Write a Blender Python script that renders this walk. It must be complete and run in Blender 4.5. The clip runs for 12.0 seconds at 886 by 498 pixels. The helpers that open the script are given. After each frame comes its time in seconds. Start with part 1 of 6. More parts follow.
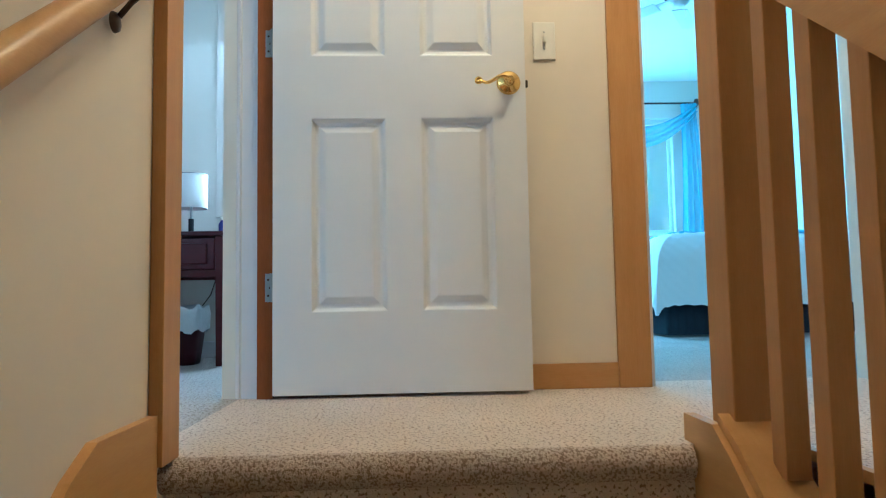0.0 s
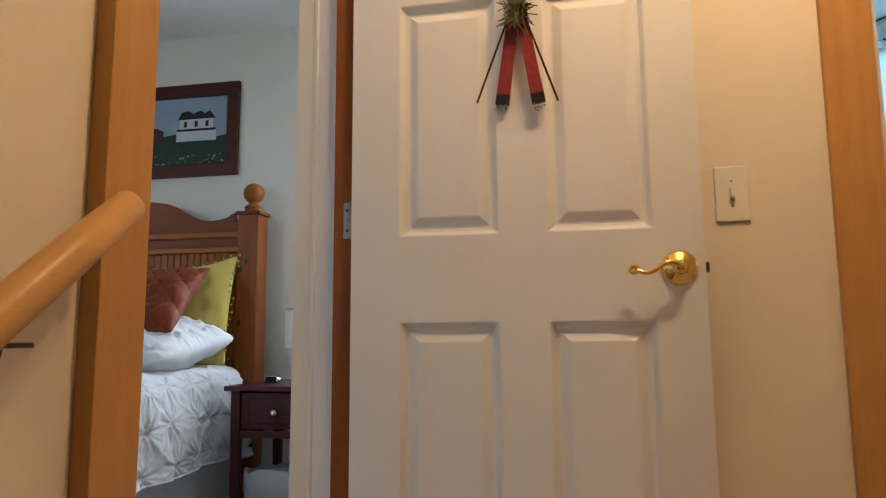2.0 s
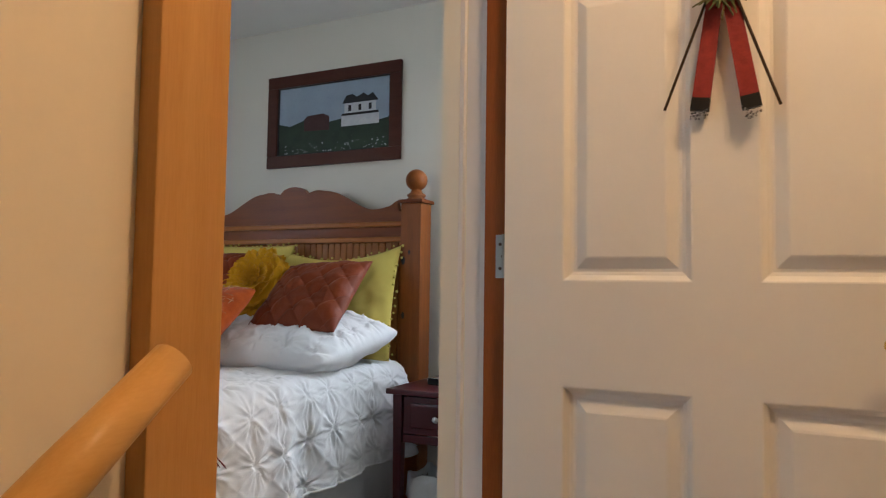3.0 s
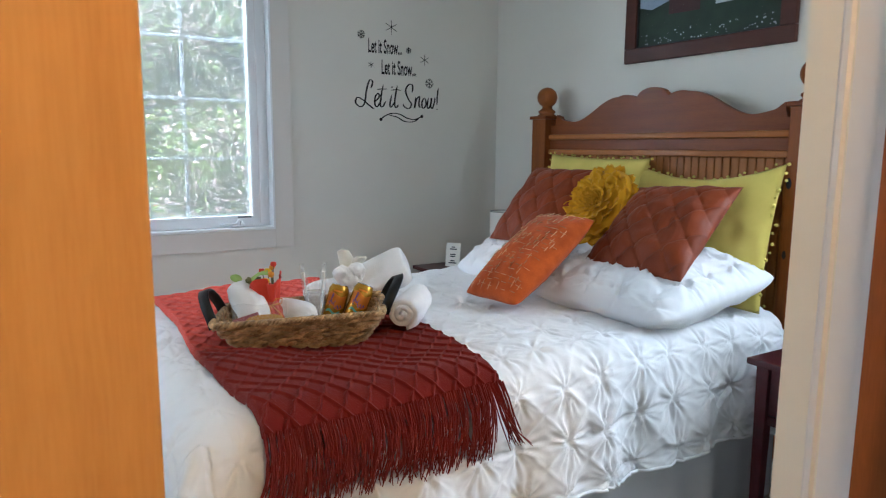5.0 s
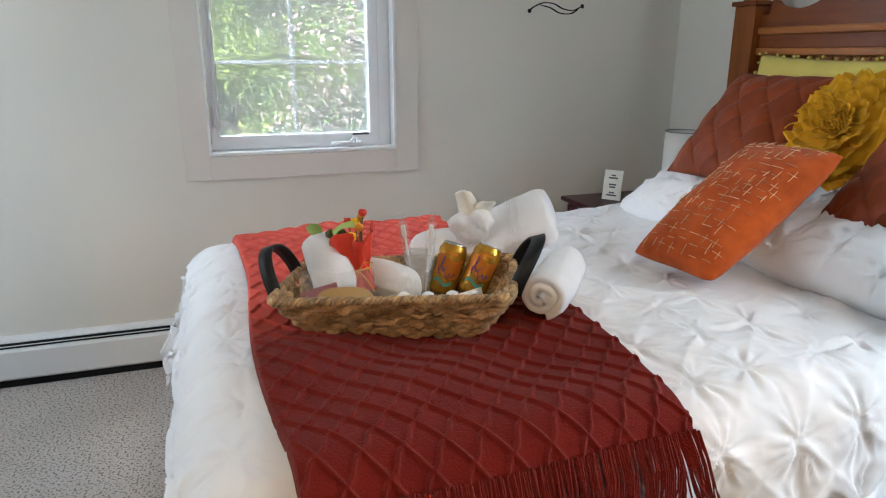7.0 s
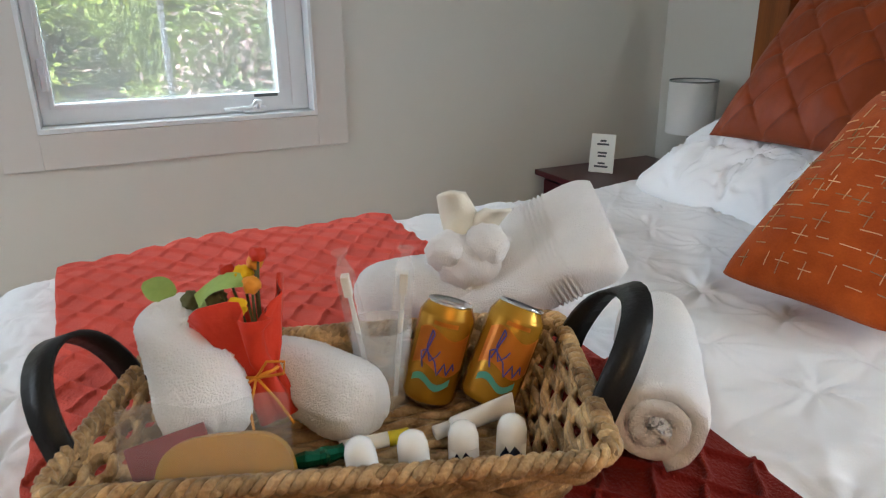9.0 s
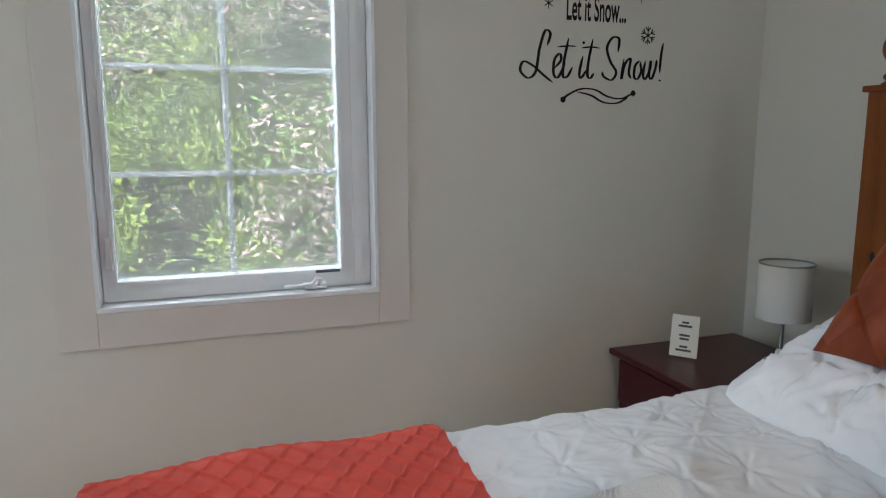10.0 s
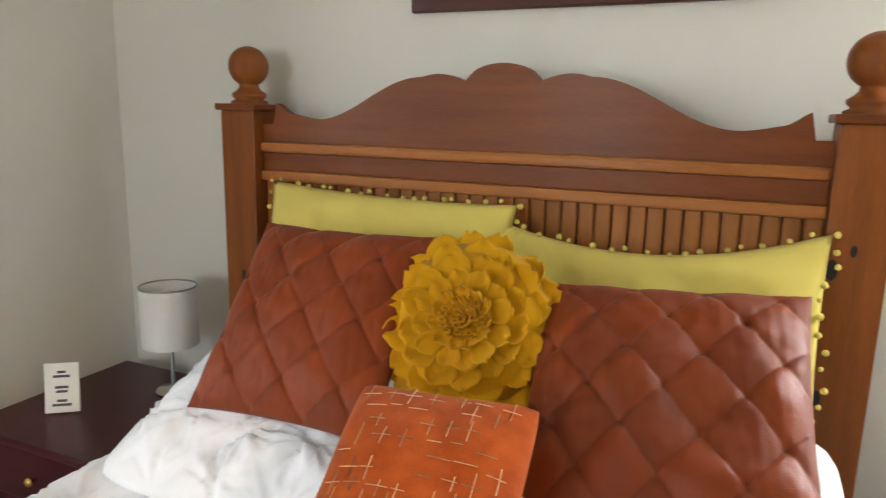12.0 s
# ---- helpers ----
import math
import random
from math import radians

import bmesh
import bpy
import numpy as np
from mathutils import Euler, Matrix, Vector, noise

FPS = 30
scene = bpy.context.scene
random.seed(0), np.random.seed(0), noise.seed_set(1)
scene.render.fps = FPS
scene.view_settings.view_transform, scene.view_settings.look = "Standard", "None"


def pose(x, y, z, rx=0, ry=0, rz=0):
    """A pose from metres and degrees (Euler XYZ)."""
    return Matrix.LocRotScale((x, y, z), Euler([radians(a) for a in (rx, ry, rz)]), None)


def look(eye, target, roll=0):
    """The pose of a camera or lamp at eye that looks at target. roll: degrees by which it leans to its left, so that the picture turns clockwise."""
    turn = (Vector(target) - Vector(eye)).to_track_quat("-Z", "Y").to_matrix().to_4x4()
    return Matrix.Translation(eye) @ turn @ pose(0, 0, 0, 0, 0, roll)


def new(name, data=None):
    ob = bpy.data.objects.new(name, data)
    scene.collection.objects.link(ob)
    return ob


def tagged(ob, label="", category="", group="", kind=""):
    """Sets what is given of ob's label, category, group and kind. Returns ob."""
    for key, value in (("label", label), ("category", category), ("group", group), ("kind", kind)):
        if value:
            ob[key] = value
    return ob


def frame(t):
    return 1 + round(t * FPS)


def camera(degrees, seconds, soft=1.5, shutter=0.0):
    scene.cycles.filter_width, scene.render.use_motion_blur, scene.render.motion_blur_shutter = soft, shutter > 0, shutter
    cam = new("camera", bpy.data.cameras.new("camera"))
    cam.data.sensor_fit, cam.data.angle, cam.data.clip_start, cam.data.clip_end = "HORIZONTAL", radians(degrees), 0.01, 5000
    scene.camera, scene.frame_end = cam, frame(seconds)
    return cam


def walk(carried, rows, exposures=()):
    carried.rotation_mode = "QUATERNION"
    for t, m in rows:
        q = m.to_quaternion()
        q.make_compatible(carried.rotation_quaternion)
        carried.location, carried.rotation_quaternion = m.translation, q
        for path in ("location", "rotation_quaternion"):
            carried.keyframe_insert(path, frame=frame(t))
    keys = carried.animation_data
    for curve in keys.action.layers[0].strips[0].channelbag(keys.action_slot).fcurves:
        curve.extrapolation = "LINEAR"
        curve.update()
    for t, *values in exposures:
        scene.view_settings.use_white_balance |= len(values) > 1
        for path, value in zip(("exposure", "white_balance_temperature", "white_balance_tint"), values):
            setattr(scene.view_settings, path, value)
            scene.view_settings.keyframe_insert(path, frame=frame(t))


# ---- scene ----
cam = camera(66.2, 12.0, soft=1.1, shutter=0.16)
PATH = [
    (0, (0.154, 0.138, 0.3), (0.236, 2.131, 0.449), -1.0),
    (0.5, (0.179, 0.29, 0.418), (0.163, 2.282, 0.591), -1.1),
    (1, (0.198, 0.424, 0.578), (0.112, 2.411, 0.789), -1.0),
    (1.5, (0.226, 0.579, 0.684), (0.013, 2.552, 0.936), -0.9),
    (2, (0.236, 0.723, 0.849), (-0.141, 2.67, 1.107), -0.4),
    (2.5, (0.188, 0.864, 0.978), (-0.434, 2.754, 1.18), 0.2),
    (3, (0.196, 0.99, 1.074), (-0.676, 2.787, 1.183), 0.8),
    (3.2, (0.209, 1.063, 1.116), (-0.767, 2.808, 1.168), 0.6),
    (4.8, (0.092, 1.422, 1.261), (-1.555, 2.529, 1.015), 0.3),
    (5.1, (0.05, 1.502, 1.333), (-1.661, 2.492, 1.026), 0.3),
    (5.4, (0.05, 1.576, 1.371), (-1.738, 2.404, 1.026), -0.3),
    (5.5, (0.023, 1.582, 1.366), (-1.768, 2.393, 1.0), 0.2),
    (6, (-0.13, 1.677, 1.353), (-1.952, 2.375, 0.914), 0.8),
    (6.5, (-0.324, 1.765, 1.328), (-2.161, 2.37, 0.82), 0.8),
    (8.5, (-1.185, 1.913, 1.202), (-2.867, 2.737, 0.499), -0.5),
    (8.6, (-1.214, 1.93, 1.199), (-2.896, 2.756, 0.499), -0.4),
    (9, (-1.318, 2.007, 1.188), (-3.023, 2.822, 0.532), -0.7),
    (9.5, (-1.407, 2.078, 1.264), (-3.172, 2.854, 0.734), -0.4),
    (10, (-1.477, 2.107, 1.349), (-3.34, 2.761, 1.031), -0.2),
    (10.5, (-1.59, 2.114, 1.43), (-3.376, 2.994, 1.235), 0.8),
    (11, (-1.653, 2.183, 1.474), (-3.183, 3.446, 1.219), 1.0),
    (11.5, (-1.643, 2.294, 1.46), (-2.823, 3.872, 1.12), 0.9),
    (12, (-1.584, 2.382, 1.479), (-2.375, 4.177, 1.086), 1.2),
]
EXPOSURES = [
    (0.0, 1.28, 4120, -8), (0.5, 1.14, 4250, -4), (1.0, 0.95, 4550, 2), (1.5, 0.80, 5000, 6), (2.0, 0.58, 5600, 8), (3.2, 0.62, 5850, 10),
    (4.8, 1.08, 5250, 6), (5.5, 1.20, 5750, 6), (6.5, 1.20, 5750, 7), (8.5, 1.12, 5850, 8), (9.0, 1.08, 5900, 8), (9.5, 1.05, 5900, 8),
    (10.0, 0.78, 5850, 8), (10.5, 0.62, 5950, 8), (11.0, 1.02, 6200, 8), (11.5, 1.44, 6450, 10), (12.0, 1.66, 6550, 10),
]
walk(cam, [(t, look(eye, target, roll)) for t, eye, target, roll in PATH], EXPOSURES)

# ---- world and lights ----
world = bpy.data.worlds.new("overcast_sky")
scene.world = world
world.use_nodes = True
wn = world.node_tree
sky = wn.nodes.new("ShaderNodeTexSky")
sky.sky_type = "NISHITA"
sky.sun_disc = False
sky.sun_elevation = radians(48)
sky.sun_rotation = radians(93)
sky.dust_density = 4.0
background = wn.nodes["Background"]
background.inputs["Strength"].default_value = 0.14
wn.links.new(sky.outputs["Color"], background.inputs["Color"])


def lamp(name, kind, m, energy, color=(1, 1, 1), size=0.5, size_y=None):
    data = bpy.data.lights.new(name, kind)
    data.energy, data.color = energy, color
    if kind == "AREA":
        data.size = size
        if size_y:
            data.shape, data.size_y = "RECTANGLE", size_y
    elif kind == "POINT":
        data.shadow_soft_size = size
    elif kind == "SUN":
        data.angle = size
    ob = new(name, data)
    ob.matrix_world = m
    return ob


DAY = (0.90, 0.96, 1.0)
lamp("sun", "SUN", look((18, -1, 21), (0, 0, 0)), 5.0, (1.0, 0.96, 0.9), radians(10))
lamp("sky_over_window_1", "AREA", look((-4.35, 2.2, 3.0), (-2.2, 2.3, 0.6)), 36, DAY, 1.2, 1.1)
lamp("sky_beside_window_1", "AREA", look((-4.9, 0.65, 1.95), (-2.3, 2.9, 0.95)), 37, DAY, 1.2, 1.5)
lamp("sky_in_window_3", "AREA", look((-2.75, -0.42, 1.55), (-2.6, 2.0, 0.4)), 10, DAY, 0.9, 1.2)
lamp("sky_in_window_2", "AREA", look((-0.685, 4.10, 1.55), (-1.3, 2.0, 0.5)), 12, DAY, 0.36, 1.1)
# Added blue-tinted lamp indoors, out of view, standing in for the second bedroom's daylight.
lamp("blue_lamp_bedroom_2", "AREA", look((1.2, 7.4, 1.7), (2.6, 5.0, 1.0)), 72, (0.47, 0.81, 1.0), 1.2, 1.2)
for bulb_x in (0.52, 0.74):
    lamp("hall_bulb", "POINT", pose(bulb_x, 1.62, 2.42), 15, (1.0, 0.62, 0.30), 0.035)

# ---- materials ----


def material(name, color, other=None, rough=0.6, metal=0.0, scale=8.0, fine=120.0, bump=0.15, depth=0.002, spread=0.5, stretch=(1, 1, 1), sheen=0.0,
             coat=0.0, transmission=0.0, alpha=1.0, per_piece=0.0, ior=1.45, fine_mix=0.25, emission=0.0):
    m = bpy.data.materials.new(name)
    m.use_nodes = True
    t = m.node_tree
    sheen *= 0.3
    b = t.nodes["Principled BSDF"]
    b.inputs["Roughness"].default_value = rough
    b.inputs["Metallic"].default_value = metal
    b.inputs["IOR"].default_value = ior
    b.inputs["Specular IOR Level"].default_value = 0.5 if rough < 0.3 or metal > 0.3 else 0.22 if rough < 0.6 else 0.12
    b.inputs["Coat Weight"].default_value = coat
    b.inputs["Coat Roughness"].default_value = 0.15
    b.inputs["Sheen Weight"].default_value = sheen
    b.inputs["Transmission Weight"].default_value = transmission
    b.inputs["Alpha"].default_value = alpha
    other = other or tuple(0.8 * c for c in color)
    coord = t.nodes.new("ShaderNodeTexCoord")
    mapping = t.nodes.new("ShaderNodeMapping")
    mapping.inputs["Scale"].default_value = stretch
    t.links.new(coord.outputs["Object"], mapping.inputs["Vector"])
    broad = t.nodes.new("ShaderNodeTexNoise")
    broad.inputs["Scale"].default_value, broad.inputs["Detail"].default_value = scale, 5
    grain = t.nodes.new("ShaderNodeTexNoise")
    grain.inputs["Scale"].default_value, grain.inputs["Detail"].default_value = fine, 3
    for n in (broad, grain):
        t.links.new(mapping.outputs["Vector"], n.inputs["Vector"])
    blend = t.nodes.new("ShaderNodeMix")
    blend.data_type = "FLOAT"
    blend.inputs[0].default_value = fine_mix
    t.links.new(broad.outputs["Fac"], blend.inputs[2])
    t.links.new(grain.outputs["Fac"], blend.inputs[3])
    ramp = t.nodes.new("ShaderNodeValToRGB")
    ramp.color_ramp.elements[0].position, ramp.color_ramp.elements[1].position = 0.5 - spread / 2, 0.5 + spread / 2
    ramp.color_ramp.elements[0].color, ramp.color_ramp.elements[1].color = (*other, 1), (*color, 1)
    t.links.new(blend.outputs[0], ramp.inputs["Fac"])
    out = ramp.outputs["Color"]
    if per_piece:
        info = t.nodes.new("ShaderNodeNewGeometry")
        hsv = t.nodes.new("ShaderNodeHueSaturation")
        span = t.nodes.new("ShaderNodeMapRange")
        span.inputs["To Min"].default_value, span.inputs["To Max"].default_value = 1 - per_piece, 1 + per_piece
        t.links.new(info.outputs["Random Per Island"], span.inputs["Value"])
        t.links.new(span.outputs["Result"], hsv.inputs["Value"])
        t.links.new(out, hsv.inputs["Color"])
        out = hsv.outputs["Color"]
    t.links.new(out, b.inputs["Base Color"])
    if bump:
        bn = t.nodes.new("ShaderNodeBump")
        bn.inputs["Strength"].default_value, bn.inputs["Distance"].default_value = bump, depth
        t.links.new(grain.outputs["Fac"], bn.inputs["Height"])
        t.links.new(bn.outputs["Normal"], b.inputs["Normal"])
    return m


def wood(name, light, dark, rough=0.4, along=2, coat=0.06, scale=7.0):
    stretch = [9.0, 9.0, 9.0]
    stretch[along] = 0.7
    return material(name, light, dark, rough, scale=scale * 0.5, fine=scale * 7, bump=0.08, depth=0.001, spread=0.55, stretch=tuple(stretch), coat=coat, fine_mix=0.35)


M = {
    "wall": material("painted_plaster", (0.71, 0.68, 0.61), (0.675, 0.645, 0.575), 0.75, scale=1.3, fine=260, bump=0.12, depth=0.001),
    "hall_wall": material("cream_wall_paint", (0.78, 0.70, 0.58), (0.75, 0.67, 0.55), 0.7, scale=1.3, fine=260, bump=0.12, depth=0.001),
    "ceiling": material("ceiling_paint", (0.8, 0.8, 0.78), (0.76, 0.76, 0.74), 0.85, scale=2, fine=200),
    "casing": material("pale_casing_paint", (0.695, 0.655, 0.60), (0.665, 0.625, 0.57), 0.6, scale=2, fine=90, bump=0.05),
    "trim": material("white_trim_paint", (0.72, 0.69, 0.68), (0.68, 0.65, 0.64), 0.5, scale=2, fine=90, bump=0.05),
    "door": material("white_door_paint", (0.76, 0.75, 0.74), (0.72, 0.71, 0.70), 0.42, scale=1.5, fine=140, bump=0.1, depth=0.0006),
    "maple": wood("golden_maple_z", (0.54, 0.295, 0.098), (0.40, 0.195, 0.054)),
    "maple_x": wood("golden_maple_x", (0.57, 0.325, 0.115), (0.44, 0.225, 0.066), along=0),
    "maple_y": wood("golden_maple_y", (0.60, 0.35, 0.115), (0.47, 0.25, 0.070), along=1),
    "pine": wood("stained_pine_z", (0.30, 0.092, 0.018), (0.15, 0.040, 0.008), 0.40, 2, 0.06),
    "pine_x": wood("stained_pine_x", (0.24, 0.066, 0.013), (0.115, 0.027, 0.006), 0.40, 0, 0.06),
    "pine_gold": wood("honey_pine_z", (0.42, 0.165, 0.042), (0.24, 0.082, 0.018), 0.40, 2, 0.06),
    "pine_gold_x": wood("honey_pine_x", (0.42, 0.155, 0.036), (0.26, 0.085, 0.018), 0.36, 0, 0.1),
    "cherry": wood("dark_cherry", (0.075, 0.009, 0.014), (0.042, 0.005, 0.008), 0.3, 0, 0.2),
    "frame_wood": wood("dark_frame_wood", (0.085, 0.025, 0.014), (0.05, 0.014, 0.009), 0.4, 0),
    "brass": material("polished_brass", (0.85, 0.60, 0.18), (0.78, 0.52, 0.14), 0.14, 1.0, bump=0.02),
    "steel": material("brushed_steel", (0.36, 0.37, 0.36), (0.28, 0.29, 0.28), 0.4, 1.0, bump=0.05),
    "bronze": material("dark_bronze", (0.09, 0.06, 0.045), (0.06, 0.04, 0.03), 0.4, 0.8),
    "plastic_white": material("ivory_plastic", (0.80, 0.76, 0.68), (0.78, 0.74, 0.66), 0.35, bump=0.0),
    "vinyl": material("white_vinyl", (0.80, 0.81, 0.81), (0.77, 0.78, 0.78), 0.35, scale=3, bump=0.03),
    "enamel": material("white_enamel_steel", (0.72, 0.71, 0.70), (0.68, 0.67, 0.66), 0.4, scale=3, bump=0.03),
    "dark": material("dark_parts_and_gap_shade", (0.02, 0.02, 0.02), (0.012, 0.012, 0.012), 0.7),
    "black": material("black_vinyl_film", (0.015, 0.015, 0.015), (0.01, 0.01, 0.01), 0.5, bump=0.0),
    "leather_black": material("black_leather", (0.014, 0.013, 0.012), (0.008, 0.008, 0.008), 0.38, fine=300, bump=0.25),
    "linen": material("white_cotton", (0.82, 0.82, 0.83), (0.78, 0.78, 0.79), 0.8, scale=6, fine=420, bump=0.25, depth=0.0015, sheen=0.15),
    "skirt": material("pale_grey_cotton", (0.66, 0.67, 0.70), (0.62, 0.63, 0.66), 0.9, fine=400, bump=0.2),
    "terry": material("white_terry", (0.88, 0.86, 0.85), (0.82, 0.80, 0.785), 0.95, scale=30, fine=520, bump=0.9, depth=0.004, sheen=0.3),
    "ribbon": material("cream_cloth", (0.80, 0.76, 0.66), (0.72, 0.68, 0.58), 0.8, fine=300, bump=0.3),
    "yellow": material("lime_yellow_linen", (0.68, 0.55, 0.14), (0.60, 0.48, 0.11), 0.85, scale=12, fine=420, bump=0.4, depth=0.0015, sheen=0.2),
    "mustard": material("mustard_felt", (0.66, 0.345, 0.008), (0.54, 0.265, 0.006), 0.95, scale=15, fine=420, bump=0.4, sheen=0.3),
    "rust": material("rust_satin", (0.24, 0.046, 0.0112), (0.18, 0.032, 0.0075), 0.66, scale=9, fine=380, bump=0.25, sheen=0.2, per_piece=0.05),
    "orange": material("orange_velvet", (0.50, 0.097, 0.013), (0.34, 0.055, 0.008), 0.8, scale=22, fine=300, spread=0.3, bump=0.4, sheen=0.35),
    "stitch": material("cream_thread", (0.62, 0.44, 0.27), (0.42, 0.2, 0.08), 0.8, scale=30, per_piece=0.5),
    "seagrass": material("woven_seagrass", (0.60, 0.41, 0.205), (0.20, 0.105, 0.040), 0.42, scale=40, fine=260, bump=0.8, depth=0.003, per_piece=0.38, spread=0.34),
    "shade": material("white_lamp_shade", (0.78, 0.77, 0.74), (0.76, 0.75, 0.72), 0.8, fine=500),
    "chrome": material("chrome", (0.75, 0.75, 0.75), (0.72, 0.72, 0.72), 0.12, 1.0, bump=0.0),
    "can": material("golden_aluminium", (0.52, 0.27, 0.02), (0.44, 0.21, 0.014), 0.26, 0.6, scale=18, bump=0.02),
    "can_red": material("orange_print", (0.50, 0.13, 0.014), (0.42, 0.15, 0.014), 0.3, 0.3, bump=0.0),
    "blue": material("blue_print", (0.06, 0.06, 0.32), (0.05, 0.05, 0.26), 0.35, bump=0.0),
    "teal": material("teal_print", (0.10, 0.35, 0.28), (0.08, 0.3, 0.24), 0.35, bump=0.0),
    "aluminium": material("bare_aluminium", (0.6, 0.6, 0.6), (0.5, 0.5, 0.5), 0.25, 1.0, bump=0.02),
    "glass": material("window_glass", (1, 1, 1), (0.99, 0.99, 0.99), 0.0, transmission=1.0, ior=1.02, bump=0.0),
    "film": material("clear_film", (0.9, 0.9, 0.9), (0.86, 0.86, 0.86), 0.05, alpha=0.14, bump=0.0),
    # near-white and half clear, so that it veils the view like haze
    "screen": material("insect_screen_haze", (0.78, 0.80, 0.80), (0.74, 0.76, 0.76), 0.8, alpha=0.33, bump=0.0),
    "tumbler": material("clear_tumbler", (0.85, 0.87, 0.88), (0.8, 0.82, 0.83), 0.08, alpha=0.27, bump=0.0),
    "bottle": material("white_bottle_plastic", (0.82, 0.82, 0.80), (0.79, 0.79, 0.77), 0.25, bump=0.0),
    "paper": material("white_card", (0.82, 0.82, 0.76), (0.80, 0.80, 0.74), 0.6),
    "ink": material("grey_ink", (0.12, 0.13, 0.14), (0.1, 0.1, 0.1), 0.7, bump=0.0),
    "navy": material("navy_print", (0.02, 0.03, 0.06), (0.015, 0.02, 0.05), 0.5, bump=0.0),
    "card_red": material("crimson_card", (0.22, 0.018, 0.03), (0.19, 0.014, 0.026), 0.5),
    "soap": material("ochre_soap", (0.46, 0.235, 0.012), (0.38, 0.18, 0.01), 0.45),
    "green_foil": material("green_foil", (0.01, 0.16, 0.08), (0.01, 0.1, 0.05), 0.2, 0.7),
    "tissue": material("red_tissue", (0.62, 0.05, 0.02), (0.5, 0.03, 0.015), 0.5, fine=90, bump=0.4, depth=0.004),
    "raffia": material("orange_raffia", (0.75, 0.32, 0.03), (0.6, 0.2, 0.02), 0.5),
    "petal_yellow": material("yellow_petal", (0.75, 0.48, 0.01), (0.65, 0.38, 0.01), 0.7),
    "leaf": material("pale_leaf", (0.35, 0.48, 0.14), (0.26, 0.38, 0.10), 0.6, scale=40),
    "lip_yellow": material("yellow_cap", (0.75, 0.6, 0.03), (0.7, 0.55, 0.03), 0.3),
    "bin": material("maroon_bin_plastic", (0.045, 0.009, 0.015), (0.035, 0.006, 0.01), 0.35),
    "bag": material("white_liner_film", (0.66, 0.70, 0.74), (0.55, 0.6, 0.64), 0.25, fine=60, bump=0.4, depth=0.006),
    "sheer_blue": material("sheer_blue_cloth", (0.36, 0.62, 0.84), (0.30, 0.55, 0.78), 0.8, alpha=0.6),
    "slate": material("slate_bed_skirt", (0.035, 0.045, 0.06), (0.025, 0.03, 0.045), 0.8),
    "bark": material("bark", (0.10, 0.075, 0.055), (0.05, 0.038, 0.03), 0.9, scale=20, bump=0.6, depth=0.02),
    "foliage": material("green_leaves", (0.30, 0.42, 0.12), (0.20, 0.31, 0.08), 0.6, scale=3, per_piece=0.3),
    "fir": material("yellow_green_leaves", (0.45, 0.56, 0.12), (0.30, 0.42, 0.09), 0.6, scale=2, per_piece=0.25),
    "blossom": material("pink_white_blossom", (0.70, 0.56, 0.54), (0.50, 0.34, 0.32), 0.7, scale=5, per_piece=0.3),
    "woods": material("far_woods", (0.26, 0.34, 0.14), (0.17, 0.24, 0.10), 0.8, scale=0.4, per_piece=0.3),
    "grass": material("lawn", (0.09, 0.14, 0.03), (0.06, 0.10, 0.02), 0.9, scale=0.8, fine=60),
    "ski_red": material("worn_red_paint", (0.28, 0.04, 0.035), (0.17, 0.025, 0.025), 0.6, scale=60, fine=300, bump=0.3),
    "twig": material("dark_twig", (0.05, 0.03, 0.02), (0.03, 0.02, 0.014), 0.7),
    "glitter": material("silver_glitter", (0.5, 0.5, 0.5), (0.1, 0.1, 0.1), 0.3, 0.8, scale=400, spread=0.1),
    "sage": material("dried_greenery", (0.16, 0.16, 0.08), (0.09, 0.09, 0.04), 0.8, scale=60),
    "p_sky": material("painted_sky", (0.30, 0.36, 0.44), (0.22, 0.27, 0.34), 0.5, scale=6),
    "p_grass": material("painted_field", (0.035, 0.055, 0.035), (0.018, 0.03, 0.022), 0.5, scale=14),
    "p_white": material("painted_white", (0.55, 0.56, 0.58), (0.42, 0.43, 0.46), 0.5, scale=40),
    "p_red": material("painted_barn", (0.07, 0.03, 0.028), (0.05, 0.02, 0.02), 0.5, scale=30),
    "p_dark": material("painted_roof", (0.03, 0.028, 0.03), (0.02, 0.02, 0.02), 0.5, scale=30),
    "lampglass": material("opal_glass", (0.8, 0.78, 0.72), (0.78, 0.76, 0.7), 0.3),
}
M["sheer_blue"].node_tree.nodes["Principled BSDF"].inputs["Transmission Weight"].default_value = 0.0


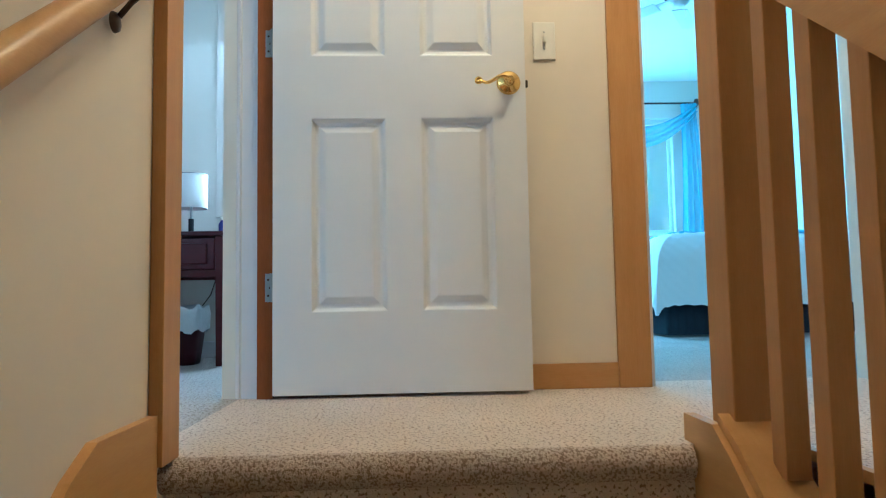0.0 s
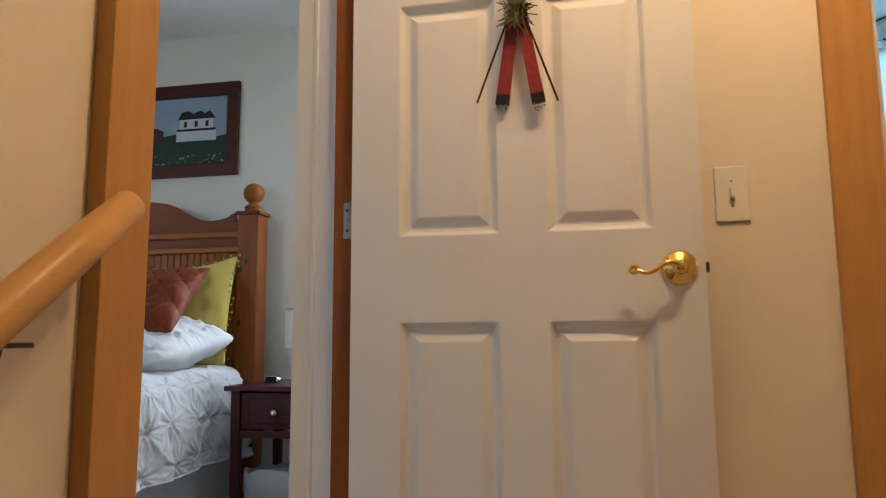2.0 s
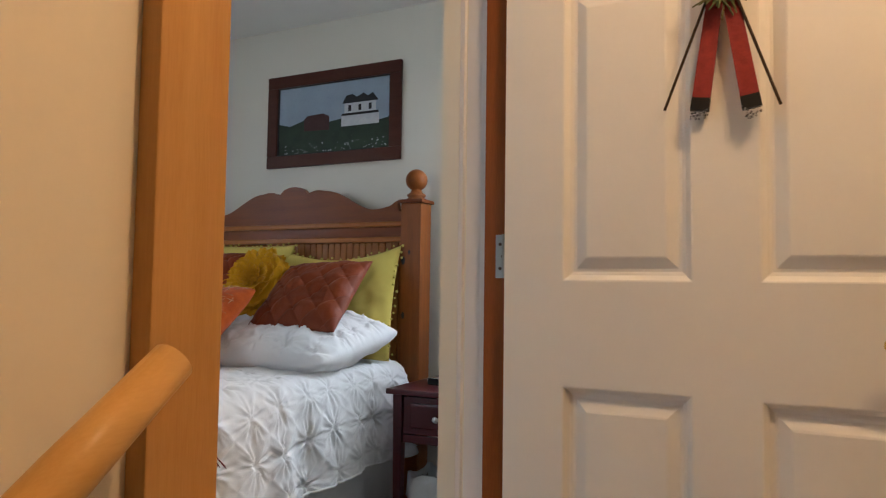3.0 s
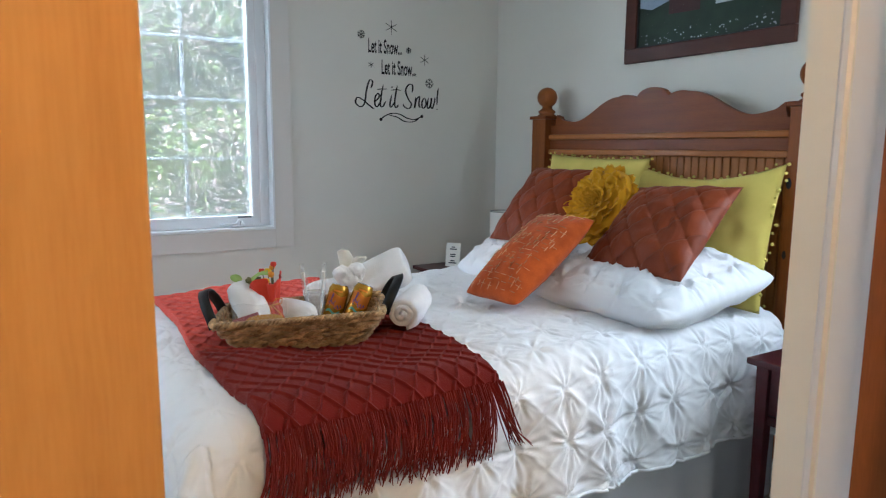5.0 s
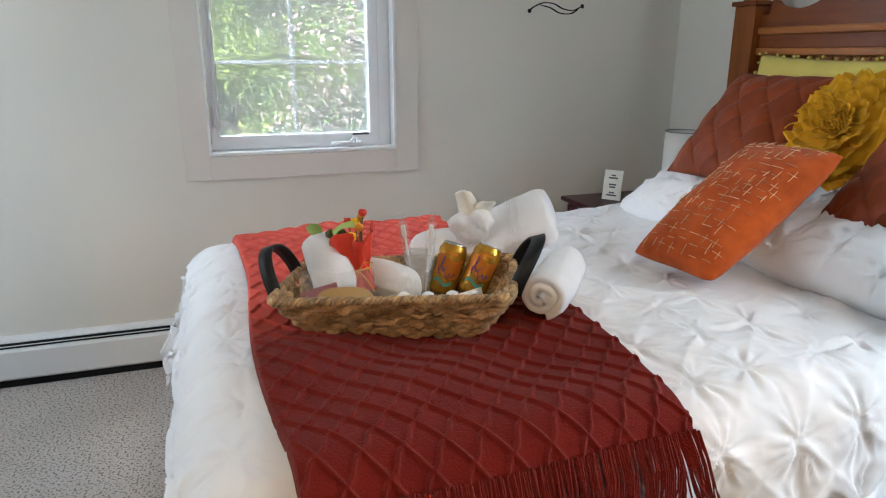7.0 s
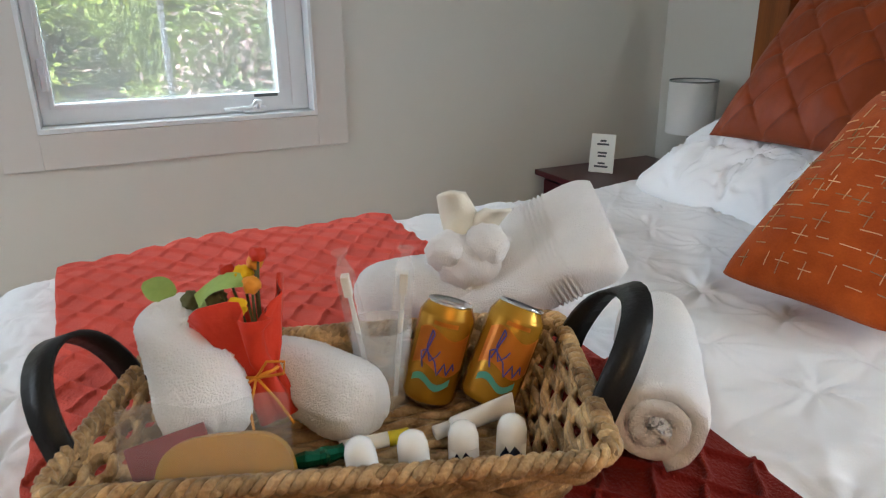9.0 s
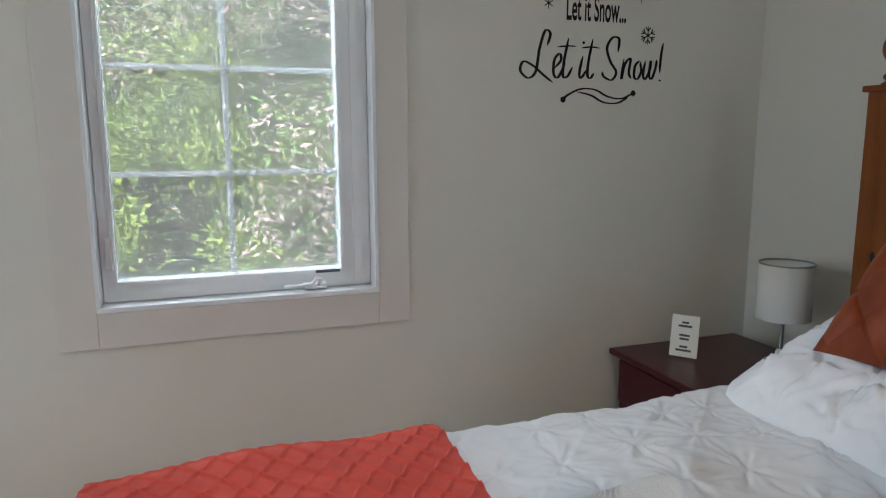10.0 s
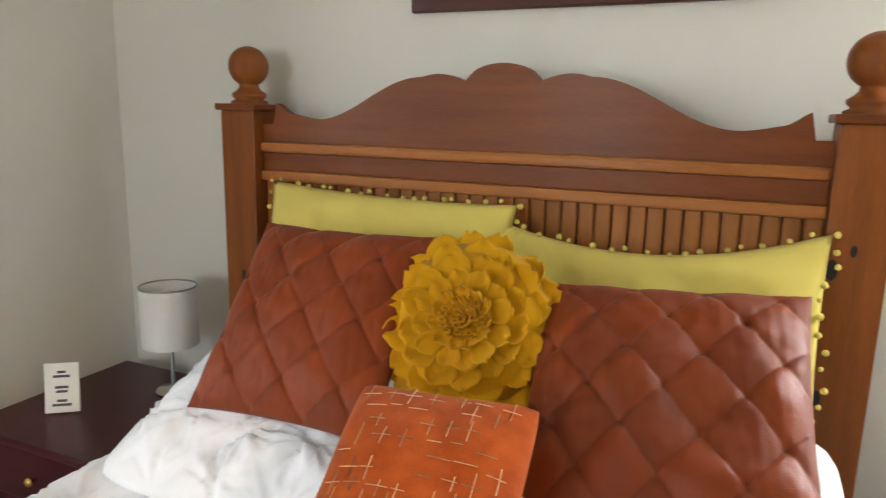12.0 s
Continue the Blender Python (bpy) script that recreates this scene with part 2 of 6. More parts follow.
def carpet_material(name, light, dark, fleck, scale, cover=0.60):
    m = material(name, light, dark, 0.95, scale=3.0, fine=scale, bump=1.0, depth=0.006, spread=0.5, fine_mix=0.6, sheen=0.2)
    t = m.node_tree
    b = t.nodes["Principled BSDF"]
    ramp = next(n for n in t.nodes if n.type == "VALTORGB")
    coord = next(n for n in t.nodes if n.type == "TEX_COORD")
    v = t.nodes.new("ShaderNodeTexNoise")
    v.inputs["Scale"].default_value, v.inputs["Detail"].default_value = scale * 0.62, 1
    t.links.new(coord.outputs["Object"], v.inputs["Vector"])
    cut = t.nodes.new("ShaderNodeMapRange")
    cut.inputs["From Min"].default_value, cut.inputs["From Max"].default_value = cover, cover + 0.08
    t.links.new(v.outputs["Fac"], cut.inputs["Value"])
    mix = t.nodes.new("ShaderNodeMix")
    mix.data_type = "RGBA"
    mix.inputs[7].default_value = (*fleck, 1)
    t.links.new(cut.outputs["Result"], mix.inputs[0])
    t.links.new(ramp.outputs["Color"], mix.inputs[6])
    t.links.new(mix.outputs[2], b.inputs["Base Color"])
    return m


M["carpet_hall"] = carpet_material("flecked_beige_carpet", (0.80, 0.69, 0.59), (0.60, 0.50, 0.41), (0.30, 0.22, 0.165), 210, 0.565)
M["carpet_stair"] = carpet_material("looped_beige_carpet", (0.74, 0.63, 0.53), (0.46, 0.37, 0.30), (0.30, 0.22, 0.17), 300, 0.50)
M["carpet_room"] = carpet_material("grey_beige_carpet", (0.60, 0.54, 0.49), (0.38, 0.34, 0.30), (0.20, 0.17, 0.145), 190, 0.54)


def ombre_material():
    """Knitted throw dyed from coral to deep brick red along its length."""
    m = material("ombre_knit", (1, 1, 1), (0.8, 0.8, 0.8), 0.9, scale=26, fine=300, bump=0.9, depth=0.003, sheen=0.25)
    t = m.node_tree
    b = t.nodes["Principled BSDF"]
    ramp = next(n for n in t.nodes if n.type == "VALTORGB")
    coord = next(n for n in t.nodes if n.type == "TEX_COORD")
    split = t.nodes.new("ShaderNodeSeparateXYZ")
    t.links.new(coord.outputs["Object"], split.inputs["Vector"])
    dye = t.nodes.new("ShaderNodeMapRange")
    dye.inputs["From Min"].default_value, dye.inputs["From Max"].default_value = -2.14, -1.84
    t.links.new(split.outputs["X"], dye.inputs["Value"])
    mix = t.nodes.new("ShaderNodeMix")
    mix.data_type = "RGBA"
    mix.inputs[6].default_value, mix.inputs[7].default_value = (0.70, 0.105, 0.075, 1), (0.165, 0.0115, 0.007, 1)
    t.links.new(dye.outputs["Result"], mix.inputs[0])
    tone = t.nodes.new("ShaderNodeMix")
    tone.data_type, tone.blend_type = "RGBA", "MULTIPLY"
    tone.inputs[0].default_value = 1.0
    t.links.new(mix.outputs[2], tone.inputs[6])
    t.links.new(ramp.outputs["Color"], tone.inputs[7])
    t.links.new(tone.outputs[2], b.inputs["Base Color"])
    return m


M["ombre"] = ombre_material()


def creased(key, scale, depth, strength):
    """Fine creases of worn cloth, on top of the weave."""
    t = M[key].node_tree
    b = t.nodes["Principled BSDF"]
    coord = next(n for n in t.nodes if n.type == "TEX_COORD")
    crease = t.nodes.new("ShaderNodeTexNoise")
    crease.noise_type = "RIDGED_MULTIFRACTAL"
    crease.inputs["Scale"].default_value, crease.inputs["Detail"].default_value, crease.inputs["Distortion"].default_value = scale, 3, 0.8
    t.links.new(coord.outputs["Object"], crease.inputs["Vector"])
    weave = next(n for n in t.nodes if n.type == "BUMP")
    bn = t.nodes.new("ShaderNodeBump")
    bn.inputs["Strength"].default_value, bn.inputs["Distance"].default_value = strength, depth
    t.links.new(crease.outputs["Fac"], bn.inputs["Height"])
    t.links.new(weave.outputs["Normal"], bn.inputs["Normal"])
    t.links.new(bn.outputs["Normal"], b.inputs["Normal"])


creased("linen", 9.0, 0.006, 0.35)
creased("yellow", 7.0, 0.008, 0.4)
creased("orange", 16.0, 0.003, 0.35)
creased("rust", 22.0, 0.003, 0.4)
creased("terry", 45.0, 0.003, 0.35)


def woven_satin(s):
    """Rust satin ribbons, woven: neighbouring diamonds' differing sheen is put into colour and roughness."""
    m = M["rust"]
    t = m.node_tree
    b = t.nodes["Principled BSDF"]
    coord = next(n for n in t.nodes if n.type == "TEX_COORD")
    split = t.nodes.new("ShaderNodeSeparateXYZ")
    t.links.new(coord.outputs["Object"], split.inputs["Vector"])

    def op(kind, a, c=0.0):
        n = t.nodes.new("ShaderNodeMath")
        n.operation = kind
        for slot, v in ((0, a), (1, c)):
            if isinstance(v, (int, float)):
                n.inputs[slot].default_value = v
            else:
                t.links.new(v, n.inputs[slot])
        return n.outputs[0]

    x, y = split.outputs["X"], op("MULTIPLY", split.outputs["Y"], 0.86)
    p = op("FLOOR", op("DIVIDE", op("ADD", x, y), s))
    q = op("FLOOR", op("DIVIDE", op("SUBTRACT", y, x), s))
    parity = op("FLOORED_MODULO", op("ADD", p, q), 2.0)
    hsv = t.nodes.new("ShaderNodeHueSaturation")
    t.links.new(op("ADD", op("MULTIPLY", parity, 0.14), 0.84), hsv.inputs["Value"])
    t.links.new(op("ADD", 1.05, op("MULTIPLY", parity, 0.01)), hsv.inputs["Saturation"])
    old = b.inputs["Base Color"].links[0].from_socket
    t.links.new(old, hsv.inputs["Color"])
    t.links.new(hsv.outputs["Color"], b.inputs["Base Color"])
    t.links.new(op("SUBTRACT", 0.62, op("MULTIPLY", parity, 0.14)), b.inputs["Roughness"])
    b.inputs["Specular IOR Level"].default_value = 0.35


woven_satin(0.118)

# ---- building helpers ----


def part(name, bm, mat, parent=None, label="", smooth=False, m=None):
    """Link a bmesh as one mesh object, under a thing or a part."""
    mesh = bpy.data.meshes.new(name)
    bmesh.ops.recalc_face_normals(bm, faces=bm.faces)
    for f in bm.faces:
        f.smooth = smooth
    bm.to_mesh(mesh)
    bm.free()
    mesh.materials.append(M[mat] if isinstance(mat, str) else mat)
    ob = new(name, mesh)
    if parent:
        ob.parent = parent
    if m is not None:
        ob.matrix_basis = m
    if label:
        ob["label"] = label
    return ob


def thing(name, m, label, category, group="", kind=""):
    ob = new(name)
    ob.empty_display_size = 0.1
    ob.matrix_basis = m
    return tagged(ob, label, category, group, kind)


def box(bm, x0, x1, y0, y1, z0, z1, bevel=0.0, m=None):
    r = bmesh.ops.create_cube(bm, size=1.0)
    vs = r["verts"]
    bmesh.ops.scale(bm, vec=(x1 - x0, y1 - y0, z1 - z0), verts=vs)
    bmesh.ops.translate(bm, vec=((x0 + x1) / 2, (y0 + y1) / 2, (z0 + z1) / 2), verts=vs)
    if bevel:
        es = list({e for v in vs for e in v.link_edges})
        vs = bmesh.ops.bevel(bm, geom=es, offset=bevel, segments=2, profile=0.6, affect="EDGES")["verts"]
    if m is not None:
        bmesh.ops.transform(bm, matrix=m, verts=vs)
    return bm


def boxes(*specs, bevel=0.0):
    bm = bmesh.new()
    for s in specs:
        box(bm, *s, bevel=bevel)
    return bm


def lathe(profile, segments=32, bm=None, m=None, closed=False):
    """Turn (radius, height) pairs about z."""
    bm = bm or bmesh.new()
    rings = []
    for r, z in profile:
        if r < 1e-5:
            rings.append([bm.verts.new((0, 0, z))])
        else:
            rings.append([bm.verts.new((r * math.cos(a), r * math.sin(a), z)) for a in (2 * math.pi * i / segments for i in range(segments))])
    for a, b in zip(rings, rings[1:]):
        for i in range(segments):
            j = (i + 1) % segments
            q = [a[i % len(a)], a[j % len(a)], b[j % len(b)], b[i % len(b)]]
            u = []
            for v in q:
                if v not in u:
                    u.append(v)
            if len(u) > 2:
                bm.faces.new(u)
    if m is not None:
        bmesh.ops.transform(bm, matrix=m, verts=[v for r in rings for v in r])
    return bm


def tube(points, radius, segments=8, bm=None, flat=1.0, closed=False, taper=None):
    """A round or flattened tube along points."""
    bm = bm or bmesh.new()
    pts = [Vector(p) for p in points]
    n = len(pts)
    rings = []
    side = None
    for i, p in enumerate(pts):
        if closed:
            d = pts[(i + 1) % n] - pts[i - 1]
        else:
            d = pts[min(i + 1, n - 1)] - pts[max(i - 1, 0)]
        d = d.normalized()
        up = Vector((0, 0, 1)) if abs(d.z) < 0.95 else Vector((0, 1, 0))
        if side is None or abs(d.z) < 0.9:
            fresh = d.cross(up).normalized()
            side = fresh if side is None or fresh.dot(side) > -0.5 else -fresh
        side = (side - d * side.dot(d)).normalized()
        nor = side.cross(d).normalized()
        r = radius * (taper[i] if taper else 1.0)
        rings.append([bm.verts.new(p + r * (math.cos(a) * side * flat + math.sin(a) * nor)) for a in (2 * math.pi * k / segments for k in range(segments))])
    pairs = list(zip(rings, rings[1:])) + ([(rings[-1], rings[0])] if closed else [])
    for a, b in pairs:
        for k in range(segments):
            bm.faces.new((a[k], a[(k + 1) % segments], b[(k + 1) % segments], b[k]))
    if not closed:
        bm.faces.new(rings[0])
        bm.faces.new(list(reversed(rings[-1])))
    return bm


def sheet(nu, nv, place, bm=None):
    """A grid of quads; place(u, v) with u, v in 0..1."""
    bm = bm or bmesh.new()
    vs = [[bm.verts.new(place(i / nu, j / nv)) for j in range(nv + 1)] for i in range(nu + 1)]
    for i in range(nu):
        for j in range(nv):
            bm.faces.new((vs[i][j], vs[i + 1][j], vs[i + 1][j + 1], vs[i][j + 1]))
    return bm


def prism(outline, depth, bm=None, m=None):
    """Extrude a closed outline of (x, z) along y from 0 to depth."""
    bm = bm or bmesh.new()
    a = [bm.verts.new((x, 0, z)) for x, z in outline]
    b = [bm.verts.new((x, depth, z)) for x, z in outline]
    bm.faces.new(a)
    bm.faces.new(list(reversed(b)))
    for i in range(len(a)):
        j = (i + 1) % len(a)
        bm.faces.new((a[i], a[j], b[j], b[i]))
    if m is not None:
        bmesh.ops.transform(bm, matrix=m, verts=a + b)
    return bm


def axes(center, right, up):
    """A pose with local x to the right, y up and z towards the viewer."""
    r = Vector(right).normalized()
    u = Vector(up)
    u = (u - r * u.dot(r)).normalized()
    n = r.cross(u)
    return Matrix(((r.x, u.x, n.x, center[0]), (r.y, u.y, n.y, center[1]), (r.z, u.z, n.z, center[2]), (0, 0, 0, 1)))


def structure(name, bm, mat, label, category="", smooth=False):
    return tagged(part(name, bm, mat, smooth=smooth), label, category or name.split("_")[0], kind="structure")


# ---- the shell of the place ----
H = 2.54
X0, X1, Y1 = -3.5, -0.46, 4.05
YS = -0.4
HX, HY = -0.345, 2.40
structure("floor_bedroom", boxes((X0 - 0.15, HX - 0.06, YS - 0.15, Y1 + 0.15, -0.2, 0.0)), "carpet_room", "grey-beige flecked cut pile carpet in the bedroom", "carpet")
structure("floor_landing", boxes((HX - 0.06, 2.6, 1.52, HY + 0.14, -0.2, 0.0), (0.86, 2.6, -2.6, 1.52, -0.2, 0.0)), "carpet_hall", "beige carpet with dark flecks on the landing", "carpet")
structure("floor_bedroom_2", boxes((HX - 0.06, 3.6, HY + 0.14, 7.8, -0.2, 0.0)), "carpet_room", "pale carpet in the second bedroom", "carpet")
structure("ceiling_bedroom", boxes((X0 - 0.15, HX - 0.06, YS - 0.15, Y1 + 0.15, H, H + 0.12)), "ceiling", "flat white painted bedroom ceiling", "ceiling")
structure("ceiling_hall", boxes((HX - 0.06, 2.6, -2.6, HY + 0.06, H, H + 0.12)), "ceiling", "flat white painted ceiling over the landing", "ceiling")
structure("ceiling_bedroom_2", boxes((HX - 0.06, 3.6, HY + 0.06, 7.8, 2.75, 2.87)), "ceiling", "flat white ceiling of the second bedroom", "ceiling")
WY0, WY1, WZ0, WZ1 = 1.813, 2.602, 0.883, 2.22
structure("wall_window", boxes((X0 - 0.15, X0, YS - 0.15, WY0, 0, H), (X0 - 0.15, X0, WY1, Y1 + 0.15, 0, H), (X0 - 0.15, X0, WY0, WY1, 0, WZ0), (X0 - 0.15, X0, WY0, WY1, WZ1, H)),
          "wall", "off-white painted bedroom wall round a casement window", "wall")
structure("wall_head", boxes((X0, -0.88, Y1, Y1 + 0.15, 0, H), (-0.88, X1 - 0.03, Y1, Y1 + 0.15, 0, 0.89), (-0.88, X1 - 0.03, Y1, Y1 + 0.15, 2.1, H), (X1 - 0.03, X1, Y1, Y1 + 0.15, 0, H)),
          "wall", "off-white painted wall behind the headboard", "wall")
structure("wall_south", boxes((X0, -3.25, YS - 0.15, YS, 0, H), (-2.25, X1, YS - 0.15, YS, 0, H), (-3.25, -2.25, YS - 0.15, YS, 0, 0.85), (-3.25, -2.25, YS - 0.15, YS, 2.2, H)), "wall", "off-white painted bedroom wall with a window", "wall")
DY0, DY1, DH = 1.527, 2.31, 2.05
structure("wall_doorway", boxes((X1, X1 + 0.06, YS - 0.15, DY0, 0, H), (X1, X1 + 0.06, DY1 + 0.02, Y1 + 0.15, 0, H), (X1, X1 + 0.06, DY0, DY1 + 0.02, DH, H)), "wall", "off-white bedroom side of the doorway wall", "wall")
structure("wall_stairs", boxes((X1 + 0.06, HX, -2.6, DY0, -2.8, H), (X1 + 0.06, HX, DY1 + 0.02, HY + 0.06, 0, H), (X1 + 0.06, HX, DY0, DY1 + 0.02, DH, H)), "hall_wall", "cream painted wall beside the carpeted stairs", "wall")
structure("wall_landing", boxes((HX, 0.93, HY, HY + 0.06, 0, H), (1.72, 2.6, HY, HY + 0.06, 0, H), (0.93, 1.72, HY, HY + 0.06, DH, H)), "hall_wall", "cream painted end wall of the landing", "wall")
structure("wall_bedroom_2_near", boxes((HX - 0.06, 0.93, HY + 0.06, HY + 0.12, 0, 2.75), (1.72, 3.6, HY + 0.06, HY + 0.12, 0, 2.75), (0.93, 1.72, HY + 0.06, HY + 0.12, DH, 2.75)), "wall", "off-white doorway wall of the second bedroom", "wall")
structure("wall_bedroom_2_far", boxes((HX - 0.06, 0.5, 7.65, 7.8, 0, 2.75), (1.9, 2.2, 7.65, 7.8, 0, 2.75), (3.1, 3.6, 7.65, 7.8, 0, 2.75), (2.2, 3.1, 7.65, 7.8, 0, 0.975), (2.2, 3.1, 7.65, 7.8, 2.32, 2.75), (0.5, 1.9, 7.65, 7.8, 0, 0.975), (0.5, 1.9, 7.65, 7.8, 2.32, 2.75)),
          "wall", "off-white window wall of the second bedroom", "wall")
structure("wall_bedroom_2_east", boxes((3.45, 3.6, HY + 0.12, 7.65, 0, 2.75)), "wall", "plain off-white wall of the second bedroom", "wall")
structure("wall_bedroom_2_west", boxes((HX - 0.06, HX, HY + 0.12, 7.65, 0, 2.75)), "wall", "plain off-white wall of the second bedroom", "wall")
structure("wall_hall_east", boxes((2.6, 2.75, -2.6, HY + 0.12, -2.8, H)), "hall_wall", "plain cream wall closing the hall", "wall")
structure("wall_hall_south", boxes((X1 + 0.06, 2.75, -2.75, -2.6, -2.8, H)), "hall_wall", "plain cream wall closing the stairwell", "wall")
structure("floor_below", boxes((X1, 2.75, -2.75, 1.3, -2.9, -2.8)), "carpet_hall", "carpet at the foot of the stairs", "carpet")

# stairs: carpeted, rounded nosings
RISE, RUN, NOSE = 0.19, 0.245, 1.50
stairs = thing("staircase", pose(0, 0, 0), "straight staircase with looped beige carpet and rounded nosings", "stairs", kind="structure")
for k in range(13):
    bm = bmesh.new()
    y1 = NOSE - RUN * k
    z1 = -RISE * k
    prof = [(y1 + 0.30, z1 - 0.002), (y1 + 0.02, z1)]
    prof += [(y1 + 0.02 - 0.035 * math.sin(a), z1 - 0.035 + 0.035 * math.cos(a)) for a in (math.pi * i / 8 for i in range(1, 9))]
    prof += [(y1 + 0.022, z1 - RISE - 0.02), (y1 + 0.30, z1 - RISE - 0.02)]
    rot = Matrix(((0, 1, 0, 0), (1, 0, 0, 0), (0, 0, 1, 0), (0, 0, 0, 1)))
    prism(prof, 1.05, bm, Matrix.Translation((HX, 0, 0)) @ rot)
    part("step", bm, "carpet_stair", stairs, smooth=False)

# skirt board on the wall side
bm = bmesh.new()
rot = Matrix(((0, 1, 0, 0), (1, 0, 0, 0), (0, 0, 1, 0), (0, 0, 0, 1)))
prism([(1.437, 0.095), (1.20, 0.095), (1.12, 0.055), (-1.6, -2.06), (-1.6, -2.40), (1.06, -0.33), (1.437, -0.06)], 0.018, bm, Matrix.Translation((HX, 0, 0)) @ rot)
structure("trim_stair_skirt", bm, "maple_y", "golden maple skirt board along the stairs", "skirting")

# doorway casing and jambs
structure("trim_casing_near", boxes((HX, HX + 0.027, DY0 - 0.09, DY0, 0.0, DH + 0.09), bevel=0.002), "maple", "golden maple casing beside the bedroom doorway", "casing")
structure("trim_casing_head", boxes((HX, HX + 0.018, DY0, DY1 + 0.04, DH, DH + 0.09), bevel=0.002), "maple_y", "golden maple casing over the bedroom doorway", "casing")
structure("trim_casing_far", boxes((HX, HX + 0.018, DY1 + 0.022, HY, 0.0, DH), bevel=0.002), "maple", "narrow maple casing behind the open door", "casing")
structure("trim_jamb_near", boxes((X1 - 0.005, HX, DY0 - 0.012, DY0, 0, DH)), "maple", "maple door jamb lining", "jamb")
structure("trim_jamb_hinge", boxes((-0.346, -0.298, DY1 - 0.004, DY1 + 0.022, 0, DH)), "pine", "dark stained hinge rebate of the door jamb", "jamb")
bm = bmesh.new()
prof = [(0, 0.05), (0, 0.002), (0.012, 0.0), (0.022, 0.006), (0.03, 0.008), (0.05, 0.0), (0.058, 0.001), (0.062, 0.007), (0.10, 0.012), (0.118, 0.012), (0.118, 0.05)]
vs0 = [bm.verts.new((-0.464 + a, DY1 + 0.036 - a * 0.30 + b - 0.004, 0.0)) for a, b in prof]
vs1 = [bm.verts.new((-0.464 + a, DY1 + 0.036 - a * 0.30 + b - 0.004, DH)) for a, b in prof]
for i in range(len(prof)):
    j = (i + 1) % len(prof)
    bm.faces.new((vs0[i], vs0[j], vs1[j], vs1[i]))
structure("trim_jamb_white", bm, "trim", "white painted moulded door jamb", "jamb")

# far doorway casing, baseboards
structure("trim_casing_second", boxes((0.822, 0.932, HY - 0.02, HY, 0.0, DH + 0.1), bevel=0.003), "maple", "golden maple casing beside the second bedroom", "casing")
structure("trim_casing_second_far", boxes((1.72, 1.83, HY - 0.02, HY, 0.0, DH + 0.1), bevel=0.003), "maple", "golden maple casing of the second doorway", "casing")
structure("trim_casing_second_head", boxes((0.932, 1.72, HY - 0.02, HY, DH, DH + 0.1), bevel=0.003), "maple_x", "golden maple casing over the second doorway", "casing")
structure("trim_jamb_second", boxes((0.932, 0.948, HY, HY + 0.13, 0, DH)), "trim", "white painted jamb of the second doorway", "jamb")
structure("baseboard_landing", boxes((HX, 0.822, HY - 0.014, HY, 0.0, 0.083), bevel=0.003), "maple_x", "golden maple baseboard on the landing", "baseboard")
structure("baseboard_head", boxes((X0, X1, Y1 - 0.014, Y1, 0.0, 0.09), bevel=0.003), "trim", "white painted baseboard behind the bed", "baseboard")

# ---- landing: open six-panel door ----


def door_face(bm, x0, x1, z0, z1, panels, y, depth):
    """A door slab whose front shows raised panels."""
    xs = sorted({x0, x1, *(p[0] for p in panels), *(p[1] for p in panels)})
    zs = sorted({z0, z1, *(p[2] for p in panels), *(p[3] for p in panels)})
    for a, b in zip(xs, xs[1:]):
        for c, d in zip(zs, zs[1:]):
            if any(p[0] <= a and b <= p[1] and p[2] <= c and d <= p[3] for p in panels):
                continue
            bm.faces.new([bm.verts.new(v) for v in ((a, y, c), (b, y, c), (b, y, d), (a, y, d))])
    for p in panels:
        rings = []
        for inset, back in ((0, 0), (0.003, 0.001), (0.012, 0.0135), (0.019, 0.0165), (0.025, 0.0165), (0.044, 0.005), (0.048, 0.0038)):
            a, b, c, d = p[0] + inset, p[1] - inset, p[2] + inset, p[3] - inset
            rings.append([bm.verts.new(v) for v in ((a, y + back, c), (b, y + back, c), (b, y + back, d), (a, y + back, d))])
        for r, s in zip(rings, rings[1:]):
            for i in range(4):
                bm.faces.new((r[i], r[(i + 1) % 4], s[(i + 1) % 4], s[i]))
        bm.faces.new(rings[-1])
    bmesh.ops.remove_doubles(bm, verts=bm.verts, dist=0.0004)
    box(bm, x0, x1, y + 0.018, y + depth, z0, z1)
    for a, b, c, d in ((x0, x0 + 0.01, z0, z1), (x1 - 0.01, x1, z0, z1), (x0, x1, z0, z0 + 0.01), (x0, x1, z1 - 0.01, z1)):
        box(bm, a, b, y + 0.0004, y + 0.0185, c, d)


DFY = 2.284
door = thing("door_1", pose(-0.293, DFY, 0.012), "white six-panel door standing open against the landing wall", "door", kind="structure")
bm = bmesh.new()
col = [(0.120, 0.360), (0.470, 0.706)]
row = [(0.255, 0.873), (1.075, 1.66), (1.76, 1.93)]
door_face(bm, 0, 0.812, 0, 2.025, [(a, b, c, d) for a, b in col for c, d in row], 0, 0.035)
part("slab", bm, "door", door)
lock = part("rose", lathe([(0, -0.004), (0.037, -0.004), (0.039, 0), (0.039, 0.003), (0.033, 0.010), (0.018, 0.013), (0.014, 0.02), (0.013, 0.038), (0, 0.04)], 32), "brass", door, "polished brass round rose", True, pose(0.757, 0, 0.985, 90, 0, 0))
pts = []
for i in range(15):
    u = i / 14
    pts.append((0.757 - 0.098 * u, -0.043 - 0.006 * math.sin(math.pi * u), 0.985 + 0.010 * math.sin(2 * math.pi * u) - 0.004 * u))
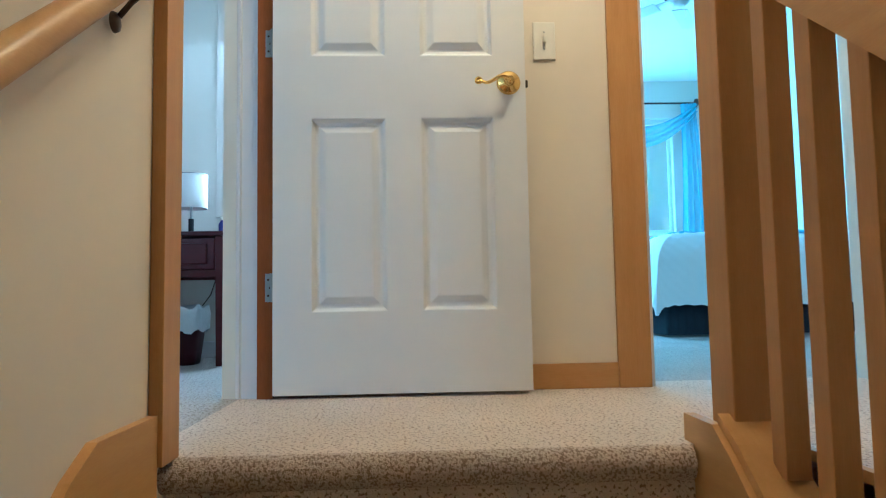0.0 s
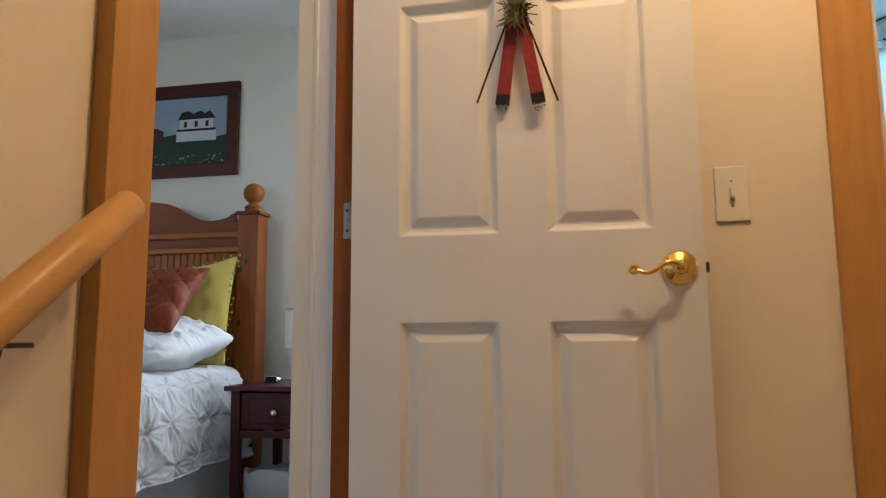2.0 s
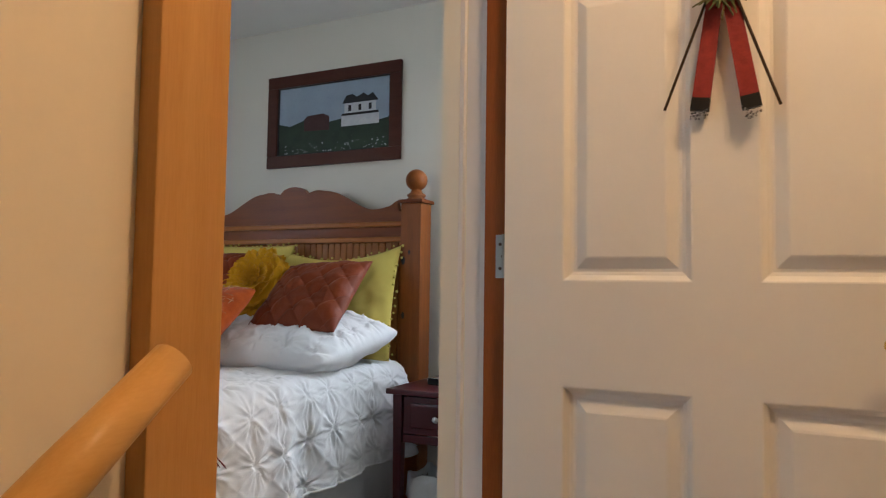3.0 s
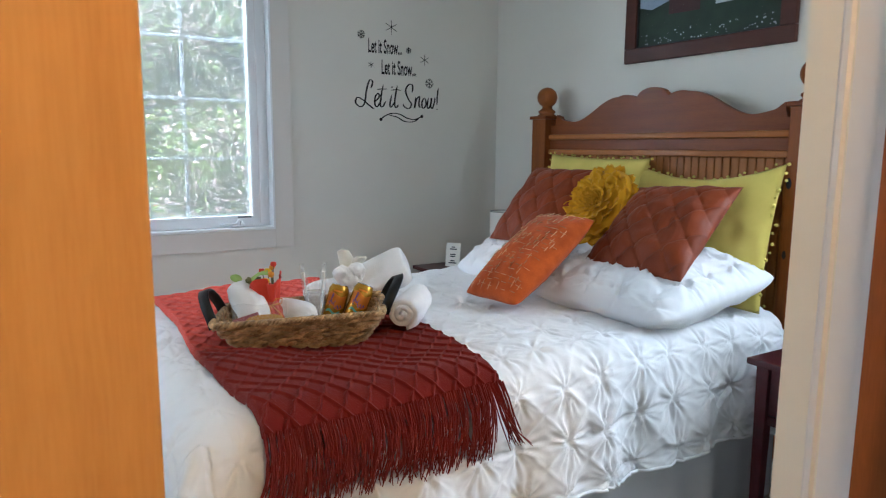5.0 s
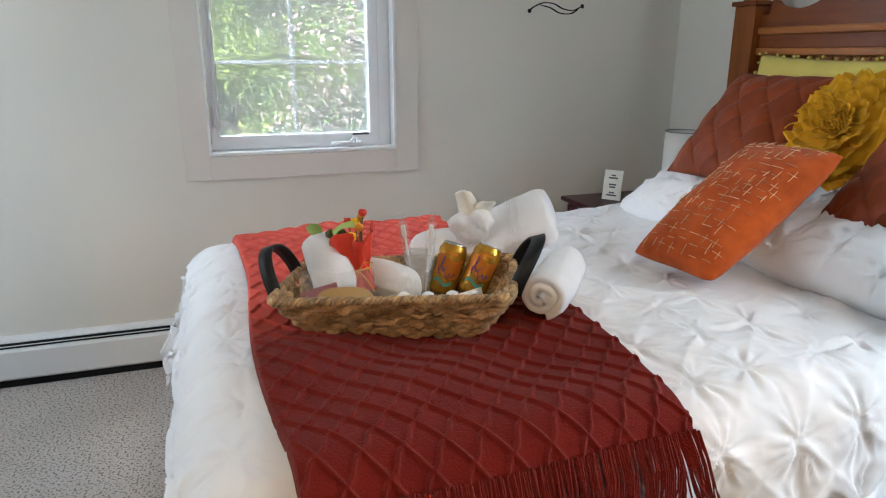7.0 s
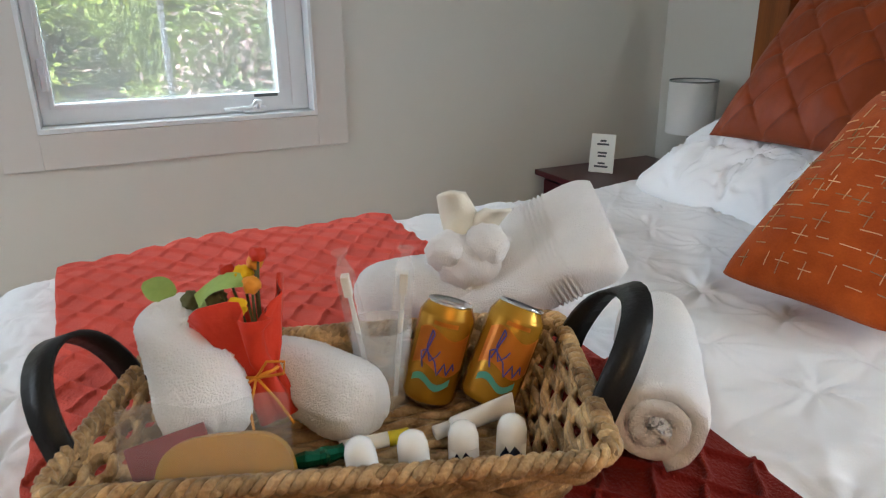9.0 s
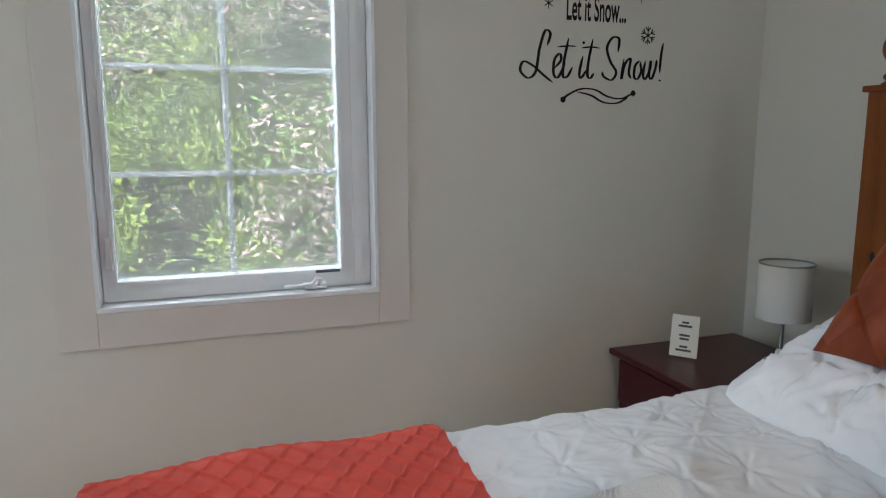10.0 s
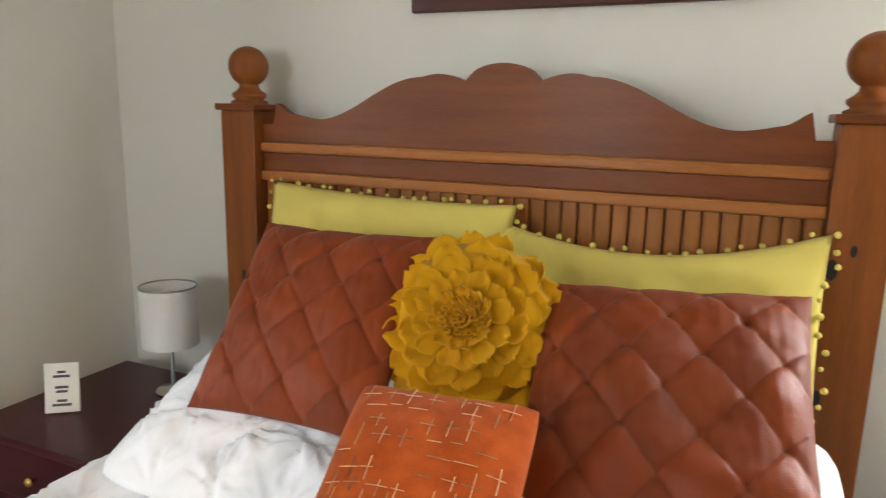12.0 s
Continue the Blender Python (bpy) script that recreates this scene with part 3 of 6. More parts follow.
for i in range(1, 14):
    a = -math.pi / 2 - 2 * math.pi * i / 12 * 1.15
    r = 0.0105 * (1 - 0.45 * i / 13)
    pts.append((0.657 + r * math.cos(a) * 1.0, -0.043, 0.983 - 0.0100 + 0.0105 + r * math.sin(a) - 0.004))
part("lever", tube(pts, 0.0054, 10, taper=[1.25 - 0.35 * min(1, i / 14) for i in range(len(pts))]), "brass", door, "scrolled polished brass lever", True)
part("latch", boxes((0.812, 0.822, 0.010, 0.024, 0.975, 0.998), bevel=0.002), "bronze", door, "latch bolt in the door edge")
for z in (0.345, 1.135, 1.86):
    hinge = part("hinge", boxes((-0.028, 0.001, 0.0215, 0.024, z - 0.055, z + 0.035), bevel=0.001), "steel", door, "brushed steel hinge leaf with rounded corners")
    for k in (-0.035, -0.01, 0.015):
        part("screw", lathe([(0.0038, 0), (0.0032, 0.0012), (0, 0.0012)], 10), "bronze", hinge, m=pose(-0.018 + 0.006 * (k == -0.01), 0.0215, z + k, 90, 0, 0))
    part("knuckle", lathe([(0.006, z - 0.055), (0.006, z + 0.035), (0, z + 0.035)], 12), "steel", door, smooth=True, m=pose(-0.004, 0.012, 0))

# crossed skis decoration on the door
deco = thing("ski_decoration", pose(0.12, DFY - 0.012, 1.58), "small red wooden skis with poles and greenery hung on door", "decoration")
for s, tip in ((-1, (-0.040, 1.382)), (1, (0.050, 1.376))):
    a, b = Vector((tip[0], 0, tip[1] - 1.58)), Vector((-0.35 * tip[0], 0, 0.20))
    d = (b - a).normalized()
    side = Vector((d.z, 0, -d.x))
    off = Vector((0, -0.006 * (1 + s), 0))

    def strip(t0, t1, w0, w1, y0, y1):
        bm = bmesh.new()
        q = [a + d * t0 - side * w0, a + d * t0 + side * w0, a + d * t1 + side * w1, a + d * t1 - side * w1]
        lo = [bm.verts.new(v + off + Vector((0, y0, 0))) for v in q]
        hi = [bm.verts.new(v + off + Vector((0, y1, 0))) for v in q]
        bm.faces.new(lo)
        bm.faces.new(hi[::-1])
        for i in range(4):
            bm.faces.new((lo[i], lo[(i + 1) % 4], hi[(i + 1) % 4], hi[i]))
        return bm

    part("ski", strip(0.035, 0.38, 0.0155, 0.012, -0.006, 0.004), "ski_red", deco, "worn red painted wooden ski")
    part("boot", strip(0.012, 0.035, 0.0160, 0.0158, -0.007, 0.005), "black", deco, "black painted ski tip")
    tipbm = bmesh.new()
    rnd = random.Random(3 + s)
    for k in range(26):
        p = a + d * rnd.uniform(-0.004, 0.014) + side * rnd.uniform(-0.014, 0.014) + off + Vector((0, rnd.uniform(-0.008, 0.002), 0))
        bmesh.ops.create_icosphere(tipbm, subdivisions=1, radius=rnd.uniform(0.0016, 0.003), matrix=Matrix.Translation(p))
    part("glitter_tip", tipbm, "glitter", deco, "silver glitter on the ski tip")
part("pole", tube([(-0.097, -0.012, -0.182), (-0.02, -0.016, 0.02), (0.05, -0.014, 0.22)], 0.0026, 8), "twig", deco, "thin dark twig pole")
part("pole", tube([(0.092, -0.018, -0.192), (0.02, -0.02, 0.02), (-0.05, -0.016, 0.22)], 0.0026, 8), "twig", deco, "thin dark twig pole")
bm = bmesh.new()
rnd = random.Random(8)
for k in range(150):
    a = rnd.uniform(0, 2 * math.pi)
    l = rnd.uniform(0.02, 0.055)
    p = Vector((rnd.uniform(-0.012, 0.012), -0.02 + rnd.uniform(-0.01, 0.006), 0.03 + rnd.uniform(-0.02, 0.03)))
    q = p + Vector((l * math.cos(a) * 0.8, -0.012 * rnd.random(), l * math.sin(a)))
    tube([p, (p + q) / 2 + Vector((0, -0.004, 0)), q], 0.0016, 3, bm)
part("greenery", bm, "sage", deco, "dried grey-green sprigs tied at the crossing")

# light switch
sw = thing("light_switch", pose(0.6065, HY, 1.18), "ivory single toggle light switch on the landing wall", "switch")
part("plate", boxes((-0.0385, 0.0385, -0.007, 0, -0.066, 0.066), bevel=0.003), "plastic_white", sw)
part("toggle", boxes((-0.005, 0.005, -0.018, -0.006, -0.010, 0.014), bevel=0.002), "plastic_white", sw)
part("collar", boxes((-0.0075, 0.0075, -0.0085, -0.0065, -0.0155, 0.0155), bevel=0.001), "plastic_white", sw)
for z in (-0.03, 0.03):
    part("screw", lathe([(0.003, 0), (0.0025, 0.001), (0, 0.001)], 10), "steel", sw, m=pose(0, -0.007, z, 90, 0, 0))

# handrail on the wall side
rail = thing("handrail", pose(0, 0, 0), "round golden wooden handrail on dark metal brackets", "handrail")
a, b = Vector((-0.275, 1.425, 1.006)), Vector((-0.275, -1.5, -1.268))
bm = bmesh.new()
n = 30
tube([a + (b - a) * (i / n) for i in range(n + 1)], 0.0225, 20, bm, taper=[0.86] + [1.0] * (n - 1) + [0.86])
part("rail", bm, "maple_y", rail, smooth=True)
for y in (1.255, 0.35, -0.6):
    t = (a.y - y) / (a.y - b.y)
    p = a + (b - a) * t
    br = part("bracket", tube([(p.x, y, p.z - 0.024), (p.x - 0.006, y, p.z - 0.045), (-0.31, y - 0.006, p.z - 0.075), (-0.327, y - 0.01, p.z - 0.10)], 0.005, 8), "bronze", rail, smooth=True)
    part("mount", lathe([(0.018, 0), (0.016, 0.006), (0.008, 0.009), (0, 0.01)], 16), "bronze", br, smooth=True, m=pose(-0.335, y - 0.012, p.z - 0.11, 0, 90, 0))
    part("saddle", boxes((p.x - 0.010, p.x + 0.010, y - 0.028, y + 0.028, p.z - 0.032, p.z - 0.027)), "bronze", br)

# open side: newel, stringer, rail and balusters
stair_rail = thing("stair_railing", pose(0, 0, 0), "golden maple stair railing with square balusters and a newel post", "railing")
bm = bmesh.new()
box(bm, 0.748, 0.832, 1.408, 1.507, -0.02, 1.16, 0.004)
part("newel_post", bm, "maple", stair_rail)
part("newel_cap", boxes((0.733, 0.847, 1.393, 1.522, 1.16, 1.185), bevel=0.006), "maple", stair_rail)
SL = RISE / RUN
bm = bmesh.new()
prism([(1.565, 0.055), (1.43, 0.055), (1.36, 0.01), (-1.6, 0.01 - 2.96 * SL), (-1.6, -0.36 - 2.96 * SL), (1.36, -0.36), (1.565, -0.2)], 0.022, bm, Matrix.Translation((0.712, 0, 0)) @ rot)
part("stringer", bm, "maple_y", stair_rail)
bm = bmesh.new()
prism([(1.43, 0.075), (1.43, 0.055), (1.36, 0.012), (-1.6, 0.012 - 2.96 * SL), (-1.6, 0.032 - 2.96 * SL), (1.355, 0.032)], 0.10, bm, Matrix.Translation((0.725, 0, 0)) @ rot)
part("stringer_cap", bm, "maple_y", stair_rail)
bm = bmesh.new()
prism([(1.41, 1.012), (1.41, 0.952), (-1.6, 0.952 - 3.01 * SL), (-1.6, 1.012 - 3.01 * SL)], 0.058, bm, Matrix.Translation((0.766, 0, 0)) @ rot)
bmesh.ops.bevel(bm, geom=list(bm.edges), offset=0.012, segments=3, affect="EDGES")
part("top_rail", bm, "maple_y", stair_rail, smooth=False)
for k in range(18):
    y = 1.303 - 0.133 * k
    lo = 0.03 - (1.36 - y) * SL
    part("baluster", boxes((0.773, 0.817, y - 0.022, y + 0.022, lo, 0.952 - (1.41 - y) * SL + 0.004), bevel=0.002), "maple", stair_rail)
structure("wall_stairwell_side", boxes((0.735, 0.86, -2.6, 1.52, -2.8, -0.2)), "hall_wall", "cream wall under the railing", "wall")
structure("trim_landing_edge", boxes((0.86, 0.875, -2.6, 1.50, -0.2, 0.02)), "maple_y", "maple edge board of the upper hall floor", "trim")

# flush ceiling lamp over the stairs
cl = thing("ceiling_light", pose(0.64, 1.62, H), "brass ceiling light with two sockets over the landing", "lamp")
part("canopy", lathe([(0, 0), (0.13, 0), (0.13, -0.018), (0.11, -0.022), (0, -0.022)], 32), "brass", cl, smooth=True)
for bulb_x in (0.52, 0.74):
    part("socket", lathe([(0, -0.02), (0.017, -0.022), (0.017, -0.058), (0, -0.06)], 18), "plastic_white", cl, smooth=True, m=pose((bulb_x - 0.63) * 0.9, 0, 0))

# ---- bedroom window ----


def casement(name, m, w, h, z0, cols, rows, label, left=0.05, right=0.105, frame=0.03, casing=0.1, depth=0.15, casing_mat="casing", crank=True):
    """A casement in an opening w wide and h high; local x along the wall, y into the room, z up."""
    win = thing(name, m, label, "window", kind="structure")
    part("sill", boxes((0, w, -depth, 0.016, 0, 0.014), bevel=0.002), "vinyl", win, "white painted sill")
    part("reveal", boxes((0, 0.010, -depth, 0.016, 0.014, h)), "vinyl", win)
    part("reveal", boxes((w - 0.010, w, -depth, 0.016, 0.014, h)), "vinyl", win)
    part("reveal", boxes((0.010, w - 0.010, -depth, 0.0155, h - 0.012, h)), "vinyl", win)
    part("casing", boxes((-casing, 0, 0, 0.012, -casing, h + casing), bevel=0.002), casing_mat, win, "flat painted casing board")
    part("casing", boxes((w, w + casing, 0, 0.012, -casing, h + casing), bevel=0.002), casing_mat, win)
    part("casing", boxes((0, w, 0, 0.012, -casing, -0.001), bevel=0.002), casing_mat, win)
    part("casing", boxes((0, w, 0, 0.012, h + 0.001, h + casing), bevel=0.002), casing_mat, win)
    x0, x1, b, t = left, w - right, 0.072, h - 0.07
    fr = part("window_frame", boxes((0.012, x0, -0.11, -0.05, 0.016, h - 0.012), (x1, w - 0.012, -0.11, -0.05, 0.016, h - 0.012), (x0, x1, -0.11, -0.05, 0.016, b), (x0, x1, -0.11, -0.05, t, h - 0.012)), "vinyl", win, "white vinyl sash frame")
    part("bead", boxes((x0 - 0.012, x0, -0.05, -0.042, b - 0.012, t + 0.012), (x1, x1 + 0.012, -0.05, -0.042, b - 0.012, t + 0.012), (x0, x1, -0.05, -0.042, b - 0.012, b), (x0, x1, -0.05, -0.042, t, t + 0.012), bevel=0.001), "vinyl", fr)
    part("groove", boxes((x1 + 0.04, x1 + 0.044, -0.05, -0.0485, 0.03, h - 0.03)), "enamel", fr)
    pane = part("pane", boxes((x0, x1, -0.088, -0.084, b, t)), "glass", win, "clear window pane")
    pane.visible_shadow = False
    for i in range(1, cols):
        x = x0 + (x1 - x0) * i / cols
        part("muntin", boxes((x - 0.009, x + 0.009, -0.083, -0.074, b, t)), "vinyl", fr)
    for j in range(1, rows):
        z = b + (t - b) * j / rows
        part("muntin", boxes((x0, x1, -0.0825, -0.0735, z - 0.008, z + 0.008)), "vinyl", fr)
    # Pale sheet: window_1's insect screen plus painted haze; only haze at window_4.
    if crank or name == "window_4":
        part("insect_screen_haze", boxes((x0, x1, -0.0655, -0.065, b, t)), "screen", win, "half-clear pale sheet, insect screen and painted haze in one")
    if crank:
        cr = part("crank_base", boxes((x1 - 0.12, x1 - 0.05, -0.05, -0.012, 0.018, 0.036), bevel=0.005), "vinyl", win, "white casement crank")
        part("crank_handle", tube([(x1 - 0.075, -0.015, 0.03), (x1 - 0.07, -0.006, 0.05), (x1 - 0.085, 0.0, 0.055), (x1 - 0.10, 0.0, 0.035), (x1 - 0.18, -0.006, 0.032)], 0.006, 8), "vinyl", cr, smooth=True)
        part("latch", boxes((0.026, 0.044, -0.05, -0.03, 0.11, 0.20), bevel=0.004), "enamel", win, "white sash lock lever")
        part("label_plate", boxes((x1 - 0.08, x1 - 0.005, -0.0425, -0.0415, 0.062, 0.071)), "ink", win, "small dark maker's plate")
    return win


# local x runs along +y of the room; local y points into the room (+x)
casement("window_1", Matrix(((0, 1, 0, X0), (1, 0, 0, WY0), (0, 0, 1, WZ0), (0, 0, 0, 1))), WY1 - WY0, WZ1 - WZ0, WZ0, 2, 4, "white casement window with grid bars looking out on blossom trees")
casement("window_2", Matrix(((1, 0, 0, -0.88), (0, -1, 0, Y1), (0, 0, 1, 0.89), (0, 0, 0, 1))), 0.39, 1.21, 0.89, 1, 4, "white framed window beside the nightstand", right=0.05, crank=False)
casement("window_3", Matrix(((-1, 0, 0, -2.25), (0, 1, 0, YS), (0, 0, 1, 0.85), (0, 0, 0, 1))), 1.0, 1.35, 0.85, 4, 4, "white framed bedroom window", right=0.05, crank=False)
casement("window_4", Matrix(((1, 0, 0, 2.2), (0, -1, 0, 7.65), (0, 0, 1, 0.975), (0, 0, 0, 1))), 0.9, 1.345, 0.975, 2, 5, "white sash window of the second bedroom", right=0.05, crank=False)
# Added out of view, behind the second bedroom's blue lamp.
casement("window_5", Matrix(((1, 0, 0, 0.5), (0, -1, 0, 7.65), (0, 0, 1, 0.975), (0, 0, 0, 1))), 1.4, 1.345, 0.975, 4, 5, "white sash window of the second bedroom", right=0.05, crank=False)

# baseboard heater under the window
heater = thing("baseboard_heater", pose(X0, 0, 0), "long white enamelled baseboard heater with a dark slot", "heater")
hy0, hy1 = YS + 0.02, 3.40
bm = bmesh.new()
prof = [(0.0, 0.03), (0.0, 0.20), (0.035, 0.20), (0.05, 0.192), (0.05, 0.187), (0.012, 0.187), (0.012, 0.165), (0.06, 0.165), (0.07, 0.155), (0.07, 0.045), (0.062, 0.035), (0.062, 0.06), (0.012, 0.06), (0.012, 0.03)]
vs0 = [bm.verts.new((a, hy0, b)) for a, b in prof]
vs1 = [bm.verts.new((a, hy1, b)) for a, b in prof]
for i in range(len(prof)):
    j = (i + 1) % len(prof)
    bm.faces.new((vs0[i], vs0[j], vs1[j], vs1[i]))
part("cover", bm, "enamel", heater)
# Near-black blocks fill the slot and the toe gap, painting their shade.
part("slot", boxes((0.013, 0.055, hy0 + 0.01, hy1 - 0.01, 0.166, 0.186)), "dark", heater, "dark block that paints the convection slot's shade")
part("damper", boxes((0.045, 0.056, hy0 + 0.01, hy1 - 0.01, 0.174, 0.178)), "enamel", heater)
part("end_cap", boxes((0.0, 0.072, hy1 - 0.003, hy1 + 0.04, 0.0, 0.203), bevel=0.003), "enamel", heater)
part("toe_shade_block", boxes((0.001, 0.05, hy0, hy1 - 0.004, 0.0, 0.03)), "dark", heater, "dark block that paints the shade under the cover")

# ---- bed ----
BX, HW = -2.115, 0.735
TOP = 0.715
bed = thing("bed", pose(BX, 0, 0), "queen bed with a stained pine headboard and turned ball finials", "bed")
for s in (-1, 1):
    x = s * 0.74
    bm = bmesh.new()
    box(bm, x - 0.055, x + 0.055, 3.865, 3.975, 0, 1.475, 0.004)
    post = part("post", bm, "pine", bed, "square pine bedpost")
    part("cap", boxes((x - 0.066, x + 0.066, 3.854, 3.986, 1.475, 1.492), bevel=0.003), "pine_x", post)
    fin = [(0.05, 0), (0.05, 0.006), (0.038, 0.012), (0.046, 0.02), (0.046, 0.028), (0.034, 0.036), (0.027, 0.044), (0.026, 0.05)]
    fin += [(0.054 * math.sin(a), 0.100 - 0.054 * math.cos(a)) for a in (0.5 + (math.pi - 0.5) * i / 14 for i in range(15))]
    part("finial", lathe(fin, 32), "pine", post, "turned ball finial", True, pose(x, 3.92, 1.492))
# scalloped crest
half = []
for i in range(61):
    u = i / 60
    x = 0.685 * u
    if u < 0.125:
        z = 1.552 + 0.042 * math.sqrt(max(0, 1 - (u / 0.125) ** 2)) * 1.0
    elif u < 0.30:
        z = 1.552 + 0.018 * math.sin(math.pi * (u - 0.125) / 0.22)
    elif u < 0.86:
        v = (u - 0.30) / 0.56
        z0 = 1.552 + 0.018 * math.sin(math.pi * (0.30 - 0.125) / 0.22)
        z = z0 + (1.455 - z0) * (0.5 - 0.5 * math.cos(math.pi * min(1, v * 1.25)))
        if v > 0.8:
            z += 0.012 * ((v - 0.8) / 0.2) ** 1.5
    elif u < 0.95:
        z = 1.467 + 0.03 * math.sin(math.pi / 2 * (u - 0.86) / 0.09) ** 2
    else:
        z = 1.44
    half.append((x, z))
outline = [(-x, z) for x, z in reversed(half)] + half[1:] + [(0.685, 1.38), (-0.685, 1.38)]
bm = bmesh.new()
prism(outline, 0.028, bm, Matrix.Translation((0, 3.905, 0)))
bmesh.ops.triangulate(bm, faces=[f for f in bm.faces if len(f.verts) > 4])
part("crest_rail", bm, "pine_x", bed, "scalloped top of the headboard")
part("bead_rail", boxes((-0.685, 0.685, 3.888, 3.94, 1.365, 1.392), bevel=0.008), "pine_gold_x", bed)
part("cove_rail", boxes((-0.685, 0.685, 3.902, 3.938, 1.315, 1.365), bevel=0.003), "pine_x", bed, "darker cove moulding")
part("lower_rail", boxes((-0.685, 0.685, 3.890, 3.94, 1.288, 1.315), bevel=0.006), "pine_gold_x", bed)
for k in range(36):
    w = 1.37 / 36
    x = -0.685 + w * k
    part("beadboard_slat", boxes((x + 0.0014, x + w - 0.0014, 3.912, 3.932, 0.35, 1.289), bevel=0.006), "pine_gold", bed)
part("back_panel", boxes((-0.684, 0.684, 3.925, 3.937, 0.35, 1.288)), "pine_x", bed)
for x, z, r in ((0.702, 1.195, 0.014), (0.735, 1.235, 0.008), (-0.735, 1.02, 0.010), (0.705, 0.93, 0.011)):
    part("knot", lathe([(0, 0), (r * 0.6, 0.0006), (r, 0.0002)], 18), "p_dark", bed, "dark wood knot", m=pose(x, 3.8648, z, 90, 0, 0) @ Matrix.Diagonal((0.75, 1.5, 1, 1)))
part("foot_leg", boxes((-0.70, -0.64, 1.80, 1.86, 0, 0.2), bevel=0.003), "pine", bed)
part("foot_leg", boxes((0.64, 0.70, 1.80, 1.86, 0, 0.2), bevel=0.003), "pine", bed)
part("side_rail", boxes((-0.72, -0.69, 1.8, 3.87, 0.18, 0.30), bevel=0.003), "pine_x", bed)
part("side_rail", boxes((0.69, 0.72, 1.8, 3.87, 0.18, 0.30), bevel=0.003), "pine_x", bed)
spring = tagged(part("box_spring", boxes((BX - 0.72, BX + 0.72, 1.78, 3.86, 0.19, 0.44), bevel=0.03), "skirt", smooth=True), "pale grey upholstered box spring under the mattress", "box spring")
mat = tagged(part("mattress", boxes((BX - 0.715, BX + 0.715, 1.80, 3.86, 0.44, 0.70), bevel=0.05), "linen", smooth=True), "thick white mattress under the duvet", "mattress")

# gathered bed skirt
bm = bmesh.new()


def skirt_at(u, v):
    length = u * (2.06 + 1.46 + 2.06)
    wave = 0.008 * math.sin(length * 38) + 0.006 * math.sin(length * 17 + 1)
    f = 1 - v
    if length < 2.06:
        p = Vector((BX + 0.735 + wave * f, 3.84 - length, 0))
    elif length < 3.52:
        p = Vector((BX + 0.735 - (length - 2.06), 1.765 - wave * f, 0))
    else:
        p = Vector((BX - 0.735 - wave * f, 1.78 + (length - 3.52), 0))
    p.z = 0.012 + 0.44 * v
    return p


sheet(420, 8, skirt_at, bm)
tagged(part("bed_skirt", bm, "skirt", smooth=True), "pale grey gathered cotton bed skirt", "bed skirt")

# ---- duvet: pin-tucked white cotton ----
LEN0, LEN1 = 3.84, 1.80


def fold(s, flat, r=0.10):
    """Arc length past the middle -> (offset, drop) over a rounded edge."""
    a = abs(s)
    sign = 1 if s >= 0 else -1
    if a < flat:
        return sign * a, 0.0
    q = (a - flat) / r
    if q < math.pi / 2 * 0.94:
        return sign * (flat + r * math.sin(q)), r * (1 - math.cos(q))
    q0 = math.pi / 2 * 0.94
    rest = a - flat - r * q0
    return sign * (flat + r * math.sin(q0) + rest * 0.09), r * (1 - math.cos(q0)) + rest * 0.995


def bed_surface(a, b):
    """a: across from the middle, b: metres from the head end. The draped top of the bed."""
    dx, da = fold(a, 0.655)
    dy, db = fold(b, LEN0 - LEN1 - 0.03, 0.12) if b > 0 else (b, 0)
    drop = da + db
    flare = 0.0
    if da > 0.02 and db > 0.02:
        drop = max(da, db) + 0.25 * min(da, db)
        flare = min(1.0, da / 0.25) * min(1.0, db / 0.25)
    puff = 0.012 * math.cos(min(1.5, abs(a) / 0.5)) + 0.006 * math.sin(a * 7 + 1.3) * math.sin(b * 5.2) + 0.004 * math.sin(a * 15 + b * 11)
    z = TOP + puff - drop - 0.018 * max(0.0, min(1.0, (b - 0.7) / 1.3))
    z -= 0.016 * math.exp(-((a - 0.215) ** 2 + (b - 1.66) ** 2) / 0.05)
    wave = 0.0
    if drop > 0.08:
        k = min(1.0, (drop - 0.08) / 0.25)
        wave = k * (0.018 * math.sin((b if abs(a) > 0.66 else a) * 13 + 0.7) + 0.010 * math.sin((b if abs(a) > 0.66 else a) * 29))
    x = BX + dx + (wave if a > 0.66 else -wave if a < -0.66 else 0) + math.copysign(0.05 * flare, a)
    y = LEN0 - dy - (wave if db > da and db > 0.08 else 0) - 0.06 * flare
    return Vector((x, y, max(z, 0.03)))


def surface_normal(a, b, e=0.01):
    p = bed_surface(a, b)
    n = (bed_surface(a + e, b) - p).cross(bed_surface(a, b + e) - p)
    n = -n if n.length > 0 else Vector((0, 0, 1))
    return n.normalized()


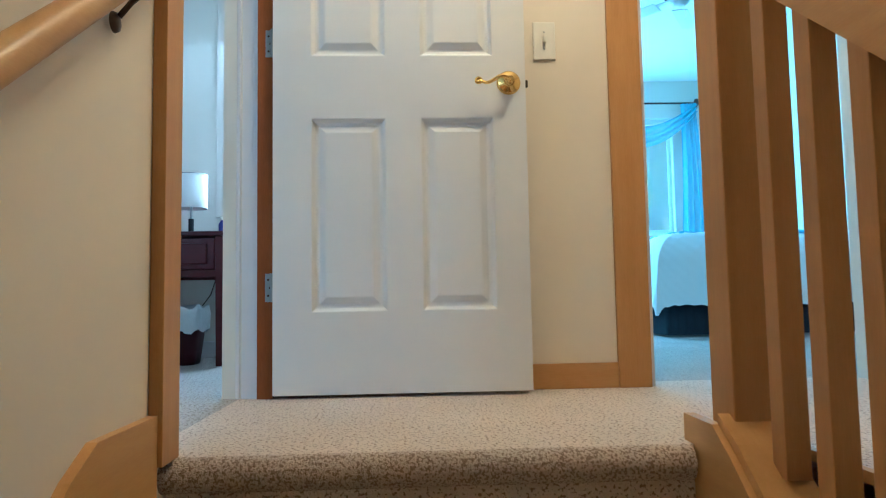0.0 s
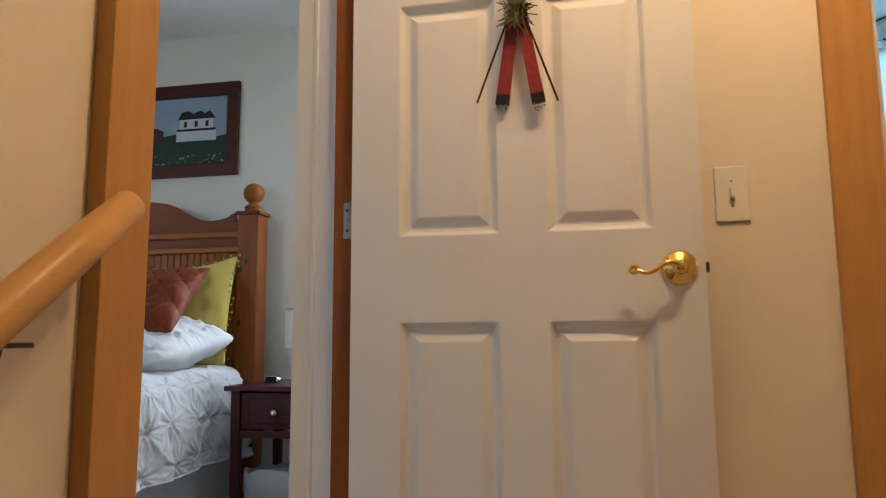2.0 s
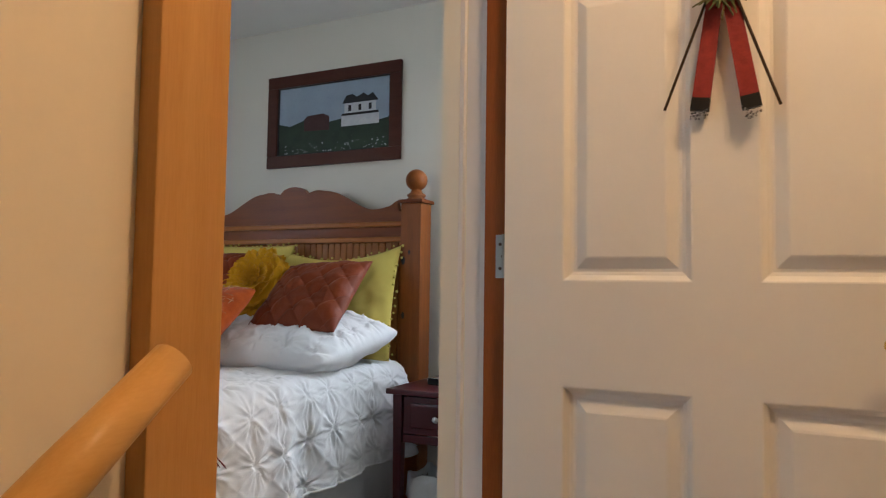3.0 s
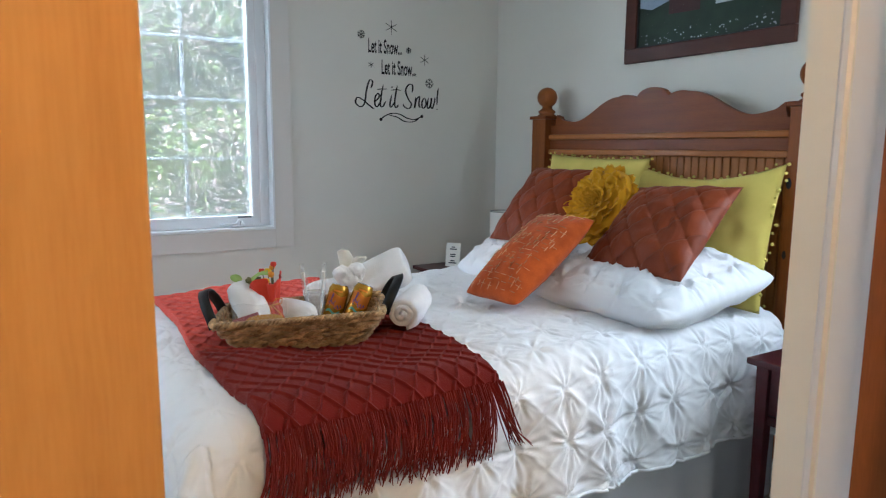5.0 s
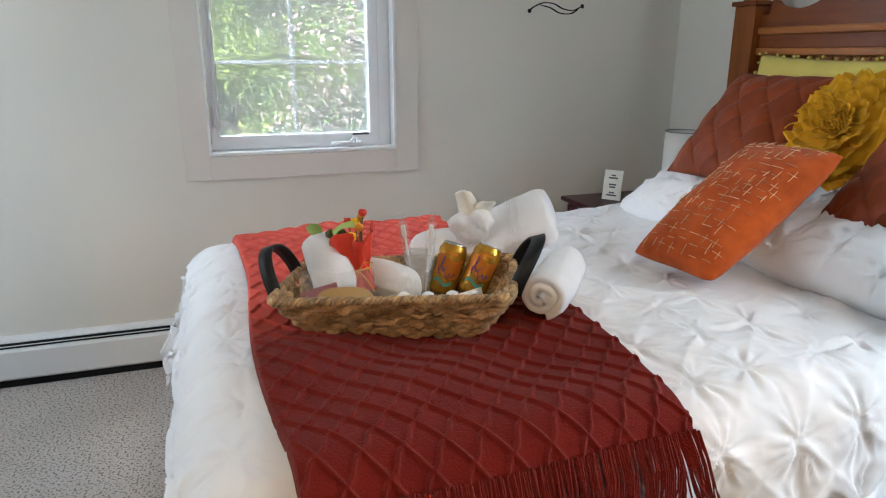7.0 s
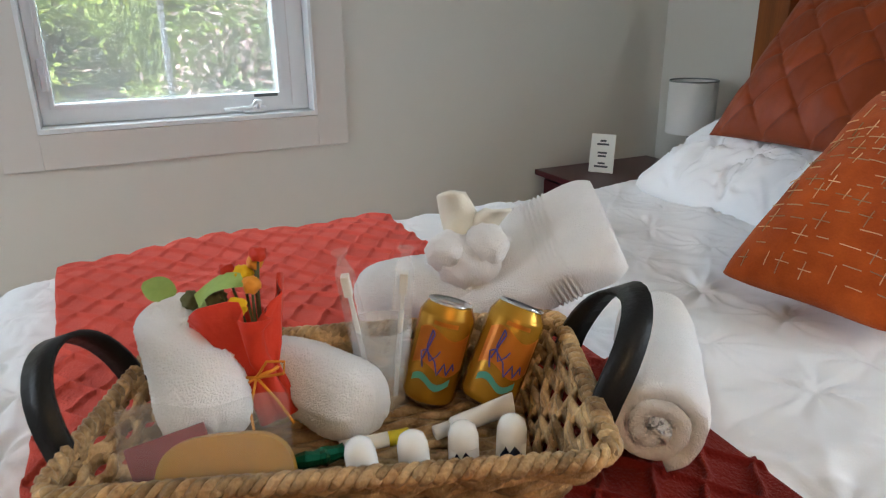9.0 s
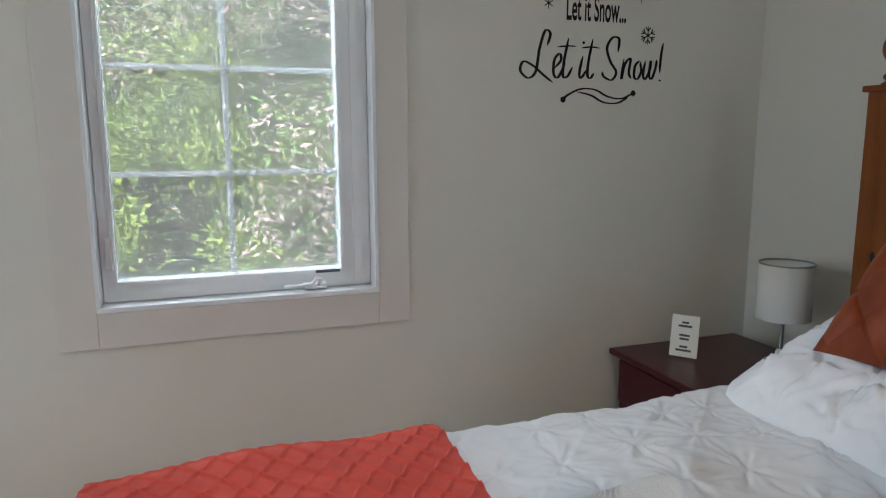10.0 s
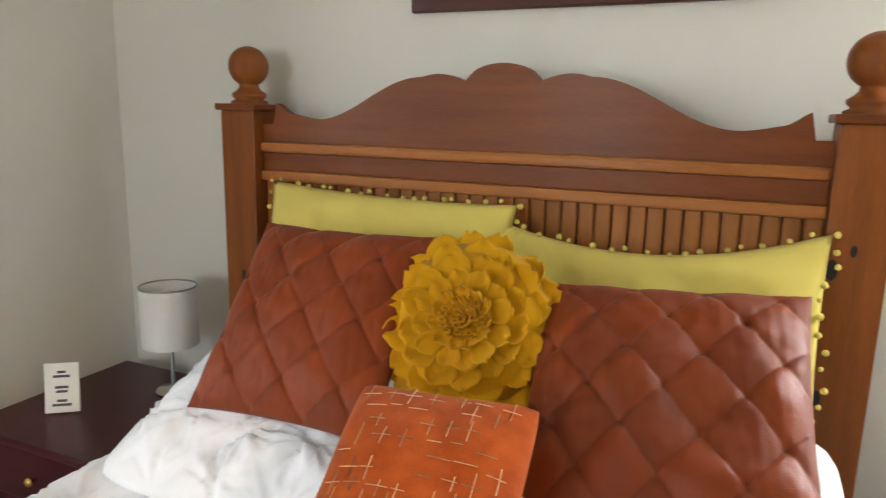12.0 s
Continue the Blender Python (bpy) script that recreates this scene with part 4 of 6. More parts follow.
def pintuck(a, b, s=0.155, seed=0.0):
    """Relief of sharp gathers that radiate from a grid of pinch points."""
    z = 0.0
    i0, j0 = math.floor(a / s), math.floor(b / s)
    for i in (i0, i0 + 1):
        for j in (j0, j0 + 1):
            x = a - i * s - 0.018 * math.sin(i * 12.9 + j * 7.1 + seed)
            y = b - j * s - 0.018 * math.sin(i * 4.3 + j * 15.7 + seed)
            rad = math.hypot(x, y)
            if rad > 0.12:
                continue
            c, d = (x / rad, y / rad) if rad > 1e-6 else (1.0, 0.0)
            ridge = 0.55 - 1.6 * abs(noise.noise((c * 3.0 + i * 7.3, d * 3.0 + j * 5.1, seed + 0.4)))
            fade = (1 - (rad / 0.12) ** 2) ** 2
            t = rad / 0.036
            z += fade * (0.0135 * ridge * t * math.exp(1 - t) - 0.005 * math.exp(-(rad / 0.012) ** 2))
    u, v = a / s, b / s
    off_b = abs(v - round(v)) * s + 0.004 * noise.noise((a * 30, b * 30, seed))
    off_a = abs(u - round(u)) * s + 0.004 * noise.noise((b * 30, a * 30, seed + 3))
    link = 0.6 + 0.9 * noise.noise((a * 9, b * 9, seed + 7))
    z -= link * (0.0026 * math.exp(-abs(off_b) / 0.009) + 0.0016 * math.exp(-abs(off_a) / 0.009))
    diagonal = min(abs(u - v - round(u - v)), abs(u + v - round(u + v))) * s * 0.7
    z += 0.0030 * math.exp(-diagonal / 0.008)
    return z + 0.004 * math.sqrt(abs(math.sin(math.pi * u) * math.sin(math.pi * v)))


def duvet_at(u, v):
    a = -1.12 + 2.24 * u
    b = 0.0 + 2.52 * v
    hem = 0.02 * math.sin(b * 9) + 0.012 * math.sin(b * 23)
    if abs(a) > 0.9:
        a *= 1 + hem * (abs(a) - 0.9)
    p = bed_surface(a, b)
    taut = 0.8 + 0.8 * max(0.0, min(1.0, (TOP - p.z - 0.02) / 0.15))
    if a < 0.9:
        taut *= 0.3 + 0.7 * min(1.0, max(0.0, abs(b - 1.63) - 0.32) / 0.06)
    big = noise.noise((a * 5, b * 5, 0.3)) * 0.010 + noise.noise((a * 14, b * 14, 2.1)) * 0.005 + (0.35 - abs(noise.noise((a * 22, b * 19, 5.2)))) * 0.006
    return p + surface_normal(a, b) * (pintuck(a, b) * taut + big)


duvet = thing("duvet", pose(0, 0, 0), "white pin-tucked cotton duvet spread over the bed", "duvet")
cover = part("cover", sheet(430, 480, duvet_at), "linen", duvet, smooth=True)
edge = [duvet_at(0, k / 200) for k in range(201)] + [duvet_at(k / 200, 1) for k in range(1, 200)] + [duvet_at(1, 1 - k / 200) for k in range(201)]
part("hem", tube(edge, 0.0055, 6), "linen", duvet, "stitched cotton hem", True)
sol = cover.modifiers.new("thickness", "SOLIDIFY")
sol.thickness, sol.offset = 0.012, -1

# ---- ombre throw ----
TY0, TY1 = 1.865, 2.555


def knit(a, w):
    """Thin raised cords of the knit, joined to a net of diamonds; a along, w across."""
    p, q = a / 0.080 + w / 0.068, a / 0.080 - w / 0.068
    p += 0.05 * math.sin(2 * math.pi * q)
    d = min(abs(p - round(p)), abs(q - round(q))) * 0.052
    return 0.0072 * math.exp(-(d / 0.0036) ** 2)


def throw_point(a, w, lift):
    b = LEN0 - (TY0 + (TY1 - TY0) * w)
    b += 0.010 * math.sin(a * 6 + w * 3) + (0.03 * max(0, a - 0.4) * (0.5 - w) * -2)
    p = bed_surface(a, b)
    return p + surface_normal(a, b) * lift


def throw_at(u, v):
    a = -0.98 + (0.745 + 0.98) * u
    sag = 0.0035 * math.sin(a * 21 + v * 9) + 0.004 * noise.noise((a * 7, v * 5, 4))
    rim = min(v, 1 - v, (u if u < 0.5 else 1 - u) * 2.5) * (TY1 - TY0)
    hem = 0.022 * max(0.0, 1 - rim / 0.006) ** 2
    return throw_point(a, v, 0.028 + sag + knit(a, v * (TY1 - TY0)) - hem)


throw = thing("throw_blanket", pose(0, 0, 0), "knitted throw fading from coral to brick red across the bed", "blanket")
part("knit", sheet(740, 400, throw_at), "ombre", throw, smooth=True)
bm = bmesh.new()
rnd = random.Random(5)
for k in range(58):
    w = (k + 0.5) / 58
    base = throw_point(0.742, w, 0.028)
    lean = rnd.uniform(-0.20, 0.20) + (-0.5 if k < 5 else 0) + (0.45 if k > 53 else 0)
    for j in range(8):
        l = rnd.uniform(0.125, 0.185) * (1.15 if k < 8 else 1)
        sp = lean + rnd.uniform(-0.18, 0.18)
        off = Vector((0, rnd.uniform(-0.006, 0.006), rnd.uniform(-0.004, 0.004)))
        pts = []
        for i in range(5):
            t = i / 4
            drop = l * t
            pts.append(throw_point(0.742 + drop, w + (sp * drop * t + rnd.uniform(-0.0015, 0.0015)) / (TY1 - TY0), 0.027 + 0.012 * math.sin(math.pi * t) + 0.004 * j / 8) + off)
        tube(pts, 0.0021, 4, bm, taper=[1.2, 1, 1, 0.9, 0.6])
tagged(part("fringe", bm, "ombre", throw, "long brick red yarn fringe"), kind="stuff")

# ---- pillows ----


def cushion(name, m, w, h, t, mat, label, category="pillow", relief=None, pinch=0.06, nx=44, group="", crumple=0.006, seed=0.0, sag=0.0, soft=0.0):
    """A stuffed cushion: local x across, y up, z to the front."""
    root = thing(name, m, label, category, group)

    def face(side):
        def at(u, v):
            p, q = 2 * u - 1, 2 * v - 1
            edge = (1 - abs(p) ** 2.6) * (1 - abs(q) ** 2.6)
            edge = max(edge, 0.0) ** 0.55
            x = p * w / 2 * (1 - pinch * (1 - q * q))
            y = q * h / 2 * (1 - pinch * (1 - p * p)) - sag * (1 - p * p) * max(0, q)
            x *= 1 - soft * (p * q) ** 6
            y *= 1 - soft * (p * q) ** 6
            z = side * t / 2 * edge
            if edge > 0.02:
                z += side * edge * (noise.noise((x * 9 + seed, y * 9, side + seed)) * crumple * 1.6 + noise.noise((x * 26, y * 26 + seed, side)) * crumple * 0.5)
                if relief and side > 0:
                    z += relief(x, y) * min(1, edge * 2.5)
            return Vector((x, y, z))
        return at
    bm = sheet(nx, nx, face(1))
    sheet(nx // 2 * 2, nx // 2 * 2, face(-1), bm)
    bmesh.ops.remove_doubles(bm, verts=bm.verts, dist=0.0006)
    part("cover", bm, mat, root, smooth=True)
    return root


def sham_relief(x, y):
    return pintuck(x, y, 0.14, 1.7) * 1.9 - 0.006


def lattice_relief(x, y, s=0.118):
    """Overlapping diamond tucks."""
    y *= 0.86
    p, q = (x + y) / s, (y - x) / s
    fp, fq = p % 1.0, q % 1.0
    ramp = fp if (math.floor(p) + math.floor(q)) % 2 else fq
    puff = max(0.0, math.sin(math.pi * fp) * math.sin(math.pi * fq)) ** 0.33
    corner = math.hypot(min(fp, 1 - fp), min(fq, 1 - fq)) * s
    return 0.005 * ramp + 0.010 * puff - 0.009 - 0.006 * math.exp(-(corner / 0.012) ** 2) + 0.0016 * noise.noise((x * 70, y * 24, 2.0))


cushion("pillow_sham", axes((-1.73, 3.475, 0.812), (1, 0.03, 0), (0, 1, 0.14)), 0.74, 0.66, 0.235, "linen", "white pin-tucked pillow sham lying on the duvet", relief=sham_relief, nx=96, group="white shams", pinch=0.02, crumple=0.018, soft=0.07)
cushion("pillow_sham", axes((-2.43, 3.53, 0.825), (1, -0.02, 0), (0, 1, 0.36)), 0.66, 0.58, 0.23, "linen", "white pin-tucked pillow sham lying on the duvet", relief=sham_relief, nx=96, group="white shams", pinch=0.02, seed=3.0, crumple=0.018, soft=0.07)


def pompoms(root, w, h, pinch, sag):
    """Bobble trim along the edges of a cushion."""
    rnd = random.Random(int(w * 1000))
    spots = []
    for k in range(19):
        p = -1 + 2 * k / 18
        spots.append((p * w / 2, h / 2 * (1 - pinch * (1 - p * p)) + 0.004 - sag * (1 - p * p)))
    for k in range(1, 17):
        q = 1 - 2 * k / 17
        for s in (-1, 1):
            spots.append((s * (w / 2 * (1 - pinch * (1 - q * q)) + 0.006), q * h / 2))
    for x, y in spots:
        bm = bmesh.new()
        r = rnd.uniform(0.005, 0.0078)
        bmesh.ops.create_icosphere(bm, subdivisions=2, radius=r)
        for v in bm.verts:
            v.co *= 1 + 0.25 * noise.noise(v.co * 300 + Vector((x * 50, y * 50, 0)))
        part("pompom", bm, "yellow", root, smooth=True, m=Matrix.Translation((x + rnd.uniform(-0.013, 0.013), y + rnd.uniform(-0.006, 0.005), rnd.uniform(-0.004, 0.012))))


for c, r, u, s in (((-2.40, 3.80, 1.01), (1, -0.03, -0.02), (0, 0.20, 1), 0.0), ((-1.755, 3.785, 0.985), (1, 0.02, 0.03), (0, 0.24, 1), 0.05)):
    root = cushion("euro_pillow", axes(c, r, u), 0.69, 0.56, 0.13, "yellow", "lime yellow linen pillow with pompom trim against the headboard", pinch=0.045, group="yellow pillows", crumple=0.017, seed=c[0], sag=s)
    pompoms(root, 0.69, 0.56, 0.045, s)

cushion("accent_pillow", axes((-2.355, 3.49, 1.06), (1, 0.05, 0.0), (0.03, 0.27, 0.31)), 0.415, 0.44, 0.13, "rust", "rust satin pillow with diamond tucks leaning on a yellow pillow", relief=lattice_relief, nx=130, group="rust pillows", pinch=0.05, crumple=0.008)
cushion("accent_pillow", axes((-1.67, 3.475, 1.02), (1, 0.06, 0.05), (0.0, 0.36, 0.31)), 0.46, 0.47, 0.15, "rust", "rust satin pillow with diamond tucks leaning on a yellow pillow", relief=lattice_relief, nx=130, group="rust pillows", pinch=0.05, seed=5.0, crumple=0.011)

lum = cushion("lumbar_pillow", axes((-1.955, 3.100, 0.907), (1, 0.07, 0.02), (-0.03, 0.40, 0.28)), 0.300, 0.500, 0.14, "orange", "orange velvet lumbar pillow with stitched cream crosses", pinch=0.045, nx=70, crumple=0.006, soft=0.05)
bm = bmesh.new()
rnd = random.Random(12)


def lum_top(a, b):
    e = max(0.0, (1 - abs(a / 0.150) ** 2.6) * (1 - abs(b / 0.25) ** 2.6)) ** 0.55
    return 0.07 * e + e * (noise.noise((a * 9, b * 9, 1)) * 0.0096 + noise.noise((a * 26, b * 26, 1)) * 0.003) + 0.0012


def dash(x, y, lx, ly):
    """One sewn stitch that follows the bulge of the pillow."""
    n = 4
    rows = []
    for k in range(n + 1):
        f = 2 * k / n - 1
        a, b = x + lx * f * (lx > ly), y + ly * f * (ly >= lx)
        da, db = (0, ly) if lx > ly else (lx, 0)
        rows.append([bm.verts.new((a - da, b - db, lum_top(a, b) - 0.001)), bm.verts.new((a, b, lum_top(a, b) + 0.0009)), bm.verts.new((a + da, b + db, lum_top(a, b) - 0.001))])
    for r0, r1 in zip(rows, rows[1:]):
        for k in range(2):
            bm.faces.new((r0[k], r0[k + 1], r1[k + 1], r1[k]))


for i in range(-4, 5):
    for j in range(-8, 9):
        x, y = i * 0.037 + rnd.uniform(-0.005, 0.005) + 0.018 * (j % 2), j * 0.0265 + rnd.uniform(-0.004, 0.004)
        if abs(x) > 0.125 or abs(y) > 0.225:
            continue
        if rnd.random() < 0.8:
            dash(x, y, rnd.uniform(0.009, 0.017), 0.0008)
        if rnd.random() < 0.62:
            dash(x + rnd.uniform(-0.006, 0.006), y + rnd.uniform(-0.004, 0.004), 0.0008, rnd.uniform(0.010, 0.019))
tagged(part("stitching", bm, "stitch", lum, "cream embroidered crosses and dashes"), kind="stuff")

# flower cushion of layered felt petals
flower = thing("flower_pillow", axes((-2.035, 3.535, 1.085), (1, 0.12, 0.02), (0.0, 0.42, 0.8)), "round mustard felt cushion made of layered flower petals", "pillow")
part("core", lathe([(0, -0.04), (0.12, -0.035), (0.165, 0), (0.12, 0.035), (0, 0.045)], 32), "mustard", flower, smooth=True)


def petal(length, width, curl):
    bm = bmesh.new()

    def at(u, v):
        s = 2 * v - 1
        f = min(1.0, 0.5 + 0.9 * u) if u < 0.55 else math.sqrt(max(0.0, 1 - ((u - 0.55) / 0.47) ** 2))
        notch = 0.05 * math.cos(s * 5.0) * u
        z = curl * u ** 3 - 0.006 * (1 - s * s) * math.sin(math.pi * u) + 0.004 * math.sin(4 * s) * u
        return Vector((length * u * (1 - notch), width * f * s / 2, z))
    return sheet(10, 8, at, bm)


rnd = random.Random(21)
for ring, (count, r0, length, width, tilt, z) in enumerate(((15, 0.105, 0.080, 0.078, -4, 0.008), (14, 0.088, 0.068, 0.070, 2, 0.024), (13, 0.064, 0.062, 0.062, 8, 0.036), (12, 0.044, 0.052, 0.048, 16, 0.046), (11, 0.032, 0.034, 0.030, 30, 0.050))):
    for k in range(count):
        a = 360 * (k + 0.5 * (ring % 2)) / count + rnd.uniform(-5, 5)
        m = pose(0, 0, z, 0, 0, a) @ pose(r0, 0, 0, rnd.uniform(-10, 10), -tilt + rnd.uniform(-6, 6), 0)
        ob = part("petal", petal(length * rnd.uniform(0.92, 1.08), width * rnd.uniform(0.9, 1.1), rnd.uniform(0.002, 0.014)), "mustard", flower, smooth=True, m=m)
        sol = ob.modifiers.new("felt", "SOLIDIFY")
        sol.thickness = 0.0025
bm = bmesh.new()
for ring in range(4):
    for k in range(7 + 5 * ring):
        a = 2 * math.pi * (k + 0.4 * ring) / (7 + 5 * ring)
        r = 0.006 + 0.0095 * ring
        p = Vector((r * math.cos(a), r * math.sin(a), 0.046))
        tube([p, p + Vector((0.22 * r * math.cos(a + 0.5), 0.22 * r * math.sin(a + 0.5), 0.022 + 0.004 * math.sin(k * 7)))], 0.0026, 5, bm)
tagged(part("stamen_fringe", bm, "mustard", flower, "fringed felt centre"), kind="stuff")

# ---- nightstands ----
ns = thing("nightstand", pose(-1.0, 3.70, 0), "dark cherry nightstand with one drawer and tapered legs", "nightstand")
part("top", boxes((-0.245, 0.245, -0.265, 0.245, 0.628, 0.650), bevel=0.005), "cherry", ns)
for x in (-0.205, 0.205):
    for y in (-0.215, 0.205):
        bm = boxes((x - 0.021, x + 0.021, y - 0.021, y + 0.021, 0, 0.628), bevel=0.002)
        for v in bm.verts:
            if v.co.z < 0.1:
                v.co.x = x + (v.co.x - x) * 0.7
                v.co.y = y + (v.co.y - y) * 0.7
        part("leg", bm, "cherry", ns)
part("side_panel", boxes((-0.215, -0.200, -0.194, 0.184, 0.43, 0.628)), "cherry", ns)
part("side_panel", boxes((0.200, 0.215, -0.194, 0.184, 0.43, 0.628)), "cherry", ns)
part("back_panel", boxes((-0.184, 0.184, 0.195, 0.21, 0.43, 0.628)), "cherry", ns)
part("rail", boxes((-0.184, 0.184, -0.222, -0.205, 0.43, 0.462), bevel=0.002), "cherry", ns)
dr = part("drawer", boxes((-0.18, 0.18, -0.226, -0.20, 0.468, 0.618), bevel=0.003), "cherry", ns, "drawer with a raised panel")
part("raised_panel", boxes((-0.145, 0.145, -0.234, -0.225, 0.492, 0.594), bevel=0.007), "cherry", dr)
part("knob", lathe([(0.006, 0), (0.006, 0.012), (0.015, 0.017), (0.016, 0.024), (0.009, 0.03), (0, 0.031)], 20), "chrome", dr, "brushed metal knob", True, pose(-0.02, -0.232, 0.54, 90, 0, 0))

ns2 = thing("nightstand", pose(-3.205, 3.70, 0), "dark cherry bedside chest with drawers beside the window wall", "nightstand")
part("top", boxes((-0.262, 0.262, -0.275, 0.275, 0.600, 0.622), bevel=0.006), "cherry", ns2)
part("carcass", boxes((-0.24, 0.24, -0.24, 0.26, 0.03, 0.600), bevel=0.003), "cherry", ns2)
part("plinth", boxes((-0.23, 0.23, -0.23, 0.25, 0.0, 0.03)), "cherry", ns2)
for z in (0.07, 0.255, 0.44):
    dr = part("drawer", boxes((-0.225, 0.225, -0.256, -0.239, z, z + 0.148), bevel=0.004), "cherry", ns2)
    part("knob", lathe([(0.005, 0), (0.005, 0.012), (0.013, 0.017), (0.014, 0.022), (0.008, 0.027), (0, 0.028)], 20), "brass", dr, "small brass knob", True, pose(0, -0.256, z + 0.075, 90, 0, 0))


def table_lamp(m, base_z, label):
    lm = thing("table_lamp", m, label, "lamp", "bedside lamps")
    part("base", lathe([(0, 0), (0.052, 0), (0.052, 0.010), (0.045, 0.014), (0.012, 0.018), (0.010, 0.022), (0, 0.022)], 32), "chrome", lm, "round polished metal base", True)
    part("stem", lathe([(0.0065, 0.018), (0.0065, 0.20), (0, 0.20)], 14), "steel", lm, smooth=True)
    bm = lathe([(0.082, 0.155), (0.082, 0.335), (0.0805, 0.335), (0.0805, 0.155), (0.082, 0.155)], 44)
    sh = part("shade", bm, "shade", lm, "white drum shade", True)
    part("rim", lathe([(0.083, 0.332), (0.083, 0.337), (0.080, 0.337), (0.080, 0.332), (0.083, 0.332)], 44), "steel", sh, smooth=True)
    part("socket", lathe([(0.014, 0.19), (0.016, 0.24), (0.012, 0.25), (0, 0.25)], 16), "plastic_white", lm, smooth=True)
    part("bulb", lathe([(0.012, 0.25), (0.022, 0.275), (0.024, 0.29), (0.015, 0.31), (0, 0.315)], 16), "lampglass", lm, smooth=True)
    part("spider", boxes((-0.081, 0.081, -0.0015, 0.0015, 0.243, 0.246)), "steel", lm)
    return lm


table_lamp(pose(-3.122, 3.845, 0.622), 0, "small white drum-shade lamp on a chrome stem, unlit")
l2 = table_lamp(pose(-1.03, 3.77, 0.650), 0, "small white drum-shade lamp with a dark stem beside the bed")
part("sleeve", lathe([(0.014, 0.015), (0.014, 0.10), (0, 0.10)], 16), "black", l2, "dark lower stem", True)
dish = thing("alarm_clock", pose(-1.11, 3.62, 0.650), "small chrome clock on the nightstand", "clock")
part("body", boxes((-0.03, 0.03, -0.015, 0.02, 0, 0.035), bevel=0.006), "chrome", dish)
part("face", boxes((-0.025, 0.025, -0.0165, -0.0145, 0.005, 0.03)), "dark", dish)
bottle = thing("blue_bottle", pose(-0.845, 3.70, 0.650), "small dark blue bottle on the nightstand", "bottle")
part("body", lathe([(0, 0), (0.02, 0), (0.021, 0.06), (0.012, 0.075), (0.010, 0.085), (0, 0.085)], 20), "blue", bottle, smooth=True)
part("cap", lathe([(0.012, 0.082), (0.012, 0.10), (0, 0.10)], 16), "plastic_white", bottle, smooth=True)
cord = thing("lamp_cord", pose(-0.99, 3.80, 0), "thin dark lamp cord hanging behind the nightstand", "cord")
part("wire", tube([(-0.02, 0.0, 0.656), (0.05, 0.05, 0.664), (0.09, 0.13, 0.655), (0.09, 0.165, 0.60), (0.0, 0.19, 0.35), (-0.10, 0.20, 0.22), (-0.12, 0.21, 0.06), (-0.13, 0.18, 0.008)], 0.003, 6), "dark", cord, smooth=True)

# sign card on the far nightstand
sg = thing("sign_card", axes((-3.287, 3.60, 0.696), (0.80, 0.60, 0), (-0.11, 0.15, 1)), "white lettered card standing on the bedside chest", "sign")
part("card", boxes((-0.045, 0.045, -0.070, 0.070, -0.004, 0.004), bevel=0.001), "paper", sg)
for y, w in ((0.045, 0.022), (0.033, 0.044), (0.002, 0.034), (-0.010, 0.030), (-0.036, 0.026), (-0.048, 0.050)):
    part("lettering", boxes((-w / 2, w / 2, y - 0.0035, y + 0.0035, 0.0042, 0.0048)), "ink", sg, "dark printed line")

# waste bin
wb = thing("waste_bin", pose(-1.05, 3.62, 0), "maroon plastic waste bin with a white liner", "bin")


def bin_ring(w, d, z, n=40):
    out = []
    for k in range(n):
        a = 2 * math.pi * k / n
        c, s = math.cos(a), math.sin(a)
        e = 0.45
        out.append(Vector((w * math.copysign(abs(c) ** e, c), d * math.copysign(abs(s) ** e, s), z)))
    return out


def loft(rings, bm=None, cap=True):
    bm = bm or bmesh.new()
    vr = [[bm.verts.new(p) for p in r] for r in rings]
    for a, b in zip(vr, vr[1:]):
        for i in range(len(a)):
            j = (i + 1) % len(a)
            bm.faces.new((a[i], a[j], b[j], b[i]))
    if cap:
        bm.faces.new(vr[0])
    return bm


part("tub", loft([bin_ring(0.105, 0.075, 0), bin_ring(0.11, 0.08, 0.01), bin_ring(0.14, 0.11, 0.255), bin_ring(0.133, 0.103, 0.255), bin_ring(0.10, 0.07, 0.02)]), "bin", wb, smooth=True)
rings = []
for w, z, j in ((0.143, 0.165, 0.006), (0.149, 0.20, 0.006), (0.150, 0.25, 0.004), (0.146, 0.285, 0.004), (0.138, 0.288, 0.004), (0.13, 0.25, 0.005), (0.12, 0.15, 0.004)):
    r = bin_ring(w, w - 0.03, z)
    rings.append([p + Vector((j * math.sin(i * 2.3 + z * 40), j * math.cos(i * 3.1 + z * 60), 0.012 * math.sin(i * 0.9) * (1 if z < 0.2 or z > 0.26 else 0))) for i, p in enumerate(r)])
part("liner", loft(rings, cap=False), "bag", wb, "crinkled white bin liner", True)

# ---- pictures and wall lettering ----


def framed(name, m, w, h, fw, label, mat="frame_wood"):
    pic = thing(name, m, label, "picture")
    for a in ((0, w, 0, fw), (0, w, h - fw, h), (0, fw, fw, h - fw), (w - fw, w, fw, h - fw)):
        part("frame", boxes((a[0], a[1], -0.024, -0.002, a[2], a[3]), bevel=0.005), mat, pic)
    part("lip", boxes((fw, w - fw, -0.014, -0.002, fw, fw + 0.006), (fw, w - fw, -0.014, -0.002, h - fw - 0.006, h - fw), (fw, fw + 0.006, -0.014, -0.002, fw + 0.006, h - fw - 0.006), (w - fw - 0.006, w - fw, -0.014, -0.002, fw + 0.006, h - fw - 0.006)), "p_dark", pic)
    return pic


